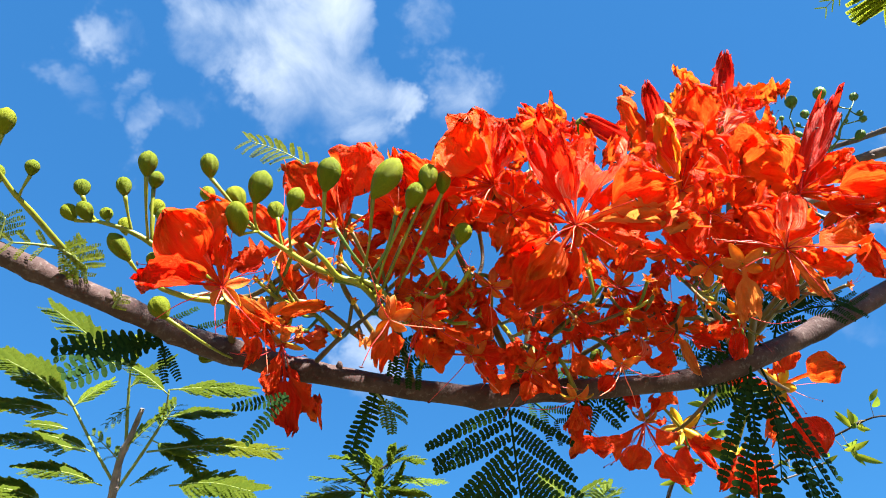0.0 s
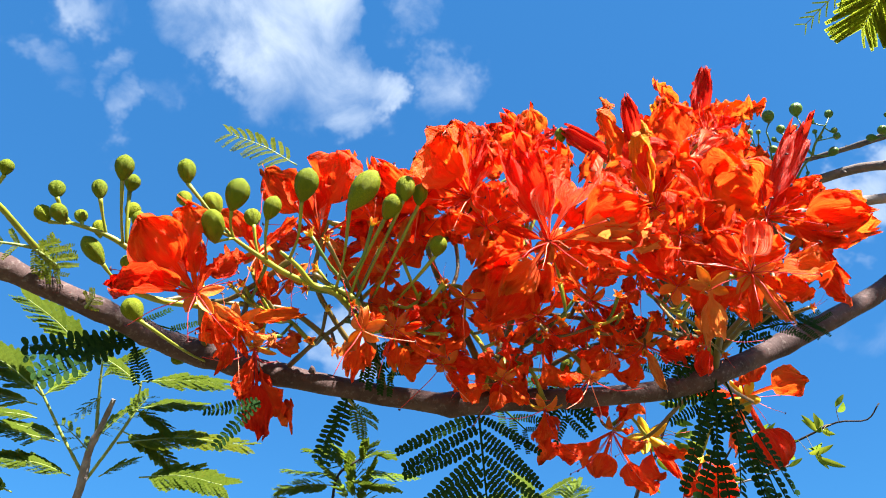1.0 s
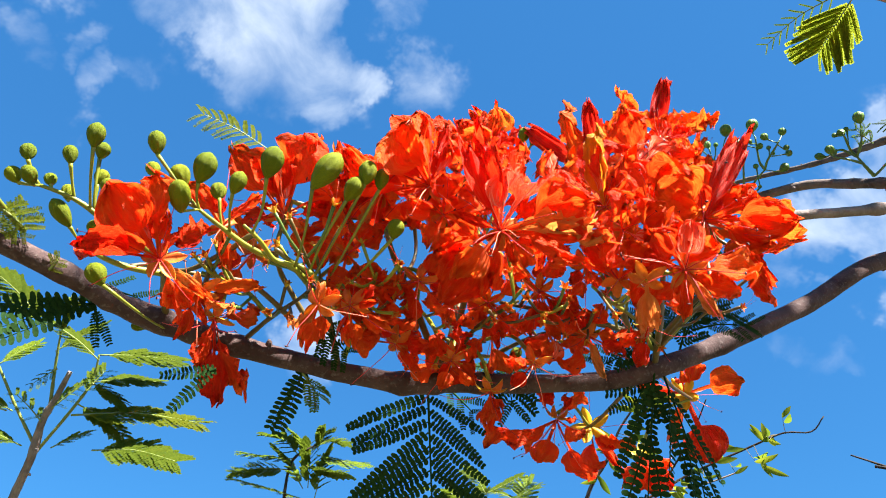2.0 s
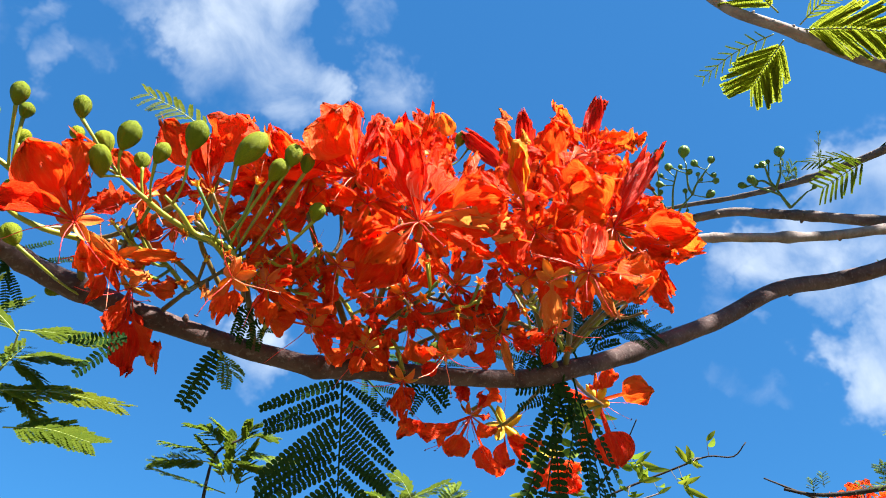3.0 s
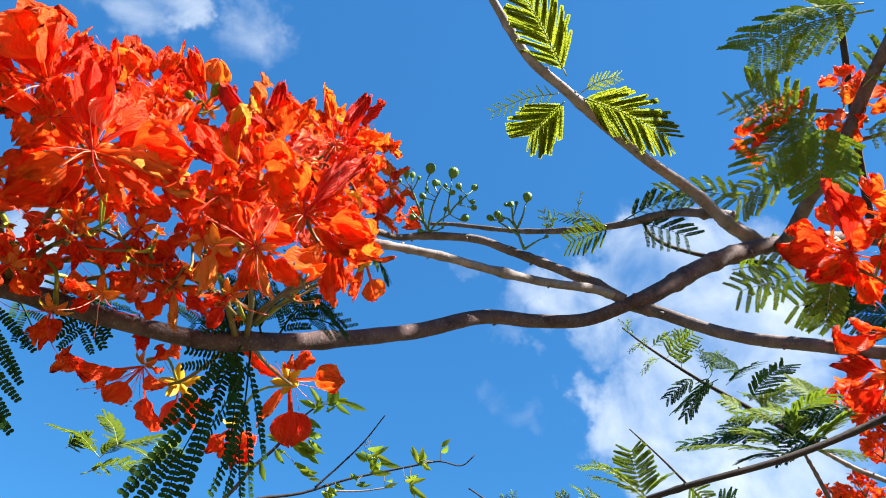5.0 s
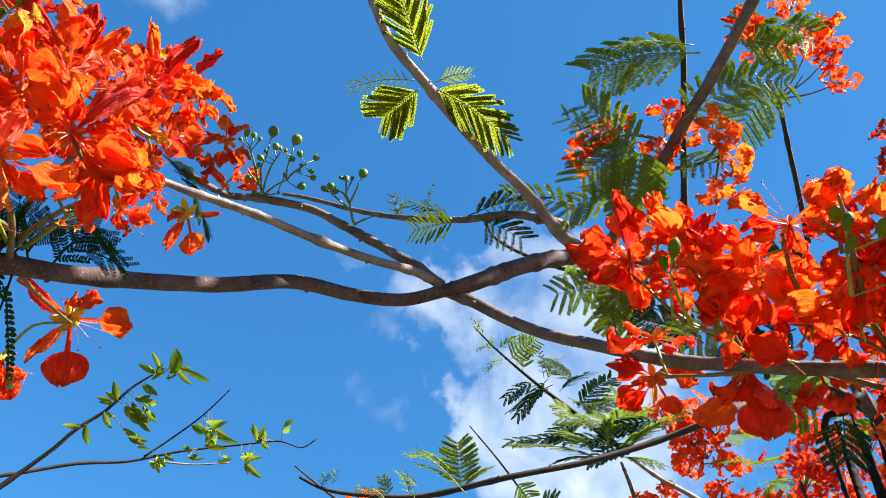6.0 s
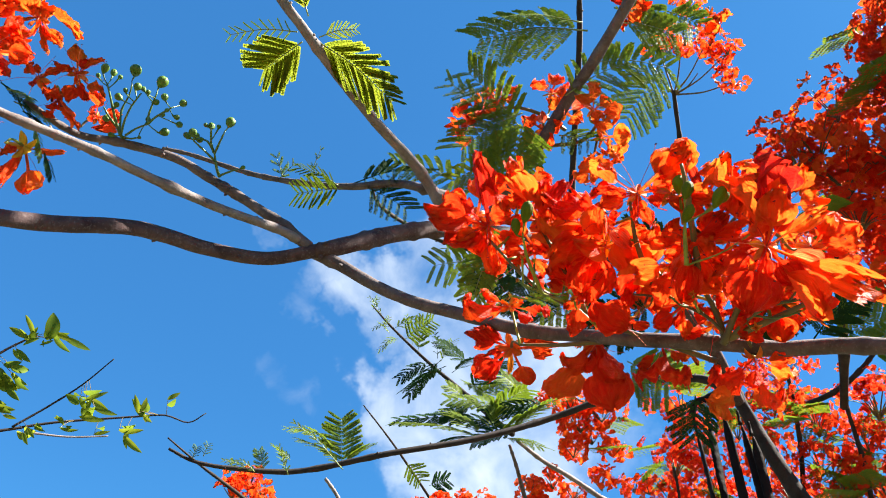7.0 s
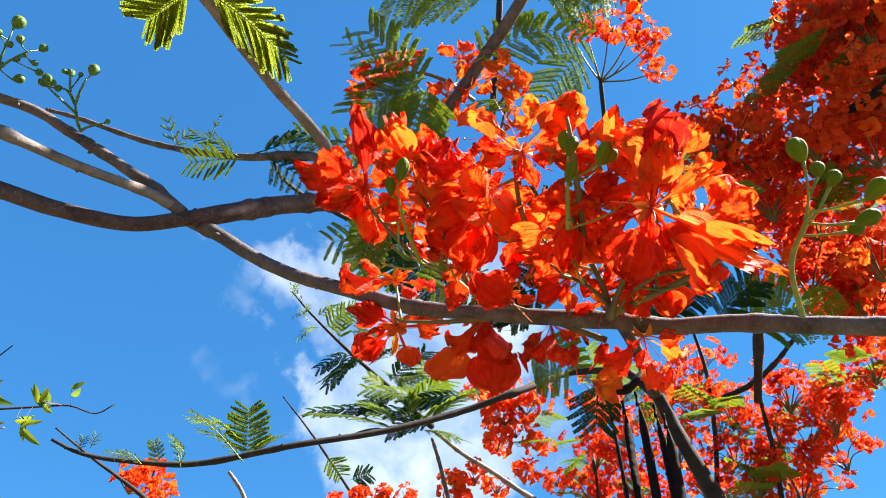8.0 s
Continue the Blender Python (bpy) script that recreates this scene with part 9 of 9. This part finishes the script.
def spray_leaves(seed, spread, n, mat):
    rnd = random.Random(seed)
    base = pinna_data(seed, pairs=11, droop=0.4, leaflet=0.2, wide=0.08)
    out = []
    for _ in range(n):
        turn = rnd.uniform(0, 6.28)
        start = Vector((math.cos(turn), math.sin(turn), rnd.uniform(-0.8, 0.1))) * spread * rnd.uniform(0.2, 0.6)
        way = Vector((math.cos(turn + rnd.uniform(-0.6, 0.6)), math.sin(turn), rnd.uniform(-0.6, 0.3))).normalized()
        side = way.cross(Vector((0, 0, 1))).normalized()
        for k in range(8):
            for s in (-1, 1):
                out.append(moved(base, along(start + way * (0.03 + 0.022 * k), side * s + way * 0.5, Vector((0, 0, 1)), 0.075)))
    return mesh_of("leaves", *join_data(out), (mat,))


HEADS = {
    # sunny heads take the brighter petal colour to look lit beside the shaded ones
    "sunny": [(cluster_data(103 + k, 30, 0.15, 0.046, 0.75, PETAL), stems_data(109 + k, 0.15, 0.75, 10), spray_leaves(121 + k, 0.2, 2, LEAF_MID)) for k in range(3)],
    "near": [(cluster_data(3 + k, 34, 0.16, 0.042, 0.75, PETAL_CROWN_SHADED), stems_data(9 + k, 0.15, 0.75, 12), spray_leaves(21 + k, 0.2, 2, LEAF_MID)) for k in range(3)],
    "small": [(cluster_data(83 + k, 9, 0.075, 0.050, 0.8, PETAL), stems_data(89 + k, 0.075, 0.8, 7), spray_leaves(91 + k, 0.1, 1, LEAF_MID)) for k in range(3)],
    "far": [(cluster_data(43 + k, 34, 0.18, 0.040, 0.8, PETAL_CROWN_SHADED), stems_data(49 + k, 0.17, 0.8, 10), spray_leaves(61 + k, 0.2, 3, LEAF_MID)) for k in range(3)],
}


def flower_head(at, kind, rnd, size, leafy, label, group):
    flowers, stems, leaves = rnd.choice(HEADS[kind])
    ob = new("flower_cluster")
    ob.empty_display_size = 0.05
    ob.matrix_basis = Matrix.Translation(Vector(at)) @ Euler((rnd.uniform(-0.4, 0.4), rnd.uniform(-0.4, 0.4), rnd.uniform(0, 6.28))).to_matrix().to_4x4() @ Matrix.Diagonal((size, size, size, 1))
    tagged(ob, label, "flowers", group)
    tagged(part("bloom", flowers, ob), kind="stuff")
    tagged(part("stalk_tangle", stems, ob), kind="stuff")
    if rnd.random() < leafy:
        tagged(part("foliage", leaves, ob), "green feathery leaves below the flowers", kind="stuff")
    return ob


crown = random.Random(5)
# the crown beside the second cluster: a sloping bank of red heads
for at in [(2.072, -0.195, 2.884), (2.11, -0.258, 2.918), (2.148, -0.293, 2.802), (2.17, -0.335, 3.068), (2.08, -0.474, 3.001), (2.054, -0.424, 2.746), (2.022, -0.57, 3.039), (1.954, -0.629, 2.95), (2.095, -0.525, 2.68), (2.319, -0.488, 2.728), (1.901, -0.59, 2.728), (1.953, -0.71, 2.928), (2.453, -0.22, 2.905), (2.508, -0.306, 2.831), (2.397, -0.505, 2.611)]:
    flower_head(at, "near", crown, crown.uniform(0.72, 0.95), 0.35, "dense head of red flowers darkened for shade in the flowering crown", "flower heads of the red crown")
for at in [(2.236, -0.604, 3.382), (2.105, -0.692, 3.341), (1.985, -0.745, 3.162), (2.757, -0.426, 2.808), (2.796, -0.494, 2.734), (2.972, -0.372, 2.847), (3.072, -0.499, 2.643)]:
    flower_head(at, "near", crown, crown.uniform(0.75, 0.95), 0.4, "dense head of red flowers in the flowering crown", "flower heads of the red crown")
for at in [(2.031, -0.546, 3.169), (2.036, -0.619, 3.083), (2.001, -0.687, 3.030), (2.121, -0.666, 2.992), (2.149, -0.599, 3.052), (2.153, -0.520, 3.133), (2.235, -0.633, 2.956), (2.280, -0.556, 3.072), (2.334, -0.576, 2.933), (2.284, -0.420, 3.159)]:
    flower_head(at, "sunny", crown, crown.uniform(0.55, 0.75), 0.25, "head of vermilion flowers coloured as sunlit in the flowering crown", "flower heads of the red crown")
bank = random.Random(14)
for k in range(16):
    f = bank.random()
    at = Vector((2.15, -0.22, 2.80)).lerp(Vector((2.05, -0.82, 3.30)), f) + Vector((bank.uniform(0.0, 0.35), bank.uniform(-0.16, 0.10), bank.uniform(-0.42, -0.02)))
    flower_head(at, "near", bank, bank.uniform(0.72, 0.95), 0.3, "dense head of red flowers, shade in their colour, deep in the crown", "flower heads of the red crown")
# lower, further crown behind the pods
for at in [(3.62, 0.772, 3.034), (3.706, 0.744, 2.877), (3.799, 0.881, 2.825), (3.878, 0.782, 2.712), (3.94, 0.964, 2.682), (3.706, 0.448, 3.039), (3.685, 0.366, 2.886), (3.821, 0.491, 2.77), (3.707, 0.403, 2.549), (3.726, 0.2, 2.857), (3.704, 0.229, 2.638), (3.666, 0.146, 2.482), (3.7, 0.065, 2.701), (3.564, -0.084, 2.79), (3.738, -0.068, 2.63), (3.78, 0.03, 2.493), (3.616, -0.194, 2.678), (3.679, -0.266, 2.787), (3.764, -0.155, 2.569)]:
    flower_head(at, "far", crown, crown.uniform(0.8, 1.1), 0.5, "head of red flowers in the crown behind the pods", "flower heads of the far crown")
for at in [(3.471, -0.408, 2.753), (3.955, 0.659, 2.597), (3.762, 0.298, 2.445), (3.793, 0.277, 3.154), (3.926, 0.594, 2.985), (4.018, 0.828, 2.592)]:
    flower_head(at, "far", crown, crown.uniform(0.7, 1.0), 0.6, "head of red flowers in the crown behind the pods", "flower heads of the far crown")
# a lone flowering bough below the low limb, and heads at the lower edge
for at in [(4.016, 1.595, 3.441), (4.054, 1.492, 3.467), (4.141, 1.426, 3.368), (4.094, 1.565, 3.329), (4.228, 1.381, 3.471), (4.156, 1.525, 3.249), (4.129, 1.634, 3.192), (4.324, 1.456, 3.219), (4.045, 1.69, 3.521), (4.122, 1.801, 3.011), (4.292, 1.74, 2.981), (4.355, 1.569, 3.036), (4.06, 1.927, 2.983), (4.439, 1.42, 2.995), (4.481, 1.326, 2.988), (4.124, 1.887, 2.89)]:
    flower_head(at, "small", crown, crown.uniform(1.0, 1.5), 0.3, "small head of orange-red flowers on a far bough", "flower heads of the far bough")
for at in [(2.268, 2.398, 2.508), (2.358, 2.341, 2.485), (2.349, 2.438, 2.582), (3.681, 2.33, 2.864), (3.767, 2.223, 2.852), (3.997, 2.214, 2.935), (3.598, 2.459, 2.814)]:
    flower_head(at, "small", crown, crown.uniform(0.8, 1.1), 0.1, "small head of red flowers low against the sky", "flower heads low against the sky")
for at in [(2.13, 0.079, 3.771), (2.163, 0.003, 3.755), (2.201, -0.08, 3.733), (2.261, -0.118, 3.688), (2.343, -0.103, 3.619), (1.986, -0.081, 3.703)]:
    flower_head(at, "small", crown, crown.uniform(0.6, 0.8), 0.0, "small head of orange-red flowers at a twig end", "flower heads at the twig end")
for tip in [(2.168, 0.139, 3.734), (2.145, 0.088, 3.759), (2.179, 0.012, 3.743), (2.219, -0.058, 3.718), (2.275, -0.095, 3.676), (2.352, -0.089, 3.611), (2.278, -0.001, 3.666)]:
    hub = Vector((2.297, 0.111, 3.637))
    twig([hub, hub.lerp(Vector(tip), 0.5) + Vector((0, 0, -0.02)), tip], (0.004, 0.003, 0.002), STALK_DARK, "thin stalk of the far flower head")
